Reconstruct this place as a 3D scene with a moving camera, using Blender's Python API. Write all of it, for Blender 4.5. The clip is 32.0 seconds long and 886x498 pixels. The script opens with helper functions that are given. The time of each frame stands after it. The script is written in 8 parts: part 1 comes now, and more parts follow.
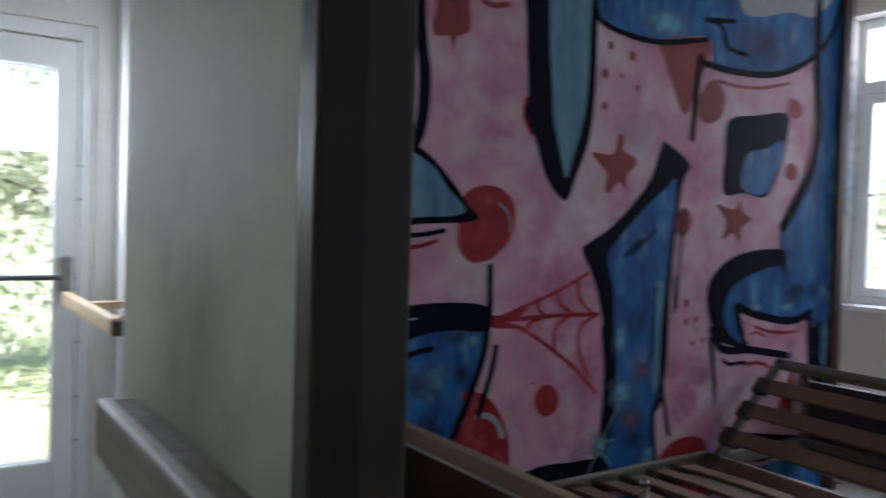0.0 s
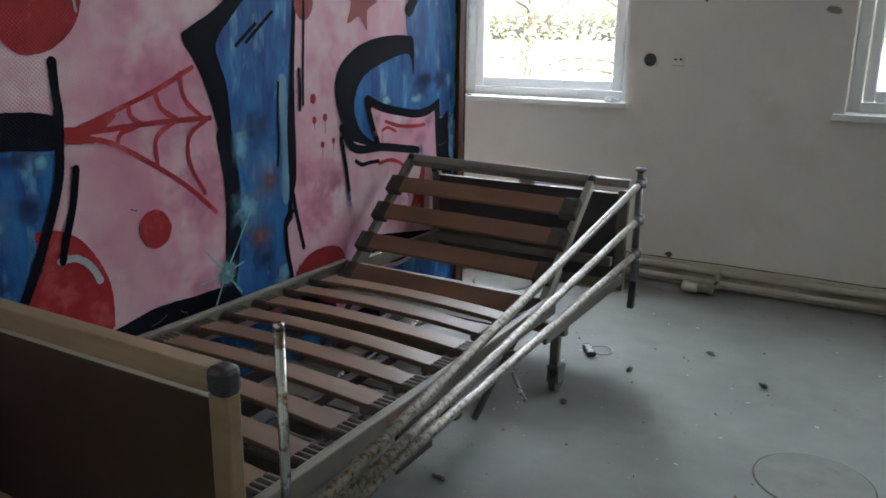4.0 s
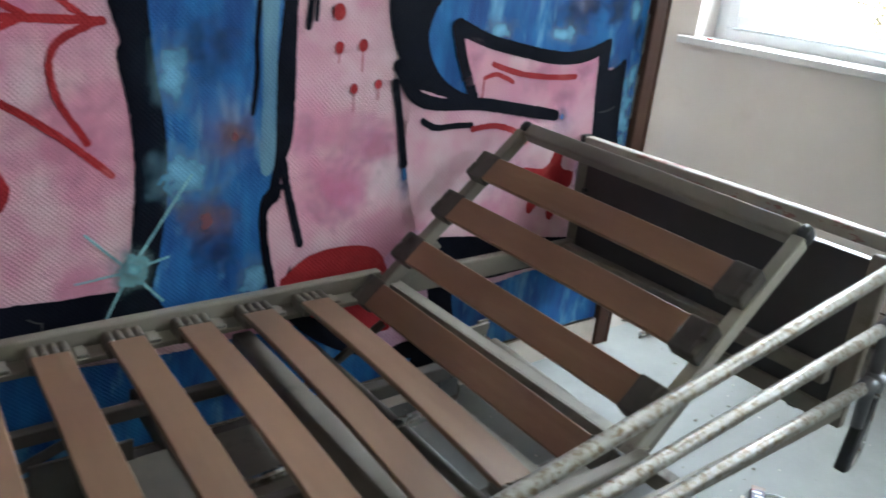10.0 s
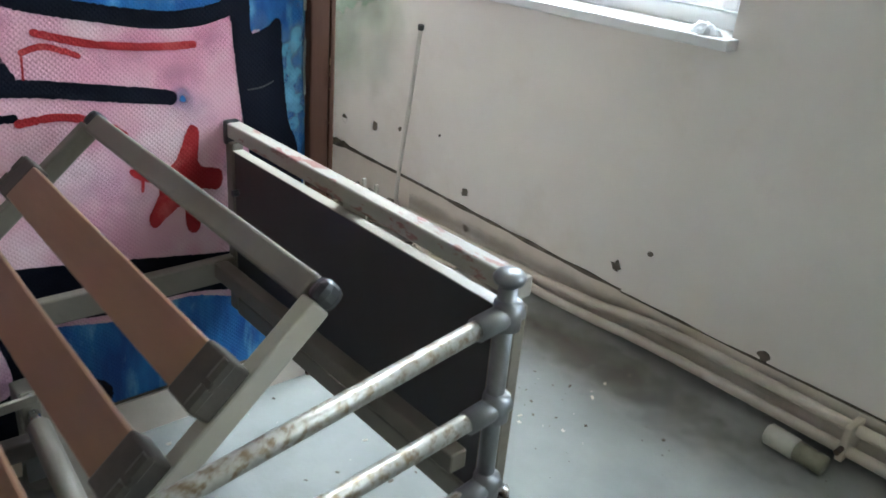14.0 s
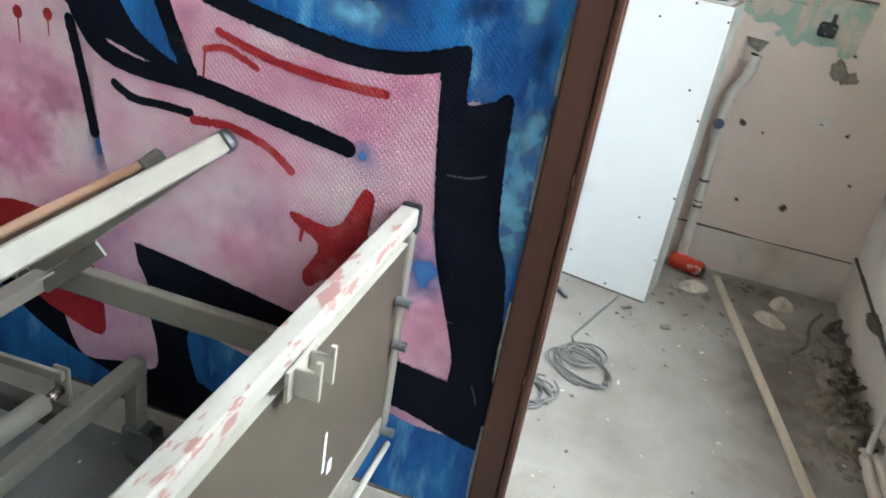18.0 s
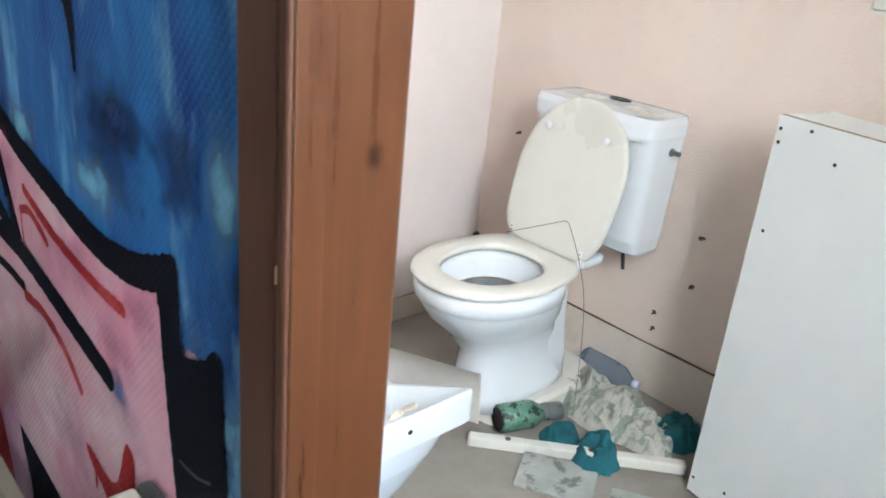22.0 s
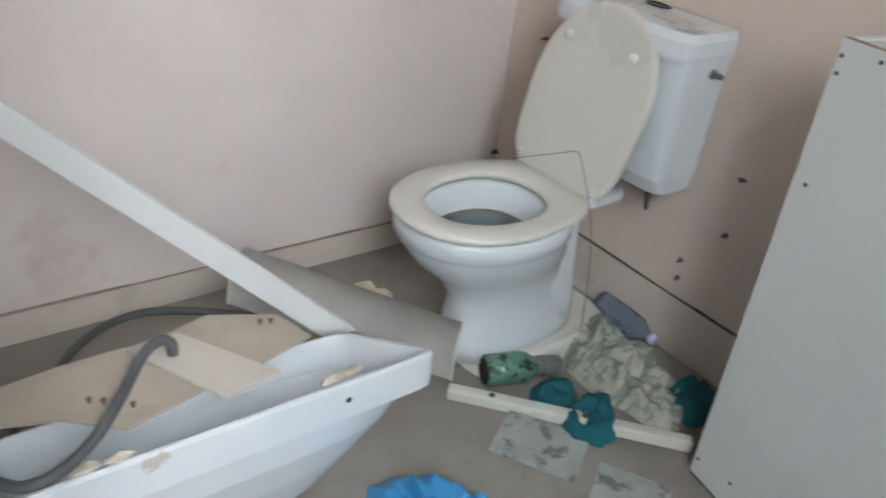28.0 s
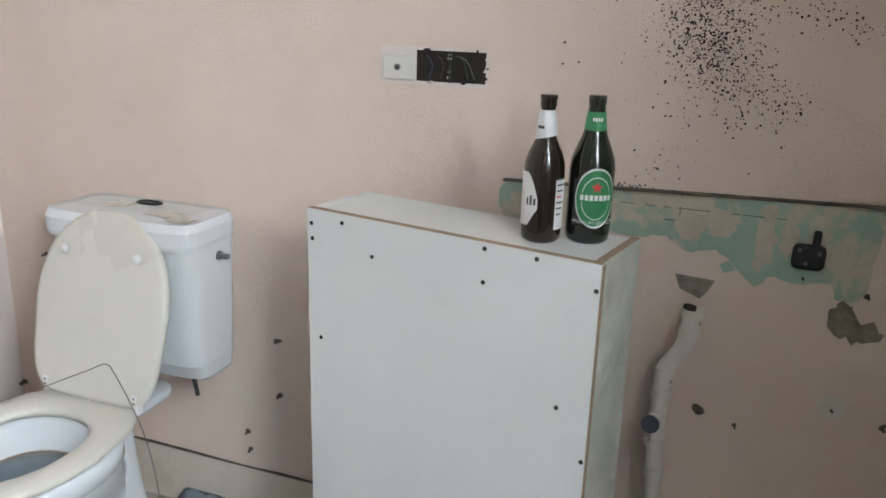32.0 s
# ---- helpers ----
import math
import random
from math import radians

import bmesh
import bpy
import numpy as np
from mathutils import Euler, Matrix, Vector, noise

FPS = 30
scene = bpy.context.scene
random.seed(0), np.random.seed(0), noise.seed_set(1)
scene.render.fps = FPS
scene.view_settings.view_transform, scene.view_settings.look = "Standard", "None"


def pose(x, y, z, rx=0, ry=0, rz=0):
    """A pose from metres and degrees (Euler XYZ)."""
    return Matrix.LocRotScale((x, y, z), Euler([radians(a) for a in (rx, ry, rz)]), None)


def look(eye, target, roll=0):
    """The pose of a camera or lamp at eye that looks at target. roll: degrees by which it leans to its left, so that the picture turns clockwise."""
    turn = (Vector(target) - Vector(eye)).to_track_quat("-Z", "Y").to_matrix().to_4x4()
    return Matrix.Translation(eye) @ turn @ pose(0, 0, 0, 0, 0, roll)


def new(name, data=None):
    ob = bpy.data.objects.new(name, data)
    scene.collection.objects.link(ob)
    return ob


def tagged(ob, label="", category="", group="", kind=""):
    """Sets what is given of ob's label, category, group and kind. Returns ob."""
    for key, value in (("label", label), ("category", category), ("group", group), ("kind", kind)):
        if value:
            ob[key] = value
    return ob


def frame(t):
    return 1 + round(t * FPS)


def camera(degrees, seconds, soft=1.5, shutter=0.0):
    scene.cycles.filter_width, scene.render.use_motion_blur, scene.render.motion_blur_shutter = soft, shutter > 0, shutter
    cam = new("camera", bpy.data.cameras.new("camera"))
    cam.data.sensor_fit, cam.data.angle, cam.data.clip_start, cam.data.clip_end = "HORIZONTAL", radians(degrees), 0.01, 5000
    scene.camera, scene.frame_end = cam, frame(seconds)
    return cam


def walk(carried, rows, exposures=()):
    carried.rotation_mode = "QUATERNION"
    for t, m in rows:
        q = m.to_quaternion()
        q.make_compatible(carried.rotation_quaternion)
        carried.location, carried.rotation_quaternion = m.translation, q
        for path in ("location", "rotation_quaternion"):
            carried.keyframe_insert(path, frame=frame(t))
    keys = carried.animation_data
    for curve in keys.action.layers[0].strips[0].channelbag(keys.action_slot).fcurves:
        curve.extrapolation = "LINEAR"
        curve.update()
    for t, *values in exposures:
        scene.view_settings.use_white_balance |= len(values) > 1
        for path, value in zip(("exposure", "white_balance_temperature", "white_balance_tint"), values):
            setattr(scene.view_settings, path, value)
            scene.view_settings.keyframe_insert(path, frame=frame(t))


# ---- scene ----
cam = camera(58.1, 32.0, soft=1.6, shutter=0.5)
PATH = [
    (0, (2.212, -1.219, 1.391), (0.546, -0.114, 1.329), 1.7),
    (0.5, (2.099, -1.195, 1.383), (0.711, 0.244, 1.318), 1.6),
    (1, (2.031, -1.157, 1.372), (0.881, 0.476, 1.291), 1.4),
    (1.5, (2.003, -1.133, 1.358), (0.982, 0.583, 1.258), 1.2),
    (2, (1.999, -1.131, 1.344), (1.06, 0.62, 1.12), 0.8),
    (2.5, (1.971, -1.113, 1.334), (1.07, 0.62, 0.902), 0.7),
    (4.5, (1.838, -0.732, 1.306), (0.796, 0.891, 0.777), 1.2),
    (5, (1.739, -0.616, 1.277), (0.514, 0.875, 0.748), 0.7),
    (5.5, (1.651, -0.509, 1.24), (0.345, 0.857, 0.585), 0.9),
    (6, (1.633, -0.438, 1.243), (0.293, 0.87, 0.542), 0.9),
    (6.5, (1.646, -0.298, 1.227), (0.278, 0.98, 0.523), 1.0),
    (7, (1.69, -0.207, 1.244), (0.246, 0.977, 0.526), 0.8),
    (7.5, (1.673, -0.104, 1.234), (0.205, 1.052, 0.52), 1.8),
    (8, (1.621, 0.049, 1.236), (0.148, 1.205, 0.533), 2.9),
    (8.5, (1.609, 0.176, 1.248), (0.104, 1.294, 0.552), 3.5),
    (9, (1.59, 0.247, 1.251), (0.063, 1.339, 0.56), 4.3),
    (9.5, (1.571, 0.368, 1.264), (0.085, 1.506, 0.558), 5.3),
    (10, (1.611, 0.54, 1.272), (0.161, 1.71, 0.544), 5.9),
    (10.5, (1.654, 0.643, 1.265), (0.254, 1.861, 0.519), 6.5),
    (11, (1.693, 0.705, 1.25), (0.307, 1.932, 0.492), 7.0),
    (11.5, (1.702, 0.797, 1.235), (0.384, 2.068, 0.432), 7.6),
    (12, (1.684, 0.95, 1.231), (0.397, 2.228, 0.388), 7.3),
    (12.5, (1.663, 1.069, 1.261), (0.396, 2.356, 0.403), 6.5),
    (13, (1.654, 1.204, 1.264), (0.386, 2.505, 0.427), 6.1),
    (13.5, (1.67, 1.364, 1.273), (0.377, 2.646, 0.444), 5.8),
    (15.5, (1.498, 1.902, 1.288), (-0.097, 2.775, 0.455), 4.2),
    (16, (1.479, 2.063, 1.297), (-0.216, 2.691, 0.441), 6.1),
    (16.5, (1.494, 2.301, 1.307), (-0.272, 2.578, 0.41), 6.8),
    (17, (1.433, 2.424, 1.294), (-0.346, 2.444, 0.379), 8.9),
    (17.5, (1.3, 2.58, 1.308), (-0.466, 2.369, 0.394), 11.9),
    (18, (1.22, 2.684, 1.319), (-0.515, 2.271, 0.415), 9.7),
    (18.5, (1.117, 2.837, 1.332), (-0.588, 2.235, 0.477), 9.2),
    (19, (1.054, 2.937, 1.336), (-0.599, 2.181, 0.503), 7.7),
    (19.5, (0.949, 2.944, 1.325), (-0.664, 2.092, 0.505), 7.1),
    (20, (0.777, 2.94, 1.323), (-0.816, 2.04, 0.515), 7.3),
    (20.5, (0.685, 2.924, 1.328), (-0.875, 1.964, 0.524), 7.1),
    (21, (0.568, 2.94, 1.333), (-0.889, 1.822, 0.54), 7.2),
    (21.5, (0.406, 2.981, 1.337), (-0.958, 1.739, 0.565), 6.4),
    (22, (0.278, 3.005, 1.332), (-1.008, 1.669, 0.58), 5.5),
    (22.5, (0.202, 2.999, 1.337), (-1.051, 1.628, 0.594), 5.5),
    (23, (0.098, 2.923, 1.333), (-1.153, 1.549, 0.595), 5.8),
    (23.5, (0.042, 2.87, 1.303), (-1.207, 1.492, 0.568), 6.2),
    (24, (-0.02, 2.875, 1.29), (-1.098, 1.369, 0.535), 4.7),
    (24.5, (-0.058, 2.887, 1.276), (-1.037, 1.318, 0.514), 5.0),
    (25, (-0.088, 2.901, 1.263), (-1.051, 1.363, 0.422), 6.2),
    (25.5, (-0.101, 2.912, 1.244), (-1.158, 1.507, 0.29), 7.1),
    (27.5, (-0.122, 2.927, 1.311), (-1.263, 1.628, 0.304), 7.4),
    (28, (-0.093, 2.909, 1.313), (-1.18, 1.564, 0.309), 6.7),
    (28.5, (-0.045, 2.887, 1.318), (-0.955, 1.413, 0.318), 6.1),
    (29, (-0.046, 2.895, 1.338), (-1.063, 1.455, 0.392), 4.5),
    (29.5, (-0.077, 2.914, 1.365), (-1.434, 1.721, 0.508), 2.4),
    (30, (-0.089, 2.951, 1.385), (-1.669, 1.996, 0.614), 0.9),
    (30.5, (-0.127, 2.99, 1.387), (-1.856, 2.239, 0.719), 1.4),
    (31, (-0.137, 2.996, 1.392), (-1.897, 2.285, 0.762), 1.6),
    (31.5, (-0.143, 2.989, 1.388), (-1.927, 2.313, 0.788), 1.7),
    (32, (-0.137, 2.989, 1.388), (-1.936, 2.334, 0.811), 1.8),
]
walk(cam, [(t, look(eye, target, roll)) for t, eye, target, roll in PATH], exposures=[(0.0, 1.55, 6000, 15), (1.0, 2.1, 5550, 12), (2.0, 2.25, 5950, 11), (5.0, 2.95, 6500, 10), (6.0, 3.75, 6450, 9), (7.0, 3.95, 6400, 9), (8.0, 3.75, 6350, 9), (9.0, 3.55, 6350, 9), (10.0, 3.25, 6350, 8), (12.0, 3.5, 6300, 6), (16.0, 3.05, 6300, 6), (17.0, 3.25, 6350, 5), (18.0, 3.4, 6350, 6), (19.0, 3.15, 6500, 6), (20.0, 3.0, 6650, 7), (21.0, 3.1, 6800, 9), (22.0, 2.85, 6750, 10), (23.0, 2.35, 6650, 9), (24.0, 2.15, 6500, 9), (25.0, 1.93, 6500, 9), (28.0, 1.95, 6750, 10), (29.0, 2.15, 6700, 10), (30.0, 1.95, 6650, 10), (31.0, 2.2, 6650, 9), (32.0, 2.35, 6750, 10)])

# ---- world and light ----
world = bpy.data.worlds.new("world")
scene.world = world
world.use_nodes = True
wn = world.node_tree.nodes
sky = wn.new("ShaderNodeTexSky")
sky.sky_type = "NISHITA"
sky.sun_disc = False
sky.sun_elevation, sky.sun_rotation = radians(50), radians(150)
sky.air_density, sky.dust_density = 1.2, 4.0
world.node_tree.links.new(sky.outputs[0], wn["Background"].inputs[0])
wn["Background"].inputs[1].default_value = 0.15
sun = new("sun", bpy.data.lights.new("sun", "SUN"))
sun.data.energy, sun.data.angle, sun.data.color = 5.0, radians(3), (1.0, 0.96, 0.90)
sun.matrix_world = look((4, -7, 9.6), (0, 0, 0))


def window_light(name, x, y, z, w, h, target, power, colour=(0.84, 0.92, 1.0)):
    """Daylight that enters through an opening."""
    lamp = new(name, bpy.data.lights.new(name, "AREA"))
    lamp.data.shape, lamp.data.size, lamp.data.size_y = "RECTANGLE", w, h
    lamp.data.energy, lamp.data.color = power, colour
    lamp.matrix_world = look((x, y, z), target)
    return lamp


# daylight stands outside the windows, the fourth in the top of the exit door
window_light("daylight_window", 0.0, 4.16, 2.28, 1.02, 1.40, (-1.2, 2.2, 0.30), 23.5)
window_light("daylight_window", 2.15, 3.86, 2.22, 0.94, 0.96, (1.5, 0.0, 0.9), 4.8)
# lamp added behind an assumed third window, for more room light
window_light("daylight_window", 3.55, 3.86, 2.22, 0.78, 0.96, (2.6, 0.0, 0.9), 2.2)
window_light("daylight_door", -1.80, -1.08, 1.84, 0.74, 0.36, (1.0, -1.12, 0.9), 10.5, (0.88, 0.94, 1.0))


# ---- materials ----
def rgba(c):
    return (*c, 1.0)


def mat(name, c1, c2, scale=6.0, rough=0.6, metal=0.0, bump=0.1, grain=90.0, stretch=(1, 1, 1), stain=None, stain_scale=2.5, stain_from=0.58,
        stain_to=0.72, detail=6.0, stain_detail=8.0, weave=0.0, spec=0.5, coat=0.0, vary=0.0):
    """A surface with colour variation at two scales, fine relief and an optional stain."""
    m = bpy.data.materials.new(name)
    m.use_nodes = True
    t = m.node_tree
    n, l = t.nodes, t.links
    b = n["Principled BSDF"]
    co = n.new("ShaderNodeTexCoord")
    mp = n.new("ShaderNodeMapping")
    mp.inputs["Scale"].default_value = stretch
    l.new(co.outputs["Object"], mp.inputs["Vector"])

    def noise_node(s, d, vec=mp):
        k = n.new("ShaderNodeTexNoise")
        k.inputs["Scale"].default_value, k.inputs["Detail"].default_value, k.inputs["Roughness"].default_value = s, d, 0.62
        l.new(vec.outputs["Vector"], k.inputs["Vector"])
        return k

    def ramp(src, a, b2, ca, cb):
        r = n.new("ShaderNodeValToRGB")
        r.color_ramp.elements[0].position, r.color_ramp.elements[1].position = a, b2
        r.color_ramp.elements[0].color, r.color_ramp.elements[1].color = ca, cb
        l.new(src, r.inputs[0])
        return r

    broad = noise_node(scale, detail)
    colour = ramp(broad.outputs[0], 0.32, 0.68, rgba(c1), rgba(c2)).outputs[0]
    fine = noise_node(grain, 3.0)
    if vary:
        info = n.new("ShaderNodeObjectInfo")
        hue = n.new("ShaderNodeHueSaturation")
        mr = n.new("ShaderNodeMapRange")
        mr.inputs["To Min"].default_value, mr.inputs["To Max"].default_value = 1 - vary, 1 + vary
        l.new(info.outputs["Random"], mr.inputs["Value"])
        l.new(mr.outputs[0], hue.inputs["Value"])
        l.new(colour, hue.inputs["Color"])
        colour = hue.outputs[0]
    if stain:
        s = noise_node(stain_scale, stain_detail)
        mask = ramp(s.outputs[0], stain_from, stain_to, (0, 0, 0, 1), (1, 1, 1, 1))
        mx = n.new("ShaderNodeMix")
        mx.data_type = "RGBA"
        l.new(mask.outputs[0], mx.inputs["Factor"])
        l.new(colour, mx.inputs["A"])
        mx.inputs["B"].default_value = rgba(stain)
        colour = mx.outputs["Result"]
    l.new(colour, b.inputs["Base Color"])
    rr = n.new("ShaderNodeMapRange")
    rr.inputs["To Min"].default_value, rr.inputs["To Max"].default_value = max(0.03, rough - 0.12), min(1.0, rough + 0.12)
    l.new(broad.outputs[0], rr.inputs["Value"])
    l.new(rr.outputs[0], b.inputs["Roughness"])
    b.inputs["Metallic"].default_value = metal
    b.inputs["Specular IOR Level"].default_value = spec
    b.inputs["Coat Weight"].default_value = coat
    height = fine.outputs[0]
    if weave:
        waves = []
        for way in ("X", "Y"):
            turn = n.new("ShaderNodeMapping")
            turn.inputs["Rotation"].default_value = (radians(45), 0, 0)
            l.new(co.outputs["Object"], turn.inputs["Vector"])
            w = n.new("ShaderNodeTexWave")
            w.bands_direction = "Y" if way == "X" else "Z"
            w.inputs["Scale"].default_value, w.inputs["Distortion"].default_value = 40.0, 1.0
            w.inputs["Detail"].default_value, w.inputs["Detail Scale"].default_value = 2.0, 1.5
            l.new(turn.outputs[0], w.inputs["Vector"])
            waves.append(w)
        mul = n.new("ShaderNodeMath")
        mul.operation = "MULTIPLY"
        l.new(waves[0].outputs["Fac"], mul.inputs[0])
        l.new(waves[1].outputs["Fac"], mul.inputs[1])
        add = n.new("ShaderNodeMath")
        add.operation = "MULTIPLY_ADD"
        l.new(mul.outputs[0], add.inputs[0])
        add.inputs[1].default_value = weave
        l.new(fine.outputs[0], add.inputs[2])
        height = add.outputs[0]
    bp = n.new("ShaderNodeBump")
    bp.inputs["Strength"].default_value, bp.inputs["Distance"].default_value = bump, 0.004
    l.new(height, bp.inputs["Height"])
    l.new(bp.outputs[0], b.inputs["Normal"])
    return m


def clear(name, colour=(1, 1, 1), rough=0.0, ior=1.45):
    m = bpy.data.materials.new(name)
    m.use_nodes = True
    b = m.node_tree.nodes["Principled BSDF"]
    b.inputs["Base Color"].default_value = rgba(colour)
    b.inputs["Transmission Weight"].default_value, b.inputs["Roughness"].default_value, b.inputs["IOR"].default_value = 1.0, rough, ior
    return m


PLASTER = mat("pink_plaster", (0.725, 0.674, 0.627), (0.787, 0.736, 0.694), 2.2, 0.85, bump=0.25, grain=240, stain=(0.614, 0.541, 0.465), stain_scale=1.7, stain_from=0.55, stain_to=0.82)
BATH_PLASTER = mat("bath_plaster", (0.67, 0.593, 0.566), (0.735, 0.658, 0.63), 2.0, 0.85, bump=0.5, grain=130, stain=(0.512, 0.396, 0.34), stain_from=0.62, stain_to=0.82)
# back wall's plaster, its colour warmed for light bounced onto it
BOUNCE_WARM_PLASTER = mat("bounce_warmed_plaster", (0.672, 0.548, 0.482), (0.728, 0.609, 0.537), 2.0, 0.85, bump=0.6, grain=130, stain=(0.564, 0.434, 0.356), stain_from=0.62, stain_to=0.84)
CORRIDOR = mat("corridor_paint", (0.49, 0.505, 0.43), (0.57, 0.585, 0.50), 1.6, 0.75, bump=0.3, grain=120, stain=(0.36, 0.37, 0.31), stretch=(1, 1, 0.35))
WHITE_WALL = mat("white_wall_paint", (0.66, 0.66, 0.62), (0.72, 0.72, 0.69), 3, 0.7, bump=0.2)
# ceiling lies out of view; its tone is lowered to cut bounce
CEILING = mat("ceiling_paint", (0.46, 0.43, 0.39), (0.54, 0.51, 0.47), 2, 0.9, bump=0.2)
LINO = mat("dusty_grey_floor", (0.215, 0.227, 0.220), (0.285, 0.297, 0.286), 3.0, 0.66, bump=0.14, grain=60, spec=0.3, stain=(0.20, 0.20, 0.19), stain_from=0.56, stain_to=0.78)
BATH_FLOOR = mat("dirty_screed", (0.21, 0.187, 0.162), (0.347, 0.322, 0.289), 2.6, 0.8, bump=0.3, grain=90, stain=(0.152, 0.125, 0.102), stain_scale=2.6, stain_from=0.55, stain_to=0.75)
SKIRT = mat("cream_skirting", (0.60, 0.53, 0.46), (0.68, 0.61, 0.54), 5, 0.6, bump=0.15, stain=(0.42, 0.36, 0.30))
# dark dirt colour, also used for the shadow strip behind the handrail
DIRT_AND_SHADE = mat("dark_dirt_and_shade", (0.06, 0.05, 0.04), (0.16, 0.13, 0.10), 20, 0.95)
FAINT_DIRT = mat("faint_brown_dirt", (0.24, 0.19, 0.155), (0.40, 0.33, 0.28), 20, 0.95)
PVC = mat("white_window_plastic", (0.74, 0.76, 0.77), (0.80, 0.81, 0.82), 3, 0.35, bump=0.02)
SILL = mat("white_marble_sill", (0.72, 0.73, 0.73), (0.80, 0.80, 0.79), 5, 0.3, bump=0.03, stain=(0.50, 0.48, 0.44), stain_from=0.66)
GLASS = clear("window_glass")
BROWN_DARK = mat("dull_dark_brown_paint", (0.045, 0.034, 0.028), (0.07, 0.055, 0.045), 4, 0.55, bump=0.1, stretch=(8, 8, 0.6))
# darker frame brown, also painted on the reveal as shade
FRAME_AND_SHADE = mat("dark_frame_and_reveal_shade", (0.018, 0.012, 0.010), (0.030, 0.020, 0.016), 4, 0.5, bump=0.1, stretch=(8, 8, 0.6))
BROWN_POST = mat("brown_painted_wood", (0.055, 0.023, 0.014), (0.080, 0.034, 0.022), 5, 0.6, bump=0.1, spec=0.25, grain=40, stretch=(6, 6, 0.5), stain=(0.22, 0.13, 0.09), stain_from=0.68)
OAK = mat("orange_varnished_wood", (0.048, 0.0162, 0.0066), (0.072, 0.0255, 0.0102), 6, 0.30, bump=0.05, grain=60, coat=0.35, stretch=(9, 9, 0.55), stain=(0.052, 0.018, 0.0075), stain_from=0.60, stain_to=1.0)
HEATPIPE = mat("painted_heating_pipe", (0.50, 0.44, 0.37), (0.58, 0.52, 0.45), 8, 0.5, bump=0.1, stain=(0.30, 0.24, 0.19))
DULL_METAL = mat("dull_grey_cream_steel", (0.154, 0.142, 0.118), (0.211, 0.194, 0.16), 6, 0.45, bump=0.04, stain=(0.0968, 0.0817, 0.063), stain_scale=8, stain_from=0.58)
CREAM_METAL = mat("cream_enamelled_steel", (0.33, 0.309, 0.256), (0.386, 0.359, 0.3), 6, 0.35, bump=0.03, stain=(0.227, 0.194, 0.153), stain_scale=9, stain_from=0.66)
TAN_METAL = mat("tan_wood_grain_trim", (0.20, 0.137, 0.073), (0.275, 0.195, 0.112), 5, 0.5, bump=0.05, stretch=(0.6, 6, 6), stain=(0.17, 0.10, 0.05), stain_from=0.64)
DARK_PANEL = mat("dark_brown_laminate", (0.040, 0.022, 0.013), (0.055, 0.030, 0.018), 7, 0.38, bump=0.04)
GREY_PANEL = mat("dark_grey_laminate", (0.045, 0.044, 0.046), (0.06, 0.058, 0.06), 6, 0.55, bump=0.06)
BACK_PANEL = mat("bronze_grey_laminate", (0.062, 0.048, 0.034), (0.084, 0.066, 0.048), 5, 0.5, bump=0.03, spec=0.25, stain=(0.09, 0.07, 0.052), stain_scale=3)
SLAT = mat("reddish_beech_slat", (0.194, 0.099, 0.0537), (0.254, 0.137, 0.0792), 3, 0.42, bump=0.03, grain=50, stretch=(0.5, 3, 3), stain=(0.281, 0.169, 0.104), stain_scale=3, stain_from=0.55, stain_to=0.75, vary=0.14)
SLAT_WORN = mat("faded_dusty_slat", (0.14, 0.0791, 0.0452), (0.191, 0.114, 0.0702), 3, 0.45, bump=0.03, grain=50, stretch=(0.5, 3, 3), stain=(0.219, 0.148, 0.0975), stain_scale=2.5, stain_from=0.52, stain_to=0.75, vary=0.12)
RUBBER = mat("grey_brown_rubber", (0.085, 0.078, 0.068), (0.13, 0.12, 0.105), 14, 0.75, bump=0.15)
BROWN_RUBBER = mat("brown_slat_rubber", (0.046, 0.040, 0.033), (0.085, 0.073, 0.060), 14, 0.65, bump=0.12)
HOLDER = mat("dusty_taupe_rubber", (0.0803, 0.0697, 0.0532), (0.128, 0.11, 0.0858), 14, 0.7, bump=0.15)
BLACK_CAP = mat("black_plastic_cap", (0.02, 0.022, 0.025), (0.04, 0.042, 0.045), 10, 0.4, bump=0.03)
CHROME = mat("dirty_chrome", (0.55, 0.55, 0.53), (0.66, 0.66, 0.64), 30, 0.25, metal=1.0, bump=0.1, stain=(0.20, 0.155, 0.11), stain_scale=26, stain_from=0.50, stain_to=0.58)
RUST_CHROME = mat("rust_speckled_chrome", (0.25, 0.243, 0.21), (0.38, 0.37, 0.33), 28, 0.42, metal=0.55, bump=0.3, stain=(0.15, 0.105, 0.06), stain_scale=75, stain_from=0.47, stain_to=0.62, stain_detail=10.0)
GREY_METAL = mat("grey_clamp_metal", (0.16, 0.165, 0.17), (0.24, 0.245, 0.25), 20, 0.4, metal=0.7, bump=0.1)
CERAMIC = mat("white_sanitary_ceramic", (0.65, 0.697, 0.736), (0.694, 0.734, 0.764), 2, 0.12, bump=0.0, stain=(0.527, 0.507, 0.46), stain_scale=4, stain_from=0.70, coat=0.4)
SEAT_PLASTIC = mat("yellowed_white_plastic", (0.617, 0.605, 0.555), (0.661, 0.65, 0.598), 3, 0.3, bump=0.02, stain=(0.60, 0.59, 0.545), stain_scale=4, stain_from=0.45, stain_to=1.0)
BOARD = mat("white_melamine_board", (0.637, 0.655, 0.65), (0.685, 0.704, 0.7), 1.5, 0.42, bump=0.02, stain=(0.598, 0.611, 0.6), stain_from=0.70)
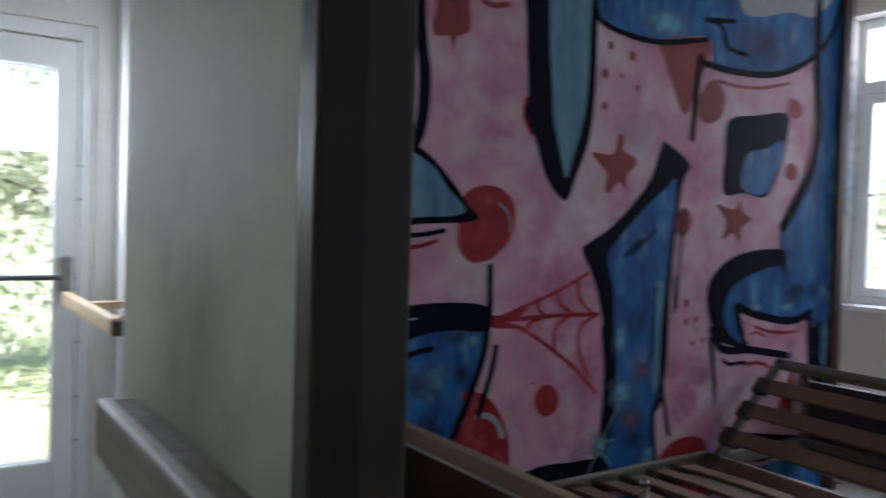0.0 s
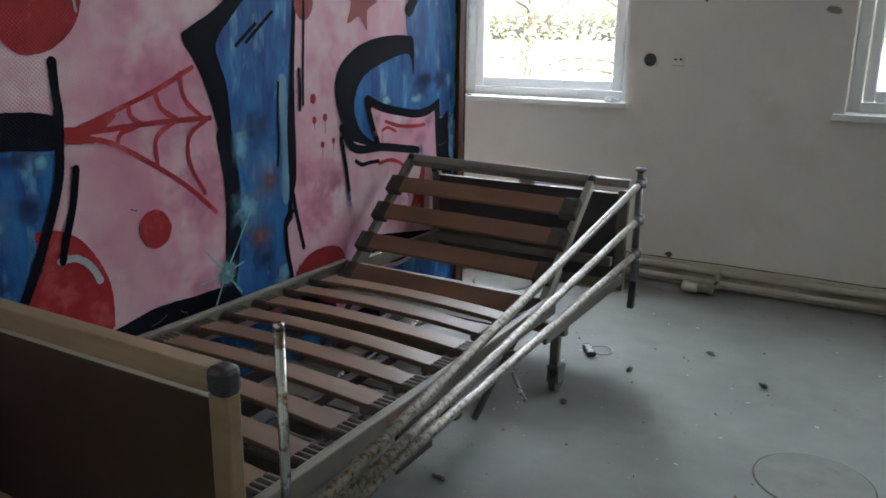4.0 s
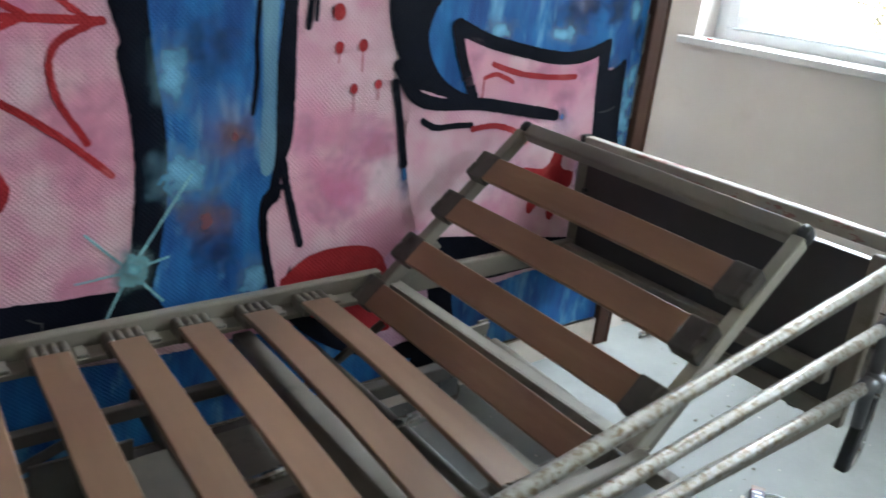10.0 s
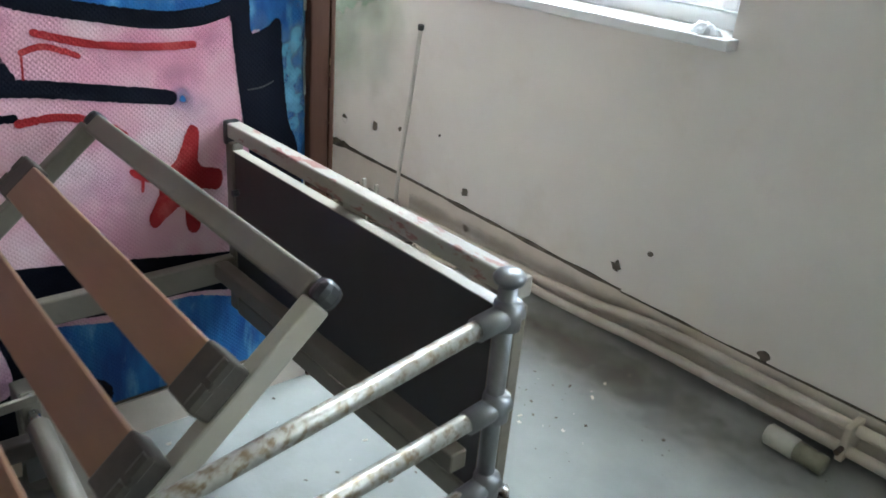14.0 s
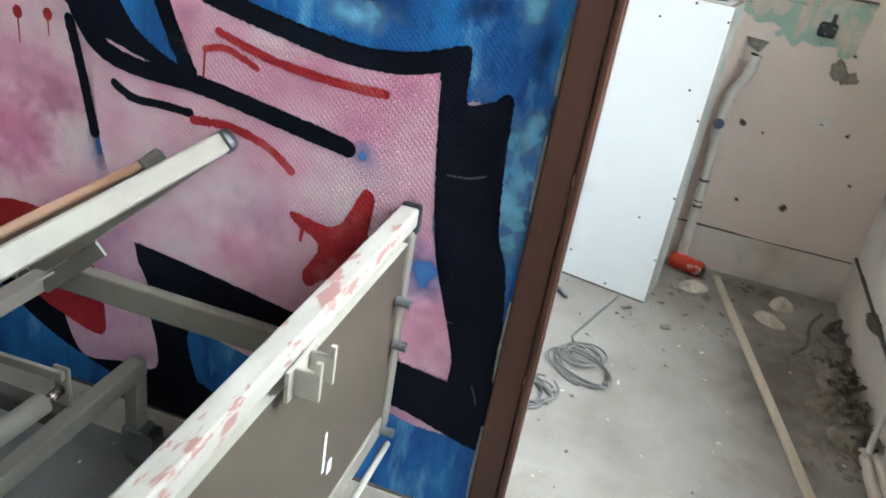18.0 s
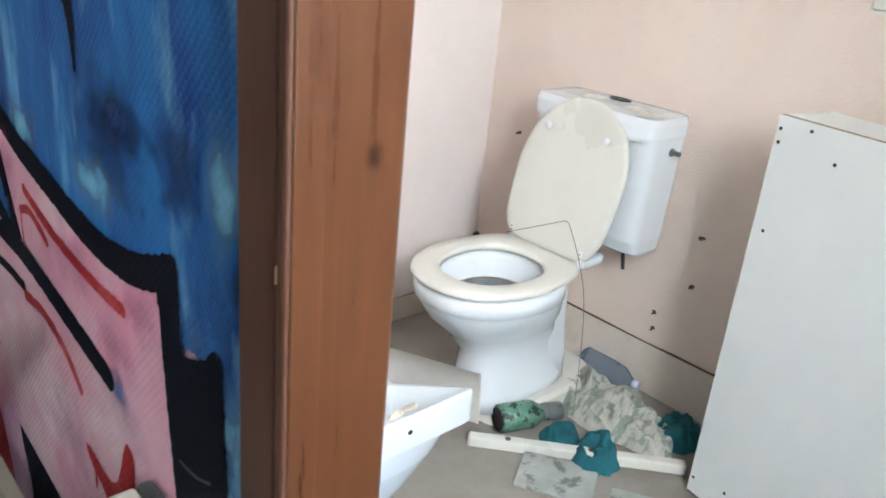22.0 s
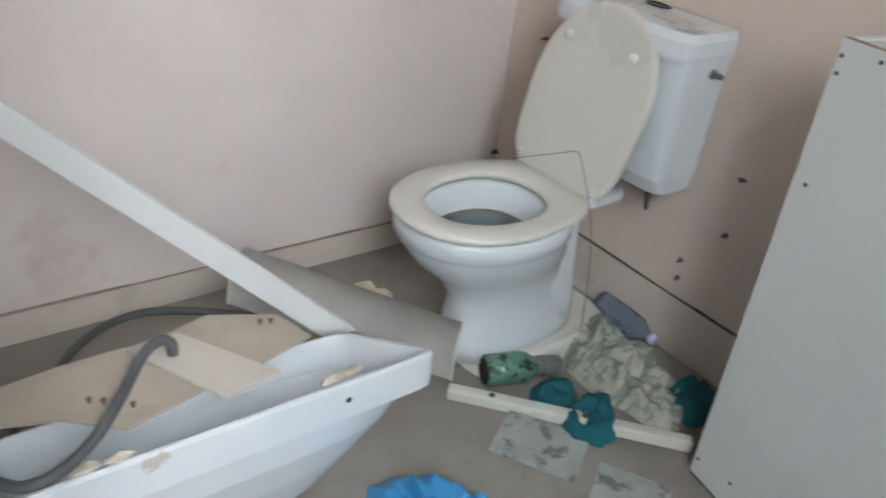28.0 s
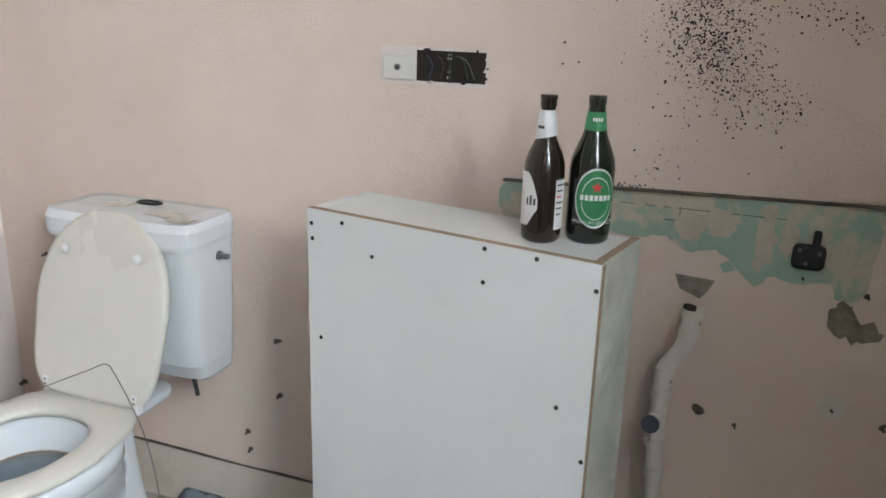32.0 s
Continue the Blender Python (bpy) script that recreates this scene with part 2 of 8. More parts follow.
CHIPBOARD = mat("chipboard_edge", (0.24, 0.17, 0.115), (0.36, 0.27, 0.19), 90, 0.9, bump=0.4)


# ---- mesh helpers ----
def part(name, bm, material, parent=None, label="", smooth=False):
    """Links a bmesh as one mesh object, built in world coordinates, under a thing or a part."""
    me = bpy.data.meshes.new(name)
    bmesh.ops.recalc_face_normals(bm, faces=bm.faces)
    bm.to_mesh(me)
    bm.free()
    me.materials.append(material)
    if smooth:
        me.polygons.foreach_set("use_smooth", [True] * len(me.polygons))
    ob = new(name, me)
    if parent:
        ob.parent = parent
        shift = Vector(parent.location) if parent.parent is None else Vector((0, 0, 0))
        ob.matrix_parent_inverse = Matrix.Translation(-shift)
    if label:
        tagged(ob, label)
    return ob


def thing(name, at, label, category, group="", kind=""):
    ob = new(name)
    ob.empty_display_size = 0.1
    ob.location = at
    return tagged(ob, label, category, group, kind)


def add_box(bm, x0, x1, y0, y1, z0, z1, bevel=0.0, turn=None):
    made = bmesh.ops.create_cube(bm, size=1.0)
    vs = made["verts"]
    for v in vs:
        v.co = Vector((x0 + (v.co.x + 0.5) * (x1 - x0), y0 + (v.co.y + 0.5) * (y1 - y0), z0 + (v.co.z + 0.5) * (z1 - z0)))
    if turn is not None:
        bmesh.ops.transform(bm, matrix=turn, verts=vs)
    if bevel:
        edges = list({e for v in vs for e in v.link_edges})
        bmesh.ops.bevel(bm, geom=edges, offset=bevel, segments=2, affect="EDGES", profile=0.5)
    return bm


def box(x0, x1, y0, y1, z0, z1, bevel=0.0, turn=None):
    return add_box(bmesh.new(), x0, x1, y0, y1, z0, z1, bevel, turn)


def structure(name, bm, material, label="", category="", smooth=False):
    ob = part(name, bm, material, smooth=smooth)
    return tagged(ob, label, category, kind="structure")


def smooth_line(points, step=8, closed=False):
    """A Catmull-Rom line through points."""
    p = [Vector(q) for q in points]
    n = len(p)
    out = []
    for i in range(n if closed else n - 1):
        a, b, c, d = (p[(i + k) % n] if closed else p[min(max(i + k, 0), n - 1)] for k in (-1, 0, 1, 2))
        for s in range(step):
            u = s / step
            out.append(0.5 * ((2 * b) + (c - a) * u + (2 * a - 5 * b + 4 * c - d) * u * u + (3 * b - a - 3 * c + d) * u**3))
    if not closed:
        out.append(p[-1])
    return out


def add_tube(bm, points, radius, sides=12, caps=True):
    """A tube along a line of points; radius may be a list."""
    pts = [Vector(p) for p in points]
    radii = radius if isinstance(radius, (list, tuple)) else [radius] * len(pts)
    rings = []
    up = None
    for i, p in enumerate(pts):
        way = (pts[min(i + 1, len(pts) - 1)] - pts[max(i - 1, 0)]).normalized()
        if up is None:
            up = way.orthogonal().normalized()
        up = (up - way * up.dot(way))
        up = up.normalized() if up.length > 1e-6 else way.orthogonal().normalized()
        side = way.cross(up)
        rings.append([bm.verts.new(p + radii[i] * (math.cos(a) * up + math.sin(a) * side)) for a in (2 * math.pi * k / sides for k in range(sides))])
    for r0, r1 in zip(rings, rings[1:]):
        for k in range(sides):
            bm.faces.new((r0[k], r0[(k + 1) % sides], r1[(k + 1) % sides], r1[k]))
    if caps:
        bm.faces.new(rings[0][::-1])
        bm.faces.new(rings[-1])
    return bm


def tube(points, radius, sides=12):
    return add_tube(bmesh.new(), points, radius, sides)


def lathe(profile, at=(0, 0, 0), sides=28, turn=None):
    """A turned body from (radius, height) pairs."""
    bm = bmesh.new()
    rings = []
    for r, h in profile:
        rings.append([bm.verts.new((max(r, 1e-4) * math.cos(2 * math.pi * k / sides), max(r, 1e-4) * math.sin(2 * math.pi * k / sides), h)) for k in range(sides)])
    for r0, r1 in zip(rings, rings[1:]):
        for k in range(sides):
            bm.faces.new((r0[k], r0[(k + 1) % sides], r1[(k + 1) % sides], r1[k]))
    bm.faces.new(rings[0][::-1])
    bm.faces.new(rings[-1])
    bmesh.ops.transform(bm, matrix=Matrix.Translation(at) @ (turn or Matrix.Identity(4)), verts=bm.verts)
    return bm


def wall_with_holes(axis, at, thick, u0, u1, z0, z1, holes):
    """A wall slab along x (axis 'y') or y (axis 'x') with rectangular openings (u0, u1, z0, z1) through it."""
    bm = bmesh.new()
    us = sorted({u0, u1, *[h[0] for h in holes], *[h[1] for h in holes]})
    zs = sorted({z0, z1, *[h[2] for h in holes], *[h[3] for h in holes]})
    verts = {}

    def vert(u, side, z):
        key = (u, side, z)
        if key not in verts:
            d = at + side * thick
            verts[key] = bm.verts.new((u, d, z) if axis == "y" else (d, u, z))
        return verts[key]

    def solid(i, j):
        if i < 0 or j < 0 or i >= len(us) - 1 or j >= len(zs) - 1:
            return False
        cu, cz = (us[i] + us[i + 1]) / 2, (zs[j] + zs[j + 1]) / 2
        return not any(h[0] < cu < h[1] and h[2] < cz < h[3] for h in holes)

    for i in range(len(us) - 1):
        for j in range(len(zs) - 1):
            if not solid(i, j):
                continue
            a, b, c, d = us[i], us[i + 1], zs[j], zs[j + 1]
            for s in (0, 1):
                bm.faces.new([vert(a, s, c), vert(b, s, c), vert(b, s, d), vert(a, s, d)])
            for ok, q in ((solid(i - 1, j), ((a, c), (a, d))), (solid(i + 1, j), ((b, c), (b, d))), (solid(i, j - 1), ((a, c), (b, c))), (solid(i, j + 1), ((a, d), (b, d)))):
                if not ok:
                    (p, q2), (r, s2) = q
                    bm.faces.new([vert(p, 0, q2), vert(r, 0, s2), vert(r, 1, s2), vert(p, 1, q2)])
    return bm


# ---- plan: mural wall on x = 0, window wall on y = 3.52, bathroom behind the mural ----
TOP = 2.85
WALL_Y, BACK_X, SIDE_Y = 3.52, -1.77, 1.05

structure("floor", box(-0.04, 4.3, -0.85, WALL_Y, -0.12, 0.0), LINO, "dusty blue-grey linoleum floor with dirt and debris", "floor")
structure("floor_bathroom", box(-1.97, -0.04, SIDE_Y - 0.1, WALL_Y, -0.12, 0.0), BATH_FLOOR, "stained bare screed floor of the bathroom", "floor")
structure("floor_corridor", box(-2.0, 4.3, -3.2, -0.85, -0.12, -0.001), LINO, "grey corridor floor", "floor")
structure("floor_lobby", box(-1.97, -0.04, -0.85, -0.28, -0.12, -0.001), LINO, "grey lobby floor by the exit door", "floor")
structure("ceiling", box(-2.0, 4.4, -3.3, 3.9, TOP, TOP + 0.15), CEILING, "plain unseen ceiling, toned down to cut bounced light", "ceiling")
structure("wall_mural", box(-0.085, 0.0, -0.36, 2.535, 0.0, TOP), PLASTER, "partition wall that carries a painted mural", "wall")
structure("wall_window", wall_with_holes("y", WALL_Y, 0.30, -1.97, 4.4, -0.1, TOP, [(-0.53, 0.53, 0.955, 2.72), (1.625, 2.69, 0.955, 2.72), (3.1, 4.0, 0.955, 2.72)]), PLASTER,
          "stained pale pink plaster wall with window openings", "wall")
structure("wall_bath_back", box(-1.97, BACK_X, -0.28, WALL_Y, -0.1, TOP), BOUNCE_WARM_PLASTER, "pink bathroom wall with drill holes and mould", "wall")
structure("wall_boxing", box(-0.135, -0.0852, SIDE_Y, SIDE_Y + 0.05, 0.0, TOP), BATH_PLASTER, "narrow plastered pipe boxing in the corner", "wall")
structure("wall_bath_side", box(BACK_X, -0.085, SIDE_Y - 0.1, SIDE_Y, 0.0, TOP), BATH_PLASTER, "smooth pale pink bathroom wall", "wall")
structure("wall_door", wall_with_holes("y", -0.90, 0.10, 0.75, 4.3, 0.0, TOP, [(1.507, 2.62, 0.0, 2.08)]), CORRIDOR, "greenish cream corridor wall with a doorway", "wall")
structure("wall_east", box(4.3, 4.4, -3.2, WALL_Y, -0.1, TOP), PLASTER, "plain plaster wall", "wall")
structure("wall_corridor", box(-1.97, 4.3, -3.3, -3.2, -0.1, TOP), CORRIDOR, "plain corridor wall", "wall")
structure("wall_lobby", box(-1.7, 0.75, -0.44, -0.36, 0.0, TOP), WHITE_WALL, "white lobby wall", "wall")
structure("wall_lobby_return", box(0.67, 0.75, -0.898, -0.44, 0.0, TOP), CORRIDOR, "return of the corridor wall", "wall")
structure("wall_exit", wall_with_holes("x", -1.97, 0.27, -3.2, -0.28, -0.1, TOP, [(-1.62, -0.54, 0.0, 2.24)]), WHITE_WALL, "white end wall with the exit door", "wall")

# skirtings, with a dirty gap on top where they came loose
for nm, b, g in (
    ("baseboard_window", (-1.76, 0.34, WALL_Y - 0.008, WALL_Y - 0.001, 0.0, 0.138), (-1.76, 0.34, WALL_Y - 0.0095, WALL_Y - 0.001, 0.138, 0.146)),
    ("baseboard_room", (0.3405, 4.3, WALL_Y - 0.008, WALL_Y - 0.001, 0.0, 0.132), (0.3405, 4.3, WALL_Y - 0.007, WALL_Y - 0.001, 0.132, 0.140)),
    ("baseboard_bath_back", (BACK_X + 0.001, BACK_X + 0.008, SIDE_Y, WALL_Y, 0.0, 0.165), (BACK_X + 0.001, BACK_X + 0.006, SIDE_Y, WALL_Y, 0.165, 0.171)),
    ("baseboard_bath_side", (BACK_X, -0.136, SIDE_Y + 0.001, SIDE_Y + 0.008, 0.0, 0.085), (BACK_X, -0.136, SIDE_Y + 0.001, SIDE_Y + 0.006, 0.085, 0.089)),
    ("baseboard_mural", (0.001, 0.014, -0.28, 2.535, 0.0, 0.10), (0.001, 0.010, -0.28, 2.535, 0.10, 0.106)),
):
    fall = 0.052 if nm == "baseboard_window" else 0.0
    thick = 2.0 if fall else 1.0
    body = box(*b)
    for v in body.verts:
        if v.co.z > 0.05:
            v.co.z += fall * (b[1] - v.co.x) / (b[1] - b[0])
    ob = structure(nm, body, SKIRT, "loose cream skirting with a dirty top edge", "skirting")
    along_x = g[1] - g[0] > 0.1
    u0, u1 = (g[0], g[1]) if along_x else (g[2], g[3])
    bm = bmesh.new()
    last = None
    for k in range(int((u1 - u0) / 0.02) + 1):
        u = min(u1, u0 + 0.02 * k)
        mid = g[4] + fall * (u1 - u) / (u1 - u0) + 0.003 + 0.004 * noise.noise((u * 3, 1.0, g[4] * 9))
        half = thick * max(0.0006, 0.0022 + 0.0030 * noise.noise((u * 8, 5.0, g[4] * 7)))
        ring = [bm.verts.new((u, d, mid + h) if along_x else (d, u, mid + h)) for d, h in ((g[2] if along_x else g[0], -half), (g[2] if along_x else g[0], half), (g[3] if along_x else g[1], half), (g[3] if along_x else g[1], -half))]
        if last:
            for q in range(4):
                bm.faces.new((last[q], last[(q + 1) % 4], ring[(q + 1) % 4], ring[q]))
        last = ring
    part("dirt_line", bm, FAINT_DIRT if nm == "baseboard_bath_side" else DIRT_AND_SHADE, ob)


def window(name, x0, x1, z0, z1, transom, hinge_left=True):
    """A white plastic window with a fixed light over a casement, set back in its opening."""
    y = WALL_Y + 0.13
    w = tagged(new(name), "white plastic window with a fixed upper light", "window", kind="structure")
    w.location = ((x0 + x1) / 2, y, z0)
    bm = bmesh.new()
    f = 0.06
    for b in ((x0, x0 + f, z0, z1), (x1 - f, x1, z0, z1), (x0 + f, x1 - f, z0, z0 + f), (x0 + f, x1 - f, z1 - f, z1), (x0 + f, x1 - f, transom - 0.04, transom + 0.04)):
        add_box(bm, b[0], b[1], y, y + 0.07, b[2], b[3], 0.006)
    part("window_frame", bm, PVC, w)
    bm = bmesh.new()
    c0, c1, d0, d1, s = x0 + f + 0.004, x1 - f - 0.004, z0 + f + 0.004, transom - 0.044, 0.055
    for b in ((c0, c0 + s, d0, d1), (c1 - s, c1, d0, d1), (c0 + s, c1 - s, d0, d0 + s), (c0 + s, c1 - s, d1 - s, d1)):
        add_box(bm, b[0], b[1], y - 0.018, y + 0.05, b[2], b[3], 0.008)
    sash = part("sash", bm, PVC, w)
    for nm, q in (("pane", (c0 + s, c1 - s, d0 + s, d1 - s)), ("upper_pane", (x0 + f, x1 - f, transom + 0.04, z1 - f))):
        p = part(nm, box(q[0] + 0.002, q[1] - 0.002, y + 0.022, y + 0.030, q[2] + 0.002, q[3] - 0.002), GLASS, w)
        p.visible_shadow = False
    hx = c0 + s / 2 if hinge_left else c1 - s / 2
    bm = box(hx - 0.014, hx + 0.014, y - 0.028, y - 0.018, (d0 + d1) / 2 - 0.035, (d0 + d1) / 2 + 0.035, 0.004)
    add_box(bm, hx - 0.010, hx + 0.010, y - 0.062, y - 0.028, (d0 + d1) / 2 - 0.010, (d0 + d1) / 2 + 0.010, 0.003)
    add_box(bm, hx - 0.009, hx + 0.085, y - 0.072, y - 0.056, (d0 + d1) / 2 - 0.009, (d0 + d1) / 2 + 0.009, 0.004)
    part("handle", bm, PVC, sash, "white lever handle")
    part("window_sill", box(x0 - 0.05, x1 + 0.02, WALL_Y - 0.055, y, z0 - 0.018, z0 + 0.012, 0.004), SILL, w, "white stone window sill")
    return w


window("window_1", -0.53, 0.53, 0.965, 2.72, 2.30)
window("window_2", 1.625, 2.69, 0.965, 2.72, 2.30)
# assumed window beyond the view, an opening for the third lamp
window("window_3_assumed", 3.1, 4.0, 0.965, 2.72, 2.30)

# corridor doorway: frame, and a reveal coloured near-black for its shade
fr = structure("door_frame_room", box(1.503, 1.517, -0.862, -0.796, 0.0, 2.08, 0.003), BROWN_DARK, "dark brown door frame of the bedroom", "door frame")
part("head_lining", box(1.5175, 2.618, -0.902, -0.798, 2.06, 2.08, 0.003), FRAME_AND_SHADE, fr)
part("jamb_lining", box(2.603, 2.62, -0.902, -0.798, 0.0, 2.08, 0.003), FRAME_AND_SHADE, fr)
part("architrave", box(2.62, 2.69, -0.915, -0.902, 0.0, 2.13, 0.004), BROWN_POST, fr)
part("architrave", box(1.500, 1.540, -0.916, -0.863, 0.0, 2.08, 0.003), BROWN_DARK, fr, "dull brown architrave")
# thin board whose near-black colour stands for shade in the reveal
part("rebate", box(1.5402, 1.5430, -0.914, -0.864, 0.0, 2.058, 0.0005), FRAME_AND_SHADE, fr)
part("strike_plate", box(1.5172, 1.5195, -0.850, -0.826, 0.92, 1.10, 0.0006), GREY_METAL, fr, "steel strike plate")

# mural end post and bathroom jamb
post_body = box(-0.080, 0.0004, 2.535, 2.5645, 0.0, TOP, 0.002)
add_box(post_body, 0.0006, 0.026, 2.535, 2.5885, 0.0, TOP, 0.004)
post = structure("door_frame_bath", post_body, BROWN_POST, "brown painted end post of the partition", "door frame")
part("reveal_board", box(-0.081, 0.000, 2.565, 2.585, 0.0, TOP, 0.004), OAK, post, "orange varnished wooden reveal")
part("front_strip", box(0.002, 0.0275, 2.5895, 2.602, 0.0, TOP, 0.003), BROWN_POST, post)
CHIPPED = mat("chipped_pale_wood", (0.15, 0.075, 0.04), (0.24, 0.14, 0.08), 20, 0.7, bump=0.1)
rng_p = random.Random(5)
for k in range(9):
    z = rng_p.uniform(0.35, 1.15)
    tall = 0.003 + 0.018 * rng_p.random() ** 2
    part("paint_chip", box(0.0262, 0.0281, 2.5885 + rng_p.uniform(-0.001, 0.0015), 2.5902, z, z + tall, 0.0004), CHIPPED, post)
part("strip_side", box(0.001, 0.0245, 2.6022, 2.6045, 0.0, TOP, 0.0006), OAK, post, "orange varnished side of the post")


# ---- the mural: layers of spray paint on the partition ----
WEAVE = 0.9
from mathutils.geometry import tessellate_polygon

PINK = mat("pink_spray_paint", (0.587, 0.232, 0.344), (0.685, 0.404, 0.477), 3.4, 0.66, bump=0.32, grain=160, weave=WEAVE, spec=0.22, detail=2.5, stain=(0.712, 0.559, 0.585), stain_scale=4.0, stain_detail=3.0, stain_from=0.44, stain_to=0.68)
BLUE = mat("blue_spray_paint", (0.009, 0.0484, 0.211), (0.0225, 0.176, 0.458), 5.0, 0.66, bump=0.27, grain=160, weave=WEAVE, spec=0.22, detail=3.0, stretch=(1, 2.2, 0.7), stain=(0.153, 0.37, 0.581), stain_scale=6.0, stain_detail=4.0, stain_from=0.54, stain_to=0.74)
BLUE_PALE = mat("pale_blue_spray_paint", (0.06, 0.17, 0.30), (0.18, 0.34, 0.44), 6.0, 0.66, bump=0.30, grain=160, weave=WEAVE, spec=0.22, stretch=(1, 2, 0.5))
BLACK = mat("black_spray_paint", (0.0035, 0.0045, 0.009), (0.008, 0.010, 0.018), 6.0, 0.7, bump=0.15, grain=160, weave=WEAVE, spec=0.06)
RED = mat("red_spray_paint", (0.276, 0.011, 0.0166), (0.414, 0.0258, 0.0322), 9.0, 0.66, bump=0.28, grain=160, weave=WEAVE, spec=0.22, stain=(0.515, 0.12, 0.12), stain_scale=9, stain_from=0.55, stain_to=0.76)
RED_DARK = mat("dark_red_spray_paint", (0.26, 0.04, 0.04), (0.33, 0.07, 0.065), 8.0, 0.66, bump=0.30, grain=160, weave=WEAVE, spec=0.22)
CLOUD = mat("white_spray_haze", (0.302, 0.364, 0.42), (0.475, 0.462, 0.448), 14.0, 0.66, bump=0.30, grain=160, weave=WEAVE, spec=0.22)
CYAN = mat("pale_cyan_spray_paint", (0.16, 0.36, 0.42), (0.30, 0.52, 0.56), 40.0, 0.66, bump=0.30, grain=160, weave=WEAVE, spec=0.22)
MAUVE = mat("mauve_spray_paint", (0.50, 0.24, 0.40), (0.66, 0.44, 0.52), 7.0, 0.66, bump=0.30, grain=160, weave=WEAVE, spec=0.22)


def misty(name, colour, strength=0.85, grit=26.0, axes=(0, 1, 1)):
    """A soft cloud of spray paint that thins out towards its rim."""
    m = mat(name, colour, tuple(min(1.0, c * 1.25) for c in colour), 7.0, 0.5, bump=0.42, grain=160, weave=WEAVE, spec=0.22)
    t = m.node_tree
    n, l = t.nodes, t.links
    co = n.new("ShaderNodeTexCoord")
    away = n.new("ShaderNodeVectorMath")
    away.operation = "DISTANCE"
    away.inputs[1].default_value = (0.5, 0.5, 0.5)
    flat = n.new("ShaderNodeVectorMath")
    flat.operation = "MULTIPLY_ADD"
    flat.inputs[1].default_value, flat.inputs[2].default_value = axes, tuple(0.5 * (1 - a) for a in axes)
    l.new(co.outputs["Generated"], flat.inputs[0])
    l.new(flat.outputs[0], away.inputs[0])
    lump = n.new("ShaderNodeTexNoise")
    lump.inputs["Scale"].default_value, lump.inputs["Detail"].default_value = grit, 4.0
    l.new(co.outputs["Object"], lump.inputs["Vector"])
    add = n.new("ShaderNodeMath")
    add.operation = "MULTIPLY_ADD"
    l.new(lump.outputs[0], add.inputs[0])
    add.inputs[1].default_value = 0.55
    l.new(away.outputs["Value"], add.inputs[2])
    fade = n.new("ShaderNodeMapRange")
    fade.interpolation_type = "SMOOTHSTEP"
    fade.inputs["From Min"].default_value, fade.inputs["From Max"].default_value = 0.25, 0.72
    fade.inputs["To Min"].default_value, fade.inputs["To Max"].default_value = strength, 0.0
    l.new(add.outputs[0], fade.inputs["Value"])
    l.new(fade.outputs[0], n["Principled BSDF"].inputs["Alpha"])
    return m


MIST = {"magenta": misty("magenta_mist", (0.78, 0.22, 0.44), 0.36), "navy": misty("navy_mist", (0.010, 0.035, 0.15), 0.7),
        "sky": misty("sky_blue_mist", (0.22, 0.50, 0.72), 0.7), "rust": misty("rust_mist", (0.22, 0.095, 0.10), 0.7), "lilac": misty("lilac_mist", (0.60, 0.46, 0.64), 0.22), "cyan": misty("cyan_mist", (0.20, 0.42, 0.48), 0.9), "blue": misty("blue_mist", (0.03, 0.19, 0.48), 0.75)}
mural = thing("mural", (0.0, 0.9, 0.1), "pink and blue graffiti mural with black outlines on textured wallpaper", "mural")
part("painted_ground", box(0.0005, 0.0012, -0.36, 2.535, 0.106, TOP), PINK, mural, "mottled pink painted ground")
LAYER = 0.0007
seen_order = [0]


def paint(name, bm, material, layer):
    seen_order[0] += 1
    bmesh.ops.triangulate(bm, faces=[f for f in bm.faces if len(f.verts) > 4])
    bmesh.ops.translate(bm, vec=(0.0016 + LAYER * layer + 0.000004 * seen_order[0], 0, 0), verts=bm.verts)
    part(name, bm, material, mural)


def mist(colour, layer, at, wide, high):
    """A soft sprayed patch round a point (y, z)."""
    bm = bmesh.new()
    bm.faces.new([bm.verts.new((0, at[0] + wide * a, at[1] + high * b)) for a, b in ((-1, -1), (1, -1), (1, 1), (-1, 1))])
    paint("spray_mist", bm, MIST[colour], layer + 0.4)


def ragged(p, i, size=0.0030):
    return Vector((0, p.y + size * noise.noise((p.y * 190, p.z * 190, 3.0)), p.z + size * noise.noise((p.z * 190, 8.0, p.y * 190))))


def dense(line, closed=False, gap=0.004):
    """The same line with points no further apart than gap."""
    out = []
    ends = line[1:] + line[:1] if closed else line[1:]
    for p, q in zip(line, ends):
        n = max(1, math.ceil((q - p).length / gap))
        out += [p.lerp(q, k / n) for k in range(n)]
    return out if closed else out + [line[-1]]


def fill(name, material, layer, outline):
    """A painted area inside a smooth closed line of (y, z)."""
    bm = bmesh.new()
    line = dense(smooth_line([(0, a, b) for a, b in outline], 7, True), True)
    pts = [ragged(p, i) for i, p in enumerate(line)]
    vs = [bm.verts.new(p) for p in pts]
    for tri in tessellate_polygon([pts]):
        bm.faces.new([vs[k] for k in tri])
    paint(name, bm, material, layer)


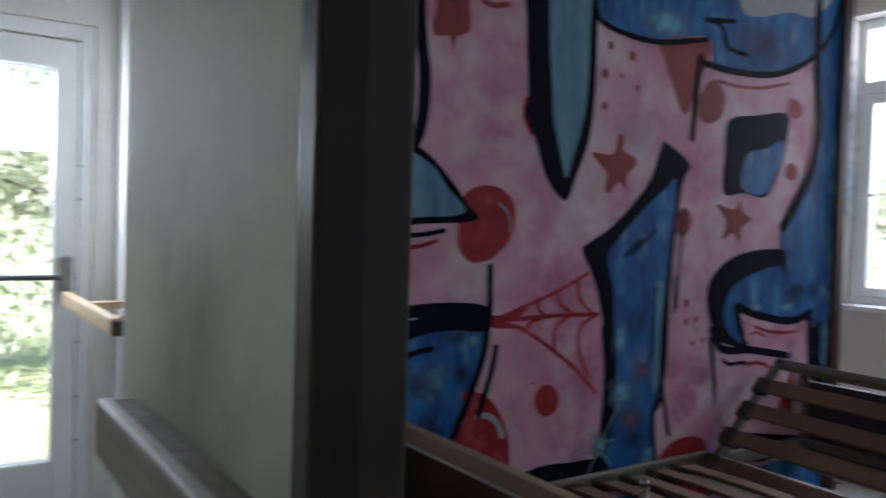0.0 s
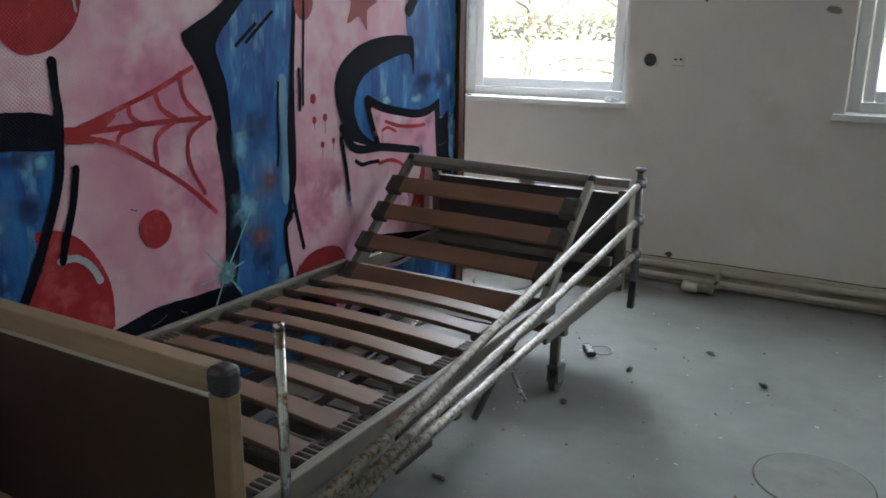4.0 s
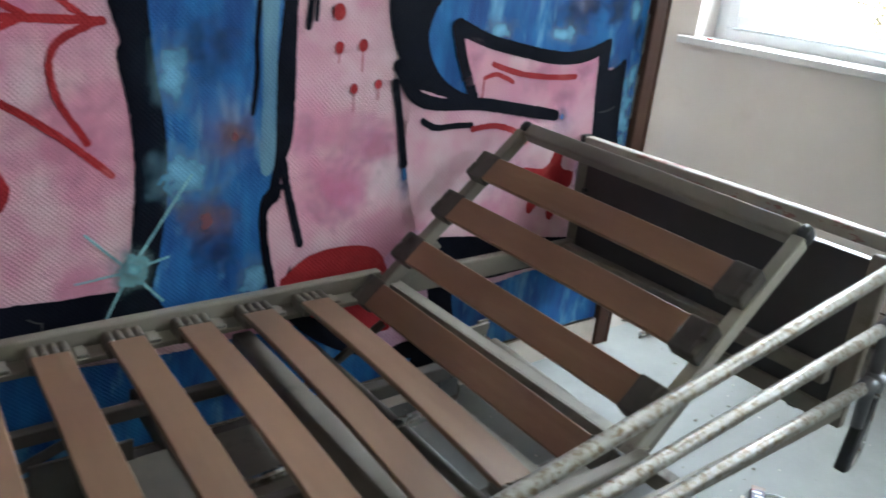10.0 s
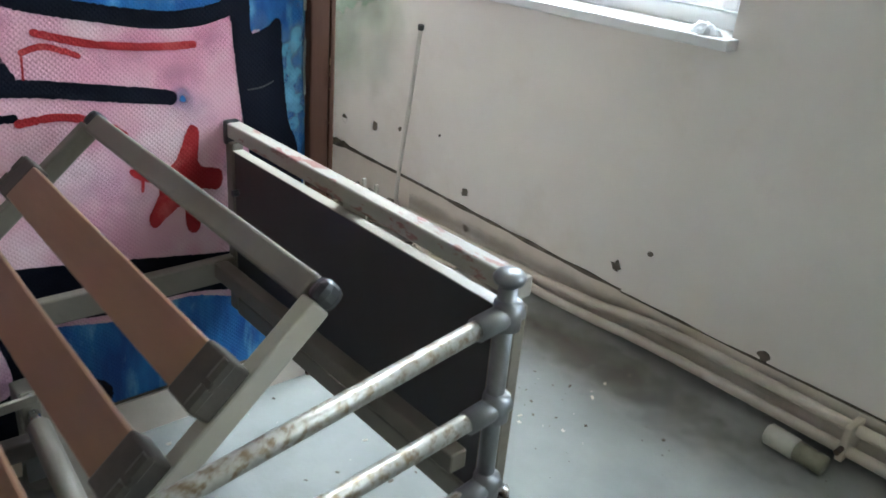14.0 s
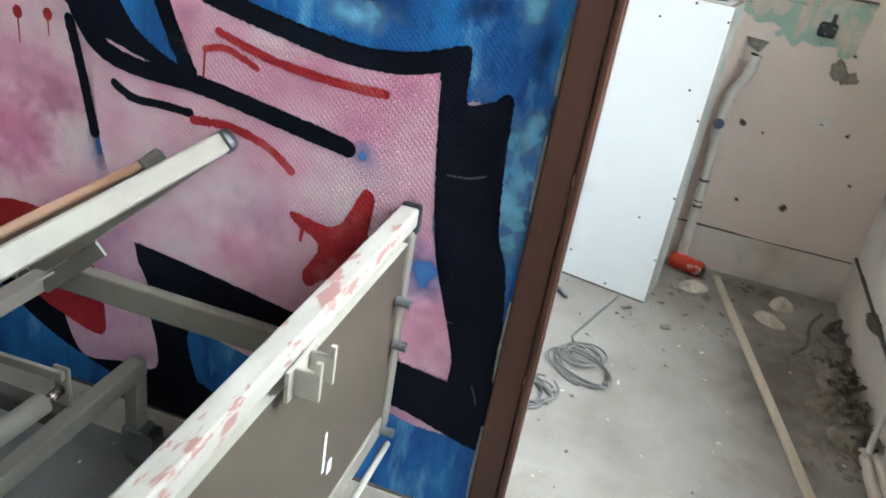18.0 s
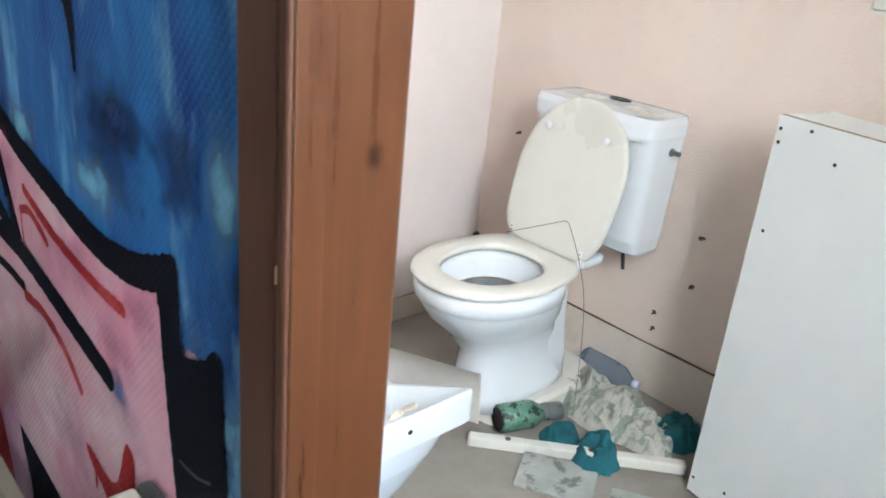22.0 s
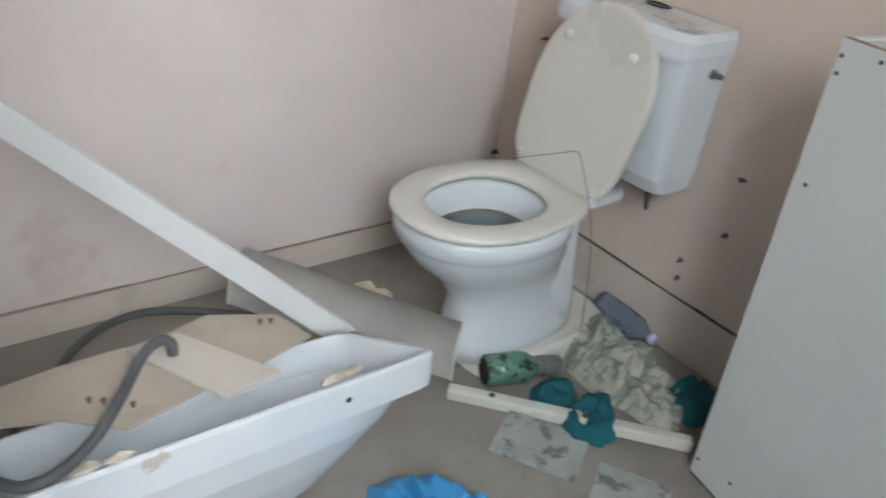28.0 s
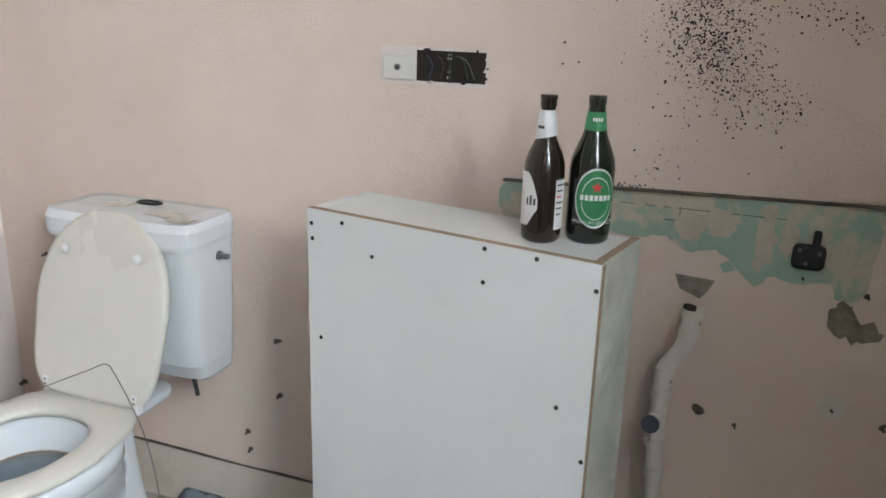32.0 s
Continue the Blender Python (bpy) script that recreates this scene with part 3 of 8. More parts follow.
def stroke(name, material, layer, width, points):
    """One sprayed line of (y, z) with round ends."""
    line = dense(smooth_line([(0, a, b) for a, b in points], 7))
    left, right = [], []
    for i, p in enumerate(line):
        way = (line[min(i + 1, len(line) - 1)] - line[max(i - 1, 0)]).normalized()
        side = Vector((0, -way.z, way.y)) * width * 0.5 * (1 + 0.12 * noise.noise((p.y * 9, p.z * 9, layer)))
        left.append(ragged(p + side, i, min(0.0030, width * 0.18)))
        right.append(ragged(p - side, i, min(0.0030, width * 0.18)))
    bm = bmesh.new()
    a, b = [bm.verts.new(p) for p in left], [bm.verts.new(p) for p in right]
    for i in range(len(a) - 1):
        bm.faces.new((a[i], a[i + 1], b[i + 1], b[i]))
    for end, v0, v1 in ((0, a[0], b[0]), (-1, b[-1], a[-1])):
        mid = (v0.co + v1.co) / 2
        arm = v0.co - mid
        out = Vector((0, -arm.z, arm.y))
        arc = [bm.verts.new(mid + arm * math.cos(k * math.pi / 6) + out * math.sin(k * math.pi / 6)) for k in range(1, 6)]
        bm.faces.new([v0, *arc, v1])
    paint(name, bm, material, layer)


BARE_SCRATCH = mat("scratched_wallpaper", (0.0416, 0.0416, 0.0435), (0.0756, 0.0738, 0.072), 30.0, 0.7, bump=0.3, grain=160, weave=WEAVE, spec=0.2)


def spot(name, material, layer, at, radius, drip=0.0):
    """A round blob, with the drip that ran from it."""
    bm = bmesh.new()
    bm.faces.new([bm.verts.new((0, at[0] + radius * math.cos(k * math.pi / 9) * 0.9, at[1] + radius * math.sin(k * math.pi / 9) * 1.05)) for k in range(18)])
    if drip:
        bm.faces.new([bm.verts.new((0.0001, at[0] + dy, at[1] + dz)) for dy, dz in ((-0.002, 0), (-0.0015, -drip), (0.0015, -drip), (0.002, 0))])
    paint(name, bm, material, layer)


fill("blue_field", BLUE, 1, [(2.530, 3.292), (2.324, 3.072), (2.344, 2.229), (2.381, 1.900), (2.333, 1.698), (2.123, 1.425), (2.087, 1.277), (1.774, 1.179), (1.700, 1.059), (1.782, 0.915), (1.898, 0.860), (2.200, 0.791), (2.388, 0.951), (2.443, 0.912), (2.489, 0.775), (2.527, 0.650), (2.531, 0.713), (2.511, 1.231)])
fill("blue_field", BLUE, 1, [(-0.064, 0.951), (0.062, 0.990), (0.166, 1.031), (0.287, 1.040), (0.430, 1.036), (0.409, 0.905), (0.351, 0.770), (0.273, 0.625), (0.283, 0.609), (0.203, 0.494), (0.074, 0.287), (-0.011, 0.121), (-0.086, 0.559), (-0.096, 0.726), (-0.096, 0.749)])
fill("blue_field", BLUE, 1, [(1.887, 0.336), (2.040, 0.321), (2.212, 0.335), (2.377, 0.290), (2.537, 0.273), (2.560, 0.111), (2.420, 0.105), (2.242, 0.087), (2.057, 0.083), (1.921, 0.096), (1.878, 0.193)])
fill("blue_field", BLUE, 1, [(0.224, 0.432), (0.295, 0.513), (0.338, 0.425), (0.690, 0.371), (1.027, 0.331), (1.577, 0.325), (2.099, 0.256), (2.339, 0.273), (2.429, 0.167), (2.138, 0.055), (1.378, 0.096), (0.826, 0.025), (0.466, 0.035), (0.249, 0.126)])
fill("cloud_letter", BLUE, 2, [(0.872, 2.574), (0.913, 2.207), (0.995, 2.157), (1.231, 2.145), (1.538, 2.206), (1.588, 2.109), (1.733, 2.092), (2.014, 2.116), (2.270, 2.215), (2.447, 2.361), (2.525, 2.591), (2.448, 2.952)])
stroke("black_outline", BLACK, 4, 0.0231, [(0.881, 2.493), (0.900, 2.226), (0.980, 2.159), (1.232, 2.141), (1.539, 2.196)])
stroke("black_outline", BLACK, 4, 0.0287, [(1.538, 2.097), (1.733, 2.087), (2.014, 2.111), (2.271, 2.207), (2.456, 2.362), (2.530, 2.537)])
stroke("black_outline", BLACK, 4, 0.0193, [(1.527, 2.277), (1.626, 2.269), (1.688, 2.183), (1.806, 2.171)])
stroke("black_outline", BLACK, 4, 0.0193, [(1.534, 2.278), (1.719, 2.301)])
fill("overspray", CLOUD, 3, [(1.698, 2.629), (1.753, 2.375), (1.874, 2.346), (2.122, 2.408), (2.301, 2.417), (2.456, 2.551), (2.413, 2.784)])
fill("spear_outline", BLACK, 2, [(0.571, 2.492), (0.575, 2.087), (0.591, 1.867), (0.581, 1.792), (0.630, 1.707), (0.682, 1.579), (0.750, 1.505), (0.795, 1.500), (0.835, 1.592), (0.886, 1.712), (0.911, 1.870), (0.913, 2.178), (0.907, 2.630)])
fill("spear_fill", BLUE_PALE, 3, [(0.682, 2.538), (0.678, 2.115), (0.698, 1.905), (0.709, 1.781), (0.743, 1.676), (0.779, 1.576), (0.808, 1.643), (0.848, 1.765), (0.873, 1.902), (0.878, 2.168), (0.873, 2.616)])
stroke("red_edge", RED, 1, 0.0238, [(0.585, 1.840), (0.581, 1.787), (0.612, 1.731)])
fill("leg_outline", BLACK, 2, [(0.875, 1.305), (0.907, 1.337), (1.019, 1.397), (1.138, 1.494), (1.232, 1.596), (1.290, 1.731), (1.317, 1.747), (1.462, 1.673), (1.426, 1.595), (1.401, 1.440), (1.383, 1.282), (1.372, 1.102), (1.368, 0.830), (1.338, 0.703), (1.347, 0.409), (0.977, 0.422), (0.996, 0.585), (1.011, 0.727), (1.010, 0.865), (0.989, 0.996), (0.994, 1.042), (0.936, 1.206)])
fill("leg_fill", BLUE, 3, [(1.383, 1.601), (1.317, 1.558), (1.202, 1.476), (1.078, 1.367), (1.009, 1.281), (1.045, 1.161), (1.060, 0.993), (1.078, 0.859), (1.080, 0.719), (1.058, 0.575), (1.052, 0.422), (1.318, 0.398), (1.296, 0.615), (1.317, 0.736), (1.320, 0.913), (1.337, 1.104), (1.352, 1.238), (1.373, 1.417)])
fill("leg_highlight", BLUE_PALE, 4, [(1.289, 1.173), (1.328, 1.174), (1.325, 1.039), (1.324, 0.913), (1.321, 0.751), (1.288, 0.747), (1.291, 0.915), (1.290, 1.054)])
stroke("black_hatch", BLACK, 5, 0.0112, [(1.287, 1.160), (1.277, 1.040), (1.278, 0.958), (1.268, 0.873)])
stroke("black_hatch", BLACK, 5, 0.0126, [(1.188, 1.352), (1.095, 1.284)])
stroke("black_hatch", BLACK, 5, 0.0126, [(1.269, 1.392), (1.141, 1.294)])
fill("tear", RED_DARK, 2, [(1.264, 2.155), (1.295, 2.069), (1.340, 1.984), (1.398, 1.887), (1.443, 1.885), (1.496, 2.003), (1.552, 2.104), (1.553, 2.199)])
stroke("black_line", BLACK, 4, 0.0299, [(1.507, 2.121), (1.483, 1.931), (1.471, 1.778)])
fill("dark_cherry", RED_DARK, 3, [(1.591, 2.035), (1.674, 1.983), (1.660, 1.893), (1.580, 1.851), (1.510, 1.871), (1.508, 1.951)])
stroke("red_line", RED_DARK, 4, 0.0150, [(1.623, 2.036), (1.749, 2.027), (1.928, 2.041), (2.123, 2.085)])
fill("dark_cherry", RED_DARK, 2, [(1.429, 1.487), (1.474, 1.470), (1.490, 1.420), (1.454, 1.373), (1.410, 1.377), (1.387, 1.429)])
stroke("black_line", BLACK, 4, 0.0115, [(1.436, 1.483), (1.435, 1.396), (1.424, 1.236), (1.416, 1.076)])
fill("dark_spot", RED_DARK, 2, [(2.152, 2.021), (2.232, 1.996), (2.239, 1.950), (2.181, 1.929), (2.128, 1.961)])
fill("dark_spot", RED_DARK, 2, [(2.168, 1.725), (2.223, 1.694), (2.203, 1.646), (2.140, 1.650), (2.128, 1.694)])
spot("red_drop", RED_DARK, 2, (0.962, 1.981), 0.0180, 0.000)
spot("red_drop", RED_DARK, 2, (1.104, 2.067), 0.0189, 0.000)
spot("red_drop", RED_DARK, 2, (1.048, 1.984), 0.0100, 0.000)
spot("red_drop", RED_DARK, 2, (1.142, 1.948), 0.0126, 0.038)
spot("red_drop", RED_DARK, 2, (0.964, 1.860), 0.0160, 0.036)
spot("red_drop", RED_DARK, 2, (0.986, 2.090), 0.0160, 0.000)
spot("red_drop", RED_DARK, 2, (1.189, 2.148), 0.0126, 0.000)
fill("star", RED_DARK, 2, [(1.046, 1.757), (1.075, 1.752), (1.079, 1.696), (1.147, 1.672), (1.141, 1.640), (1.099, 1.603), (1.094, 1.545), (1.057, 1.575), (1.005, 1.531), (0.982, 1.542), (0.987, 1.606), (0.919, 1.658), (0.913, 1.681), (1.015, 1.680)])
fill("star", RED_DARK, 2, [(1.646, 1.511), (1.765, 1.493), (1.808, 1.535), (1.827, 1.485), (1.892, 1.452), (1.825, 1.415), (1.818, 1.339), (1.768, 1.389), (1.692, 1.363), (1.715, 1.441)])
fill("eye_outline", BLACK, 2, [(1.694, 1.560), (1.690, 1.717), (1.710, 1.874), (1.909, 1.917), (2.124, 1.942), (2.128, 1.815), (2.087, 1.691), (1.993, 1.560), (1.829, 1.568)])
fill("eye_fill", BLUE, 3, [(1.833, 1.576), (1.804, 1.654), (1.855, 1.746), (1.985, 1.778), (2.082, 1.820), (2.115, 1.773), (2.062, 1.681), (1.982, 1.575)])
fill("arch_outline", BLACK, 3, [(2.164, 1.161), (2.124, 1.244), (1.933, 1.213), (1.784, 1.154), (1.726, 1.057), (1.755, 0.968), (1.827, 0.910), (1.944, 0.881), (2.203, 0.844), (2.215, 0.815), (1.970, 0.825), (1.784, 0.862), (1.679, 0.925), (1.608, 1.088), (1.630, 1.193), (1.745, 1.274), (1.915, 1.314), (2.101, 1.322), (2.164, 1.298)])
stroke("black_outline", BLACK, 4, 0.0560, [(2.330, 2.939), (2.344, 2.229), (2.381, 1.900), (2.333, 1.698), (2.208, 1.523), (2.128, 1.425)])
fill("notch", PINK, 4, [(1.804, 1.073), (1.857, 1.050), (2.043, 1.003), (2.207, 0.984), (2.313, 0.996), (2.365, 1.015), (2.362, 0.942), (2.365, 0.802), (2.373, 0.702), (2.422, 0.589), (2.356, 0.424), (2.200, 0.441), (1.797, 0.490), (1.701, 0.660), (1.684, 0.864), (1.751, 0.859), (1.705, 0.911), (1.867, 0.879), (1.821, 0.983)])
fill("black_post", BLACK, 5, [(2.345, 1.023), (2.387, 1.037), (2.392, 0.956), (2.415, 0.954), (2.441, 0.967), (2.453, 0.980), (2.466, 0.977), (2.470, 0.957), (2.473, 0.878), (2.487, 0.741), (2.517, 0.644), (2.549, 0.285), (2.455, 0.389), (2.446, 0.467), (2.418, 0.561), (2.383, 0.671), (2.362, 0.800), (2.347, 0.952)])
stroke("black_outline", BLACK, 5, 0.0368, [(1.817, 1.067), (1.921, 1.031), (2.043, 1.007), (2.176, 0.987), (2.276, 0.991), (2.365, 1.016)])
stroke("black_outline", BLACK, 5, 0.0308, [(1.810, 1.066), (1.836, 0.987), (1.888, 0.881)])
stroke("black_bar", BLACK, 6, 0.0340, [(1.643, 0.971), (1.695, 0.899), (1.778, 0.873), (1.907, 0.869), (2.062, 0.846), (2.198, 0.824)])
stroke("black_bar", BLACK, 6, 0.0224, [(1.636, 0.931), (1.659, 0.830), (1.679, 0.725)])
stroke("black_line", BLACK, 6, 0.0161, [(1.728, 0.832), (1.770, 0.813), (1.831, 0.814), (1.886, 0.813)])
stroke("red_line", RED, 6, 0.0163, [(1.895, 0.802), (1.971, 0.806), (2.048, 0.786), (2.094, 0.753)])
stroke("red_line", RED, 6, 0.0160, [(1.942, 0.972), (2.041, 0.946), (2.155, 0.934), (2.255, 0.933)])
stroke("red_line", RED, 6, 0.0127, [(1.916, 0.936), (1.953, 0.946), (1.989, 0.936), (2.018, 0.924)])
stroke("red_drip", RED, 6, 0.0045, [(1.916, 0.936), (1.915, 0.911), (1.914, 0.886)])
fill("star", RED, 6, [(2.232, 0.749), (2.246, 0.757), (2.259, 0.739), (2.256, 0.667), (2.304, 0.646), (2.312, 0.620), (2.296, 0.596), (2.256, 0.600), (2.252, 0.515), (2.233, 0.499), (2.218, 0.518), (2.213, 0.573), (2.174, 0.551), (2.146, 0.530), (2.132, 0.555), (2.160, 0.621), (2.107, 0.657), (2.104, 0.677), (2.189, 0.670)])
stroke("red_drip", RED, 6, 0.0072, [(2.126, 0.657), (2.123, 0.623)])
fill("black_wedge", BLACK, 5, [(1.750, 0.496), (1.766, 0.509), (1.944, 0.488), (2.102, 0.464), (2.271, 0.437), (2.474, 0.412), (2.532, 0.401), (2.550, 0.281), (2.373, 0.315), (2.211, 0.346), (2.039, 0.342), (1.887, 0.340), (1.933, 0.135), (1.928, 0.098), (1.771, 0.078), (1.765, 0.275), (1.791, 0.409)])
fill("purple_mist", MAUVE, 5, [(1.578, 0.386), (1.735, 0.536), (1.778, 0.405), (1.811, 0.224), (1.717, 0.200), (1.608, 0.195)])
fill("red_mound", RED, 6, [(1.345, 0.443), (1.368, 0.481), (1.420, 0.514), (1.514, 0.525), (1.608, 0.503), (1.652, 0.439), (1.682, 0.322), (1.655, 0.252), (1.445, 0.336)])
fill("pink_gap", PINK, 5, [(1.330, 0.665), (1.345, 0.672), (1.358, 0.62), (1.376, 0.53), (1.345, 0.45), (1.325, 0.45), (1.308, 0.56), (1.308, 0.64)])
stroke("black_line", BLACK, 6, 0.021, [(1.334, 0.698), (1.305, 0.677), (1.296, 0.640), (1.300, 0.561), (1.322, 0.440)])
stroke("black_line", BLACK, 6, 0.020, [(1.343, 0.760), (1.352, 0.706), (1.366, 0.650), (1.392, 0.548)])
stroke("black_line", BLACK, 6, 0.0140, [(1.397, 1.202), (1.401, 1.121), (1.397, 1.058)])
fill("black_base", BLACK, 4, [(1.357, 0.407), (1.570, 0.400), (1.801, 0.258), (2.001, 0.173), (1.957, 0.100), (1.591, 0.191), (1.405, 0.309)])
spot("red_drop", RED, 4, (1.473, 1.093), 0.0184, 0.020)
spot("red_drop", RED, 4, (1.477, 1.015), 0.0135, 0.036)
spot("red_drop", RED, 4, (1.540, 1.020), 0.0141, 0.062)
spot("red_drop", RED, 4, (1.521, 0.920), 0.0120, 0.057)
spot("red_drop", RED, 4, (1.588, 0.929), 0.0113, 0.039)
stroke("web_line", RED, 3, 0.0140, [(0.457, 1.060), (0.538, 1.084), (0.623, 1.112), (0.770, 1.161), (0.907, 1.221)])
stroke("web_line", RED, 3, 0.0160, [(0.457, 1.058), (0.654, 1.064), (0.803, 1.067), (0.965, 1.064)])
stroke("web_line", RED, 3, 0.0150, [(0.456, 1.048), (0.534, 1.042), (0.616, 1.015), (0.757, 0.932), (0.874, 0.849), (0.967, 0.763)])
stroke("web_line", RED, 3, 0.0135, [(0.666, 1.127), (0.669, 1.093), (0.709, 1.067)])
stroke("web_line", RED, 3, 0.0135, [(0.762, 1.158), (0.775, 1.109), (0.835, 1.071)])
stroke("web_line", RED, 3, 0.0135, [(0.858, 1.204), (0.870, 1.127), (0.939, 1.067)])
stroke("web_line", RED, 3, 0.0135, [(0.690, 1.062), (0.632, 1.046), (0.616, 1.015)])
stroke("web_line", RED, 3, 0.0135, [(0.823, 1.064), (0.753, 1.020), (0.750, 0.939)])
stroke("web_line", RED, 3, 0.0144, [(0.951, 1.060), (0.878, 1.015), (0.874, 0.930), (0.925, 0.833)])
fill("web_hub", RED, 3, [(0.453, 1.078), (0.505, 1.075), (0.554, 1.085), (0.622, 1.101), (0.586, 1.069), (0.535, 1.050), (0.583, 1.032), (0.501, 1.031), (0.451, 1.041)])
fill("red_spot", RED, 3, [(0.725, 0.814), (0.763, 0.794), (0.783, 0.749), (0.762, 0.708), (0.719, 0.696), (0.679, 0.720), (0.663, 0.763), (0.683, 0.802)])
fill("cherry", RED, 3, [(0.343, 0.809), (0.367, 0.820), (0.412, 0.812), (0.472, 0.776), (0.522, 0.705), (0.553, 0.622), (0.555, 0.530), (0.541, 0.495), (0.469, 0.496), (0.393, 0.527), (0.323, 0.568), (0.277, 0.609), (0.314, 0.666), (0.356, 0.728)])
stroke("shine", CLOUD, 5, 0.0217, [(0.405, 0.730), (0.451, 0.728), (0.493, 0.697), (0.518, 0.651)])
stroke("black_outline", BLACK, 5, 0.0267, [(0.444, 1.246), (0.444, 1.184), (0.447, 1.119), (0.441, 1.052), (0.427, 0.945), (0.377, 0.813), (0.315, 0.685), (0.279, 0.625)])
stroke("black_outline", BLACK, 5, 0.0225, [(0.480, 0.969), (0.459, 0.870), (0.426, 0.776), (0.412, 0.728)])
fill("black_base", BLACK, 4, [(0.213, 0.639), (0.278, 0.614), (0.322, 0.566), (0.393, 0.525), (0.480, 0.491), (0.566, 0.492), (0.697, 0.513), (0.838, 0.509), (1.026, 0.493), (1.061, 0.388), (0.928, 0.356), (0.690, 0.386), (0.438, 0.411), (0.316, 0.425), (0.294, 0.501), (0.203, 0.560)])
fill("black_beam", BLACK, 3, [(-0.040, 1.092), (0.081, 1.119), (0.179, 1.128), (0.297, 1.129), (0.412, 1.118), (0.454, 1.090), (0.452, 1.038), (0.410, 1.024), (0.286, 1.035), (0.165, 1.023), (0.062, 0.988), (-0.065, 0.940)])
stroke("grey_scratch", CLOUD, 4, 0.0041, [(0.013, 1.071), (0.075, 1.077), (0.150, 1.080)])
stroke("black_line", BLACK, 4, 0.0188, [(-0.007, 0.770), (0.011, 0.858), (0.049, 0.914), (0.129, 0.963), (0.213, 0.978)])
stroke("sparkle_ray", CYAN, 6, 0.0060, [(0.993, 0.549), (1.061, 0.649), (1.130, 0.749)])
stroke("sparkle_ray", CYAN, 6, 0.0064, [(0.993, 0.549), (0.962, 0.491), (0.932, 0.432)])
stroke("sparkle_ray", CYAN, 6, 0.0060, [(0.993, 0.549), (1.033, 0.559), (1.075, 0.569)])
stroke("sparkle_ray", CYAN, 6, 0.0056, [(0.993, 0.549), (0.937, 0.543), (0.883, 0.538)])
stroke("sparkle_ray", CYAN, 6, 0.0060, [(0.993, 0.549), (0.949, 0.597), (0.908, 0.643)])
stroke("sparkle_ray", CYAN, 6, 0.0064, [(0.993, 0.549), (1.025, 0.509), (1.059, 0.467)])
for wide, high in ((0.075, 0.075), (0.048, 0.052), (0.036, 0.036)):
    mist("cyan", 5.8, (0.999, 0.553), wide, high)
for a, b in (((0.676, 0.462), (0.735, 0.480)), ((0.790, 0.478), (0.815, 0.466)), ((0.815, 0.466), (0.806, 0.440)), ((0.640, 0.830), (0.660, 0.824)), ((2.381, 0.824), (2.446, 0.838)), ((2.494, 0.424), (2.507, 0.388))):
    stroke("scratch", BARE_SCRATCH, 7, 0.0035, [a, ((a[0] + b[0]) / 2 + 0.003, (a[1] + b[1]) / 2 - 0.004), b])
mist("lilac", 3.4, (0.707, 0.763), 0.016, 0.018)
fill("black_diagonal", BLACK, 3, [(-0.108, 0.740), (-0.047, 0.679), (-0, 0.561), (0.066, 0.358), (0.105, 0.270), (0.166, 0.105), (0.128, 0.077), (0.036, 0.228), (0.038, 0.355), (-0.016, 0.450), (-0.128, 0.618)])
fill("black_diagonal", BLACK, 3, [(-0.156, 0.445), (-0.093, 0.381), (-0.028, 0.292), (0.036, 0.228), (0.059, 0.112), (-0.051, 0.211), (-0.174, 0.336)])
fill("cherry", RED, 2, [(0.329, 1.496), (0.397, 1.527), (0.484, 1.520), (0.545, 1.462), (0.535, 1.361), (0.465, 1.286), (0.372, 1.263), (0.315, 1.303), (0.304, 1.370), (0.322, 1.451)])
stroke("shine", CLOUD, 3, 0.0085, [(0.476, 1.469), (0.518, 1.430), (0.529, 1.372)])
fill("leaf_outline", BLACK, 3, [(-0.069, 1.727), (0.150, 1.636), (0.252, 1.558), (0.336, 1.468), (0.378, 1.408), (0.148, 1.389), (-0.059, 1.369)])
fill("leaf_fill", BLUE_PALE, 4, [(-0.068, 1.675), (0.167, 1.597), (0.254, 1.517), (0.326, 1.433), (0.147, 1.412), (-0.060, 1.406)])
stroke("black_line", BLACK, 3, 0.0171, [(0.043, 1.354), (0.149, 1.354), (0.248, 1.370)])
stroke("red_line", RED, 3, 0.0152, [(0.044, 1.309), (0.150, 1.317), (0.220, 1.336)])
fill("club", RED_DARK, 2, [(0.181, 2.191), (0.193, 2.102), (0.180, 2.045), (0.192, 2.007), (0.247, 2.012), (0.260, 1.966), (0.277, 2.013), (0.326, 2.041), (0.328, 2.107), (0.297, 2.214)])
stroke("black_outline", BLACK, 3, 0.0432, [(0.127, 2.324), (0.134, 2.038), (0.158, 1.860), (0.142, 1.694), (0.087, 1.599)])
stroke("red_line", RED_DARK, 2, 0.0200, [(0.381, 2.150), (0.429, 2.144), (0.490, 2.158)])
mist("magenta", 0, (1.513, 0.673), 0.138, 0.138)
mist("magenta", 0, (1.607, 0.773), 0.077, 0.077)
mist("magenta", 0, (1.401, 0.825), 0.088, 0.088)
mist("magenta", 0, (0.907, 0.533), 0.140, 0.089)
mist("navy", 1, (0.147, 0.688), 0.079, 0.079)
mist("navy", 1, (0.217, 0.710), 0.074, 0.074)
mist("navy", 1, (0.341, 0.880), 0.084, 0.056)
mist("navy", 1, (0.314, 1.016), 0.113, 0.056)
mist("sky", 1, (0.203, 0.867), 0.133, 0.114)
mist("sky", 1, (0.382, 1.001), 0.056, 0.045)
mist("sky", 1, (0.231, 0.616), 0.102, 0.082)
mist("navy", 1, (0.182, 0.859), 0.095, 0.076)
mist("sky", 3, (1.119, 0.746), 0.122, 0.109)
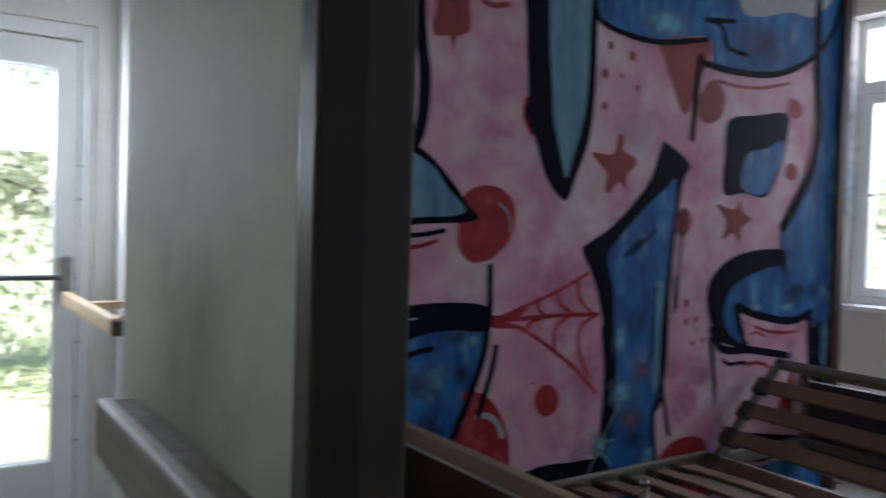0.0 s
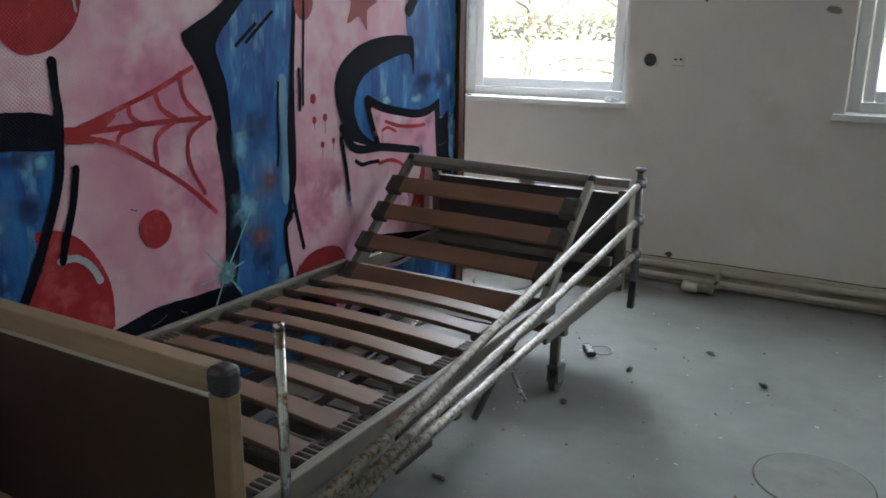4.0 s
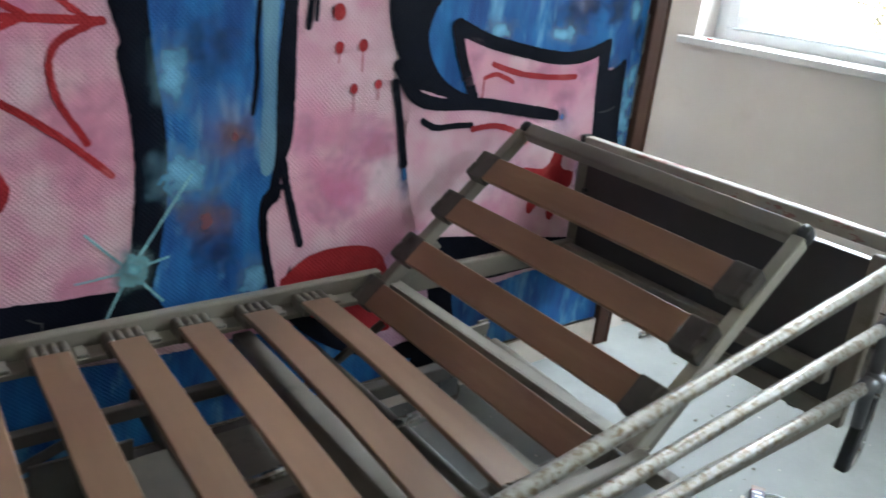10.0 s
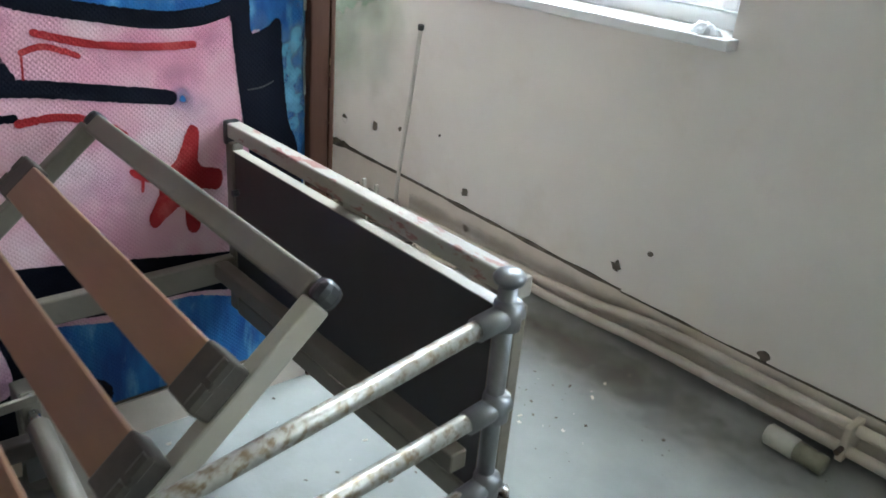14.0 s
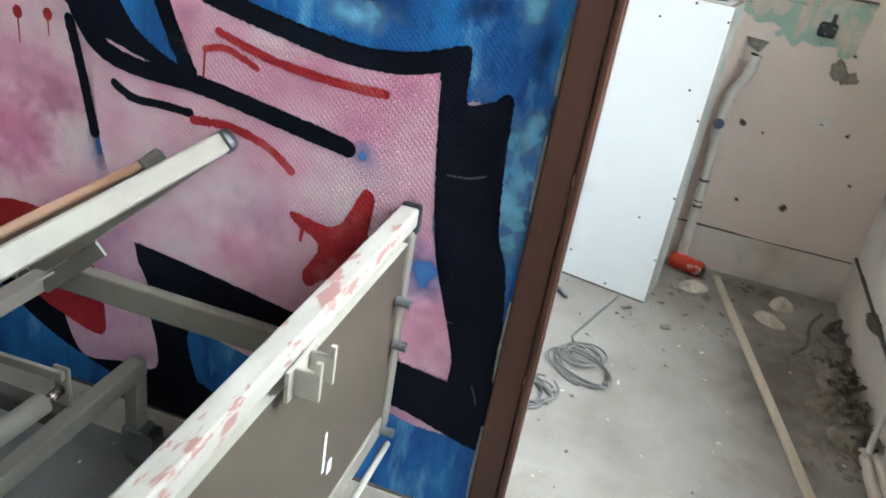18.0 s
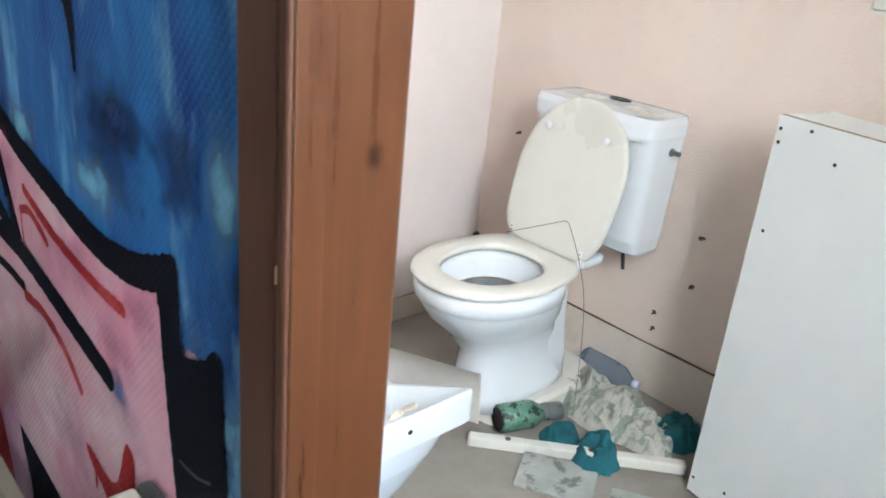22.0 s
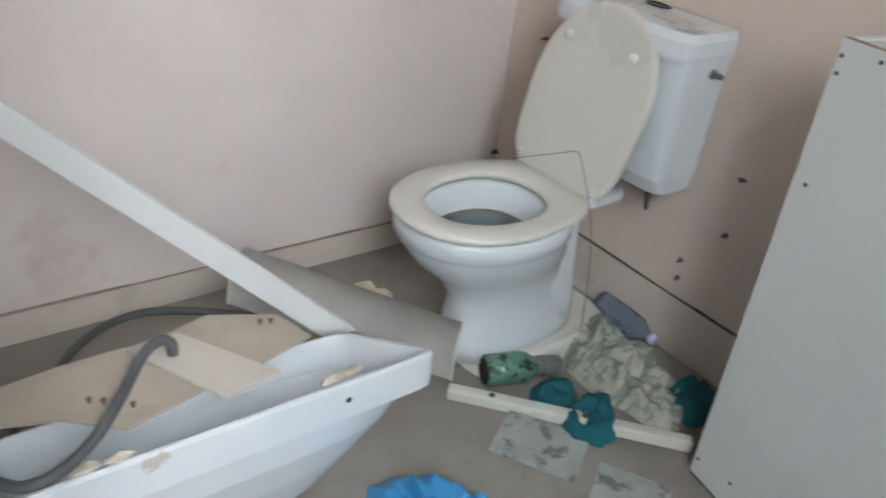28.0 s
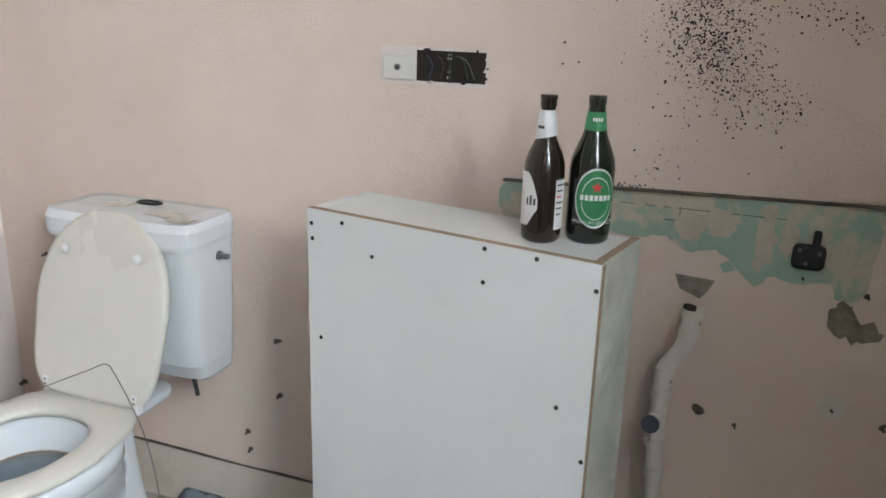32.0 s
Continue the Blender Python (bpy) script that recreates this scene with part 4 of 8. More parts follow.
mist("sky", 3, (1.096, 0.967), 0.066, 0.128)
mist("lilac", 3, (1.210, 0.842), 0.115, 0.128)
mist("rust", 3, (1.163, 0.643), 0.098, 0.098)
mist("rust", 3, (1.229, 0.825), 0.066, 0.066)
mist("navy", 3, (1.181, 0.555), 0.087, 0.087)
mist("navy", 3, (1.184, 1.019), 0.102, 0.102)
mist("sky", 3, (1.275, 0.479), 0.077, 0.092)
mist("navy", 1, (2.241, 1.104), 0.150, 0.082)
mist("navy", 1, (2.269, 1.139), 0.109, 0.054)
mist("navy", 1, (2.397, 1.126), 0.069, 0.082)
mist("sky", 1, (1.955, 1.060), 0.084, 0.046)
mist("sky", 1, (2.191, 1.051), 0.092, 0.046)
mist("sky", 1, (2.471, 1.128), 0.048, 0.082)
mist("sky", 1, (2.507, 0.927), 0.041, 0.069)
mist("navy", 1, (2.500, 1.057), 0.027, 0.082)
mist("magenta", 4, (2.105, 0.932), 0.103, 0.068)
mist("magenta", 4, (2.297, 0.955), 0.061, 0.054)
mist("magenta", 4, (2.226, 0.878), 0.085, 0.068)
mist("lilac", 4, (2.050, 0.651), 0.150, 0.112)
mist("lilac", 4, (2.256, 0.784), 0.085, 0.068)
mist("magenta", 4, (2.389, 0.493), 0.124, 0.165)
mist("blue", 4, (2.368, 0.637), 0.068, 0.094)
mist("blue", 4, (2.224, 0.819), 0.034, 0.034)
mist("magenta", 4, (1.876, 0.986), 0.051, 0.068)
mist("magenta", 0, (1.557, 0.801), 0.155, 0.111)
mist("magenta", 0, (1.480, 0.664), 0.143, 0.119)
mist("blue", 0, (1.685, 0.696), 0.035, 0.089)
mist("magenta", 0, (0.917, 0.835), 0.203, 0.174)
mist("magenta", 0, (1.257, 1.265), 0.202, 0.173)
mist("magenta", 0, (0.793, 1.149), 0.291, 0.258)
mist("magenta", 0, (1.499, 1.679), 0.224, 0.262)
mist("lilac", 0, (1.135, 1.783), 0.238, 0.204)
mist("sky", 2, (1.293, 2.227), 0.235, 0.098)
mist("navy", 2, (1.923, 2.230), 0.298, 0.171)
mist("sky", 1, (2.603, 1.636), 0.191, 0.382)
mist("navy", 1, (2.619, 2.055), 0.184, 0.414)
mist("sky", 1, (2.451, 0.795), 0.197, 0.247)
BARE = mat("bare_wallpaper_edge", (0.22, 0.26, 0.30), (0.46, 0.45, 0.42), 16.0, 0.7, bump=0.3, grain=160, weave=WEAVE, spec=0.2)
for z0, z1, w in ((0.16, 0.34, 0.007), (0.45, 0.62, 0.005), (0.80, 0.93, 0.006), (1.00, 1.11, 0.009), (1.17, 1.42, 0.010), (1.60, 1.90, 0.006)):
    stroke("bare_edge", BARE, 7, w, [(2.532, z0), (2.530, z0 * 0.6 + z1 * 0.4), (2.532, z1)])
stroke("side_band", BLUE, 1, 0.070, [(2.499, 0.25), (2.500, 0.50), (2.499, 0.82)])
stroke("side_band", BLUE, 1, 0.066, [(2.500, 0.78), (2.499, 1.2), (2.500, 1.8), (2.500, 2.75)])


# ---- hospital bed ----
TAUPE = mat("dusty_taupe_steel", (0.159, 0.141, 0.113), (0.215, 0.193, 0.156), 5, 0.5, bump=0.04, stain=(0.129, 0.105, 0.0779), stain_scale=7, stain_from=0.58)
# underframe brown, darkened to carry the shade under the slats
SHADED_UNDER = mat("shaded_brown_underframe", (0.055, 0.048, 0.042), (0.095, 0.083, 0.07), 7, 0.6, bump=0.1, stain=(0.035, 0.03, 0.026))
bed = thing("hospital_bed", (0.47, 1.2, 0.0), "old hospital bed frame with bare slats, raised backrest and no mattress", "bed")
RAIL_Z = 0.445


def end_board(y, panel_front, panel_back, trim, top_trim, foot):
    """A head or foot board: square tube frame round a laminate panel."""
    nm = "footboard" if foot else "headboard"
    x0, x1, zt, zb = (0.010, 0.948, 0.760, 0.235) if foot else (0.012, 0.950, 0.760, 0.283)
    t = 0.020
    deep = 0.021 if foot else 0.017
    shift = 0.0 if foot else 0.002
    wide = 0.046
    board = part(nm, box(x0 + 0.045, x1 - wide, y - t * 0.8, y + t * 0.8, zb, zb + 0.045, 0.004), trim, bed)
    part("upright", box(x0, x0 + 0.036, y + shift - deep * 0.85, y + shift + deep * 0.85, zb, zt - 0.045, 0.005), trim, board)
    part("upright", box(x1 - wide, x1, y + shift - deep * 0.85, y + shift + deep * 0.85, zb if not foot else 0.16, zt - 0.048, 0.005), trim, board)
    part("top_bar", box(x0 + 0.016, x1 - (0.040 if foot else 0.0), y + shift - deep, y + shift + deep, zt - (0.048 if foot else 0.034), zt, 0.004), top_trim, board)
    for cx0, cx1 in ((x0 - 0.004, x0 + 0.016), (x1 - 0.046, x1 + 0.003)):
        if cx0 < 0.5 or foot:
            r = 0.002
            part("corner_cap", box(cx0, cx1, y + shift - deep - r, y + shift + deep + r, zt - 0.054, zt + 0.003, 0.007 if not foot else 0.013), BLACK_CAP, board, "rounded black plastic corner cap")
    mid = y + 0.001
    part("panel", box(x0 + 0.036, x1 - wide, mid - 0.009, mid, zb + 0.045, zt - 0.062, 0.001), panel_front, board)
    part("panel_back", box(x0 + 0.036, x1 - wide, mid + 0.001, mid + 0.010, zb + 0.045, zt - 0.062, 0.001), panel_back, board)
    part("bright_edge", box(x0 + 0.036, x1 - wide, y - 0.012, y + 0.013, zt - 0.0625, zt - 0.0605), CREAM_METAL, board, "bright metal edging strip")
    for bz in (0.36, 0.60):
        part("panel_stud", tube([(x0 + 0.046, y - 0.020, bz), (x0 + 0.046, y - 0.006, bz)], 0.008, 10), BLACK_CAP, board, "black plastic panel stud")
    return board


# the two ends of the bed
end_board(0.076, DARK_PANEL, GREY_PANEL, TAN_METAL, TAN_METAL, True)
STREAKED = mat("cream_steel_with_pink_streaks", (0.303, 0.283, 0.245), (0.377, 0.348, 0.304), 5, 0.55, bump=0.04, spec=0.3, stretch=(1.6, 5, 5), stain=(0.262, 0.138, 0.122), stain_scale=7, stain_from=0.555, stain_to=0.585, stain_detail=10.0)
head_end = end_board(2.33, GREY_PANEL, BACK_PANEL, TAUPE, STREAKED, False)
lip = part("lower_rod", tube([(0.055, 2.362, 0.268), (0.925, 2.362, 0.268)], 0.0065, 10), CREAM_METAL, head_end, "thin pale rod along the headboard's foot", smooth=True)
part("rod_clip", box(0.800, 0.826, 2.352, 2.372, 0.258, 0.279, 0.003), BLACK_CAP, lip, "black rod clip")
# fittings on the outer face of the headboard
for bx in (0.455, 0.495):
    bm = box(bx, bx + 0.006, 2.357, 2.392, 0.695, 0.735, 0.001)
    add_box(bm, bx, bx + 0.006, 2.384, 2.392, 0.735, 0.752, 0.001)
    part("hook_bracket", bm, CREAM_METAL, head_end, "cream painted hook bracket")
part("bracket_plate", box(0.44, 0.515, 2.352, 2.358, 0.69, 0.735, 0.001), CREAM_METAL, head_end)
for bx, bz in ((0.075, 0.60), (0.06, 0.50), (0.06, 0.30)):
    part("bolt", tube([(bx, 2.345, bz), (bx, 2.372, bz)], 0.009, 10), GREY_METAL, head_end)
part("paint_drip", box(0.33, 0.338, 2.3415, 2.3435, 0.42, 0.50, 0.001), PVC, head_end, "white paint drip")
part("paint_drip", box(0.30, 0.316, 2.3415, 2.3435, 0.40, 0.425, 0.001), PVC, head_end, "white paint drip")

# long side rails: a box section with an inner ledge for the slat holders, and a lower tail under the backrest
for x, inward in ((0.046, 1), (0.926, -1)):
    rail_body = part("side_rail", box(x - 0.014, x + 0.014, 0.088, 1.60, RAIL_Z - 0.045, RAIL_Z + 0.018, 0.005), TAUPE, bed)
    u0, u1 = sorted((x + inward * 0.0145, x + inward * 0.066))
    part("rail_ledge", box(u0, u1, 0.10, 1.56, RAIL_Z - 0.034, RAIL_Z - 0.022, 0.002), TAUPE, rail_body)
    for k in range(9):
        part("ledge_tab", box(u0 + 0.004, u1 - 0.004, 0.292 + 0.1435 * k - 0.012, 0.292 + 0.1435 * k + 0.012, RAIL_Z - 0.0215, RAIL_Z - 0.014, 0.002), DULL_METAL, rail_body)
    part("side_rail_rear", box(x - 0.014, x + 0.014, 1.602, 2.31, 0.380, 0.440, 0.004) if inward > 0 else box(0.934, 0.951, 1.50, 2.312, 0.318, 0.366, 0.004), TAUPE, bed)
    part("hinge_bolt", tube([(x + inward * 0.016, 1.575, 0.425), (x + inward * 0.032, 1.575, 0.425)], 0.010, 6), GREY_METAL, rail_body)
part("paint_smear", box(0.9405, 0.9415, 0.56, 0.80, 0.425, 0.452, 0.0004), mat("dull_red_smear", (0.22, 0.10, 0.09), (0.30, 0.17, 0.15), 20, 0.7), bed, "dull red paint smear on the rail")
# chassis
# members below the slats take the shade-darkened colour
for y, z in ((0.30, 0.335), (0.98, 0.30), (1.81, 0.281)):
    part("cross_member", box(0.062, 0.905, y - 0.018, y + 0.018, z - 0.040, z, 0.004), SHADED_UNDER if y < 1.5 else DULL_METAL, bed)
part("cross_member", box(0.061, 0.910, 2.254, 2.290, 0.400, 0.438, 0.004), TAUPE, bed)
part("cross_angle", box(0.10, 0.875, 1.180, 1.224, 0.394, 0.400, 0.0015), DULL_METAL, bed, "grey cross angle under the slats")
part("cross_plate", box(0.075, 0.895, 1.392, 1.463, 0.394, 0.400, 0.0015), DULL_METAL, bed, "flat grey steel plate under the slats")
part("cross_angle", box(0.10, 0.875, 1.180, 1.185, 0.345, 0.3935, 0.0015), DULL_METAL, bed)
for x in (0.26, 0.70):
    part("chassis_bar", box(x - 0.016, x + 0.016, 0.319, 1.791, 0.235, 0.275, 0.004), SHADED_UNDER, bed)
part("lifting_rod", tube([(0.48, 0.55, 0.26), (0.48, 1.52, 0.33)], 0.014), CHROME, bed)
part("lift_panel", box(0.30, 0.86, 0.80, 1.16, 0.290, 0.296, 0.002), DULL_METAL, bed, "grey sheet under the slats")
for x in (0.30, 0.86):
    part("gusset", box(x - 0.004, x + 0.004, 0.72, 0.90, 0.20, 0.34, 0.002), SHADED_UNDER, bed)
# motor box and linkage are assumed, added to darken the gaps
part("motor_box", box(0.36, 0.60, 0.62, 0.86, 0.12, 0.20, 0.012), RUBBER, bed, "assumed dark motor housing, added under the slats")
for y0, y1, z0, z1 in ((0.55, 0.95, 0.16, 0.31), (1.20, 1.56, 0.15, 0.36)):
    for x in (0.14, 0.84):
        part("linkage_bar", tube([(x, y0, z0), (x, y1, z1)], 0.011, 8), SHADED_UNDER, bed)


def slat(parent, m, length=0.747, bow=0.012, nubs=True, width=0.072):
    """One sprung slat across the bed with its ribbed rubber end holders; m places its middle."""
    n = 10
    bm = bmesh.new()
    rows = []
    for i in range(n + 1):
        u = i / n - 0.5
        z = bow * (1 - (2 * u) ** 2)
        rows.append([bm.verts.new(m @ Vector((u * length, s * width / 2, z + h))) for s, h in ((-1, 0.005), (-0.94, 0.008), (0.94, 0.008), (1, 0.005), (1, -0.004), (0.92, -0.007), (-0.92, -0.007), (-1, -0.004))])
    for a, b in zip(rows, rows[1:]):
        for k in range(8):
            bm.faces.new((a[k], a[(k + 1) % 8], b[(k + 1) % 8], b[k]))
    bm.faces.new(rows[0])
    bm.faces.new(rows[-1][::-1])
    s = part("slat", bm, SLAT_WORN if nubs else SLAT, parent)
    for side in (-1, 1):
        bm = bmesh.new()
        if nubs:
            add_box(bm, *((-0.028, 0.040) if side > 0 else (-0.040, 0.028)), -width / 2 - 0.005, width / 2 + 0.005, -0.020, 0.002, 0.003)
            for k in range(4):
                w = (k - 1.5) * 0.0195
                add_tube(bm, [(side * u, w, h) for u, h in ((-0.003, -0.003), (0.000, 0.001), (0.038, 0.001), (0.043, -0.001))], [0.0085, 0.0105, 0.0105, 0.0085], 10)
        else:
            add_box(bm, -0.032, 0.032, -width / 2 - 0.004, width / 2 + 0.004, -0.026, 0.010, 0.005)
            for w in (-0.020, 0.020):
                add_tube(bm, [(side * 0.022, w - 0.015, 0.004), (side * 0.022, w + 0.015, 0.004)], 0.011, 8)
        bmesh.ops.transform(bm, matrix=m @ Matrix.Translation((side * (length / 2 + 0.004), 0, 0)), verts=bm.verts)
        part("slat_holder", bm, HOLDER if nubs else BROWN_RUBBER, s, "ribbed rubber slat holder")


for k in range(9):
    y = 0.225 + 0.1435 * k
    slat(bed, pose(0.486, y - 0.006, RAIL_Z - 0.003 + 0.002 * noise.noise((k * 1.7, 0, 0)), 0, 0, -2.0 + 0.8 * noise.noise((0, k * 2.3, 0))))

# raised backrest, its near side sagging a little
HINGE, HEADPOINT = Vector((0, 1.572, 0.427)), Vector((0, 2.018, 0.829))
rise = math.degrees(math.atan2(HEADPOINT.z - HINGE.z, HEADPOINT.y - HINGE.y))
span = (HEADPOINT - HINGE).length
TILT = pose(0.08, HINGE.y, HINGE.z, rise, 1.0, 0) @ Matrix.Translation((-0.08, 0, 0))
backrest = part("backrest", box(0.102, 0.876, span - 0.040, span, -0.024, 0.012, 0.005, TILT), TAUPE, bed)
for x in (0.086, 0.890):
    part("backrest_rail", box(x - 0.014, x + 0.014, -0.02, span - 0.030, -0.024, 0.012, 0.004, TILT), TAUPE if x < 0.5 else CREAM_METAL, backrest)
for x0, x1 in ((0.070, 0.101), (0.877, 0.906)):
    part("corner_cap", box(x0, x1, span - 0.032, span + 0.004, -0.027, 0.014, 0.012, TILT), BLACK_CAP, backrest, "rounded black plastic corner cap")
for u in (0.416, 0.277, 0.126, -0.020):
    slat(backrest, TILT @ pose(0.488, u, 0.036), 0.752, 0.004, False, 0.072)
for x in (0.086, 0.890):
    part("hinge_knuckle", tube([(x - 0.02, 1.575, 0.425), (x + 0.02, 1.575, 0.425)], 0.018, 12), GREY_METAL, backrest)
    part("stay", box(x - 0.004, x + 0.004, 0.0, 0.20, -0.060, -0.026, 0.002, TILT), DULL_METAL, backrest)
part("hinge_angle", box(0.062, 0.910, 1.600, 1.606, 0.385, 0.444, 0.001), TAUPE, bed, "pale angle bar behind the hinge")
part("hinge_angle", box(0.062, 0.910, 1.6062, 1.636, 0.438, 0.444, 0.001), DULL_METAL, bed)
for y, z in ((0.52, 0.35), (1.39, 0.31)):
    part("under_tube", tube([(0.08, y, z), (0.90, y, z)], 0.013, 10), SHADED_UNDER, bed, smooth=True)
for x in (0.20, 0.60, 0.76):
    part("lift_arm", box(x - 0.012, x + 0.012, 0.50, 1.17, 0.325, 0.355, 0.003, Matrix.Translation((0, 0, 0.02 * (x - 0.4)))), SHADED_UNDER, bed)
drive = part("drive_motor", tube([(0.305, 1.787, 0.322), (0.60, 1.770, 0.318)], 0.021, 14), DULL_METAL, bed, "grey cylinder of the bed drive", smooth=True)
part("drive_rod", tube([(0.262, 1.790, 0.324), (0.306, 1.787, 0.322)], 0.010, 10), CHROME, drive, smooth=True)
lever = part("drive_lever", box(0.252, 0.260, 1.772, 1.806, 0.285, 0.372, 0.003), DULL_METAL, bed, "upright lever of the bed drive")
for z in (0.324, 0.360):
    part("bolt", tube([(0.260, 1.789, z), (0.270, 1.789, z)], 0.009, 8), GREY_METAL, lever)
part("link_bar", box(-0.005, 0.005, 0.0, 0.20, -0.010, 0.010, 0.002, pose(0.266, 1.60, 0.350, 2.5, 0, 0)), DULL_METAL, bed)
# legs with casters
for x in (0.082, 0.862):
    for y in (0.30, 1.812):
        leg = part("leg", box(x - 0.017, x + 0.017, y - 0.017, y + 0.017, 0.11, 0.24 if y > 1 else 0.294, 0.004), DULL_METAL, bed)
        bm = tube([(x - 0.013, y + 0.022, 0.046), (x + 0.013, y + 0.022, 0.046)], 0.046, 20)
        part("caster_wheel", bm, RUBBER, leg, "grey rubber caster wheel")
        bm = box(x - 0.024, x - 0.017, y - 0.02, y + 0.05, 0.045, 0.112, 0.003)
        add_box(bm, x + 0.017, x + 0.024, y - 0.02, y + 0.05, 0.045, 0.112, 0.003)
        add_box(bm, x - 0.024, x + 0.024, y - 0.022, y + 0.03, 0.100, 0.118, 0.004)
        add_box(bm, x - 0.012, x + 0.012, y + 0.045, y + 0.085, 0.085, 0.095, 0.003)
        part("caster_fork", bm, GREY_METAL, leg, "steel caster fork with brake pedal")

# side safety rails, folded down towards the foot end
for z0, z1, y1 in ((0.773, 0.446, 0.13), (0.626, 0.418, 0.20), (0.487, 0.404, 0.27)):
    line = [(1.030, 2.19 + (y1 - 2.19) * u, z0 + (z1 - z0) * u) for u in (0.0, 0.2, 0.4, 0.6, 0.8, 1.0)]
    rail = part("safety_rail", tube(line, 0.0135, 14), RUST_CHROME, bed, "chromed safety rail speckled with rust", smooth=True)
    part("rail_sleeve", tube([(1.030, 2.228, z0 + 0.004), (1.030, 2.155, z0 - 0.006)], 0.0175, 14), GREY_METAL, rail, smooth=True)
    part("rail_joint", tube([(1.030, 2.21, z0 - 0.018), (1.030, 2.21, z0 + 0.020)], 0.020, 14), GREY_METAL, rail, smooth=True)
part("rail_post", tube([(1.022, 2.215, 0.37), (1.022, 2.215, 0.81)], 0.0135, 14), GREY_METAL, bed, smooth=True)
part("post_knob", lathe([(0.010, -0.03), (0.011, -0.02), (0.011, -0.008), (0.021, -0.004), (0.023, 0.003), (0.018, 0.010), (0.004, 0.013)], (1.022, 2.215, 0.822), 18), GREY_METAL, bed, "worn grey locking knob", smooth=True)
hook = part("rail_hook", box(1.006, 1.034, 2.222, 2.250, 0.0, 0.19, 0.006, Matrix.Translation((0, 2.215, 0.252)) @ Matrix.Rotation(radians(-10), 4, "X") @ Matrix.Translation((0, -2.236, 0))), BLACK_CAP, bed, "black rail bracket")
part("hook_edge", tube(smooth_line([(1.022, 2.262, 0.45), (1.022, 2.270, 0.33), (1.022, 2.262, 0.275), (1.022, 2.240, 0.256), (1.022, 2.222, 0.266)]), 0.009, 10), CHROME, hook, "worn metal bracket edge", smooth=True)
foot_post = part("rail_post", tube([(1.008, 0.132, 0.36), (1.008, 0.132, 0.835)], 0.0098, 14), CHROME, bed, "upright chromed rail post", smooth=True)
part("post_collar", tube([(1.008, 0.132, 0.826), (1.008, 0.132, 0.838)], 0.0106, 14), CHROME, foot_post, smooth=True)
for z in (0.36, 0.44):
    part("post_clamp", box(0.955, 1.032, 0.112, 0.152, z, z + 0.035, 0.008), GREY_METAL, foot_post)
part("release_pin", tube([(1.03, 1.06, 0.40), (1.10, 1.00, 0.355)], 0.006, 8), CHROME, bed)


# ---- bathroom ----
def patch(name, outline, depth, axis, at, material, parent=None, label="", seed=0.0, rough=0.004, sharp=False):
    """A thin flat piece with a broken outline: axis 'x' lies on a wall x = at, 'y' on y = at, 'z' on a floor."""
    pts = []
    line = [Vector((a, b, 0)) for a, b in outline] if sharp else smooth_line([(a, b, 0) for a, b in outline], 5, True)
    for i, p in enumerate(line):
        pts.append((p.x + rough * noise.noise((p.x * 60 + seed, p.y * 60, 1)), p.y + rough * noise.noise((p.x * 60, p.y * 60 + seed, 7))))
    bm = bmesh.new()
    rings = []
    for d in (at, at + depth):
        rings.append([bm.verts.new((d, a, b) if axis == "x" else (a, d, b) if axis == "y" else (a, b, d)) for a, b in pts])
    for tri in tessellate_polygon([[Vector((a, b, 0)) for a, b in pts]]):
        for r in rings:
            bm.faces.new([r[k] for k in tri])
    n = len(pts)
    for k in range(n):
        bm.faces.new((rings[0][k], rings[0][(k + 1) % n], rings[1][(k + 1) % n], rings[1][k]))
    return part(name, bm, material, parent, label)


# toilet
TY = 1.638
toilet = thing("toilet", (-1.36, TY, 0.0), "white ceramic toilet with raised yellowed seat lid and cistern", "toilet")


def oval(cx, rx_front, rx_back, ry, z, n=36, cy=TY, power=2.2, back=None, pinch=0.0):
    """A rounded outline, longer towards the front."""
    out = []
    for k in range(n):
        a = 2 * math.pi * k / n
        c, s = math.cos(a), math.sin(a)
        e = power if c > 0 or back is None else back
        c2, s2 = math.copysign(abs(c) ** (2 / e), c), math.copysign(abs(s) ** (2 / e), s)
        s2 *= 1 - pinch * max(0.0, -c2) ** 1.5
        out.append(Vector((cx + (rx_front if c > 0 else rx_back) * c2, cy + ry * s2, z)))
    return out


def loft(rings, close_first=True, close_last=True):
    bm = bmesh.new()
    vs = [[bm.verts.new(p) for p in r] for r in rings]
    n = len(vs[0])
    for a, b in zip(vs, vs[1:]):
        for k in range(n):
            bm.faces.new((a[k], a[(k + 1) % n], b[(k + 1) % n], b[k]))
    if close_first:
        bm.faces.new(vs[0][::-1])
    if close_last:
        bm.faces.new(vs[-1])
    return bm


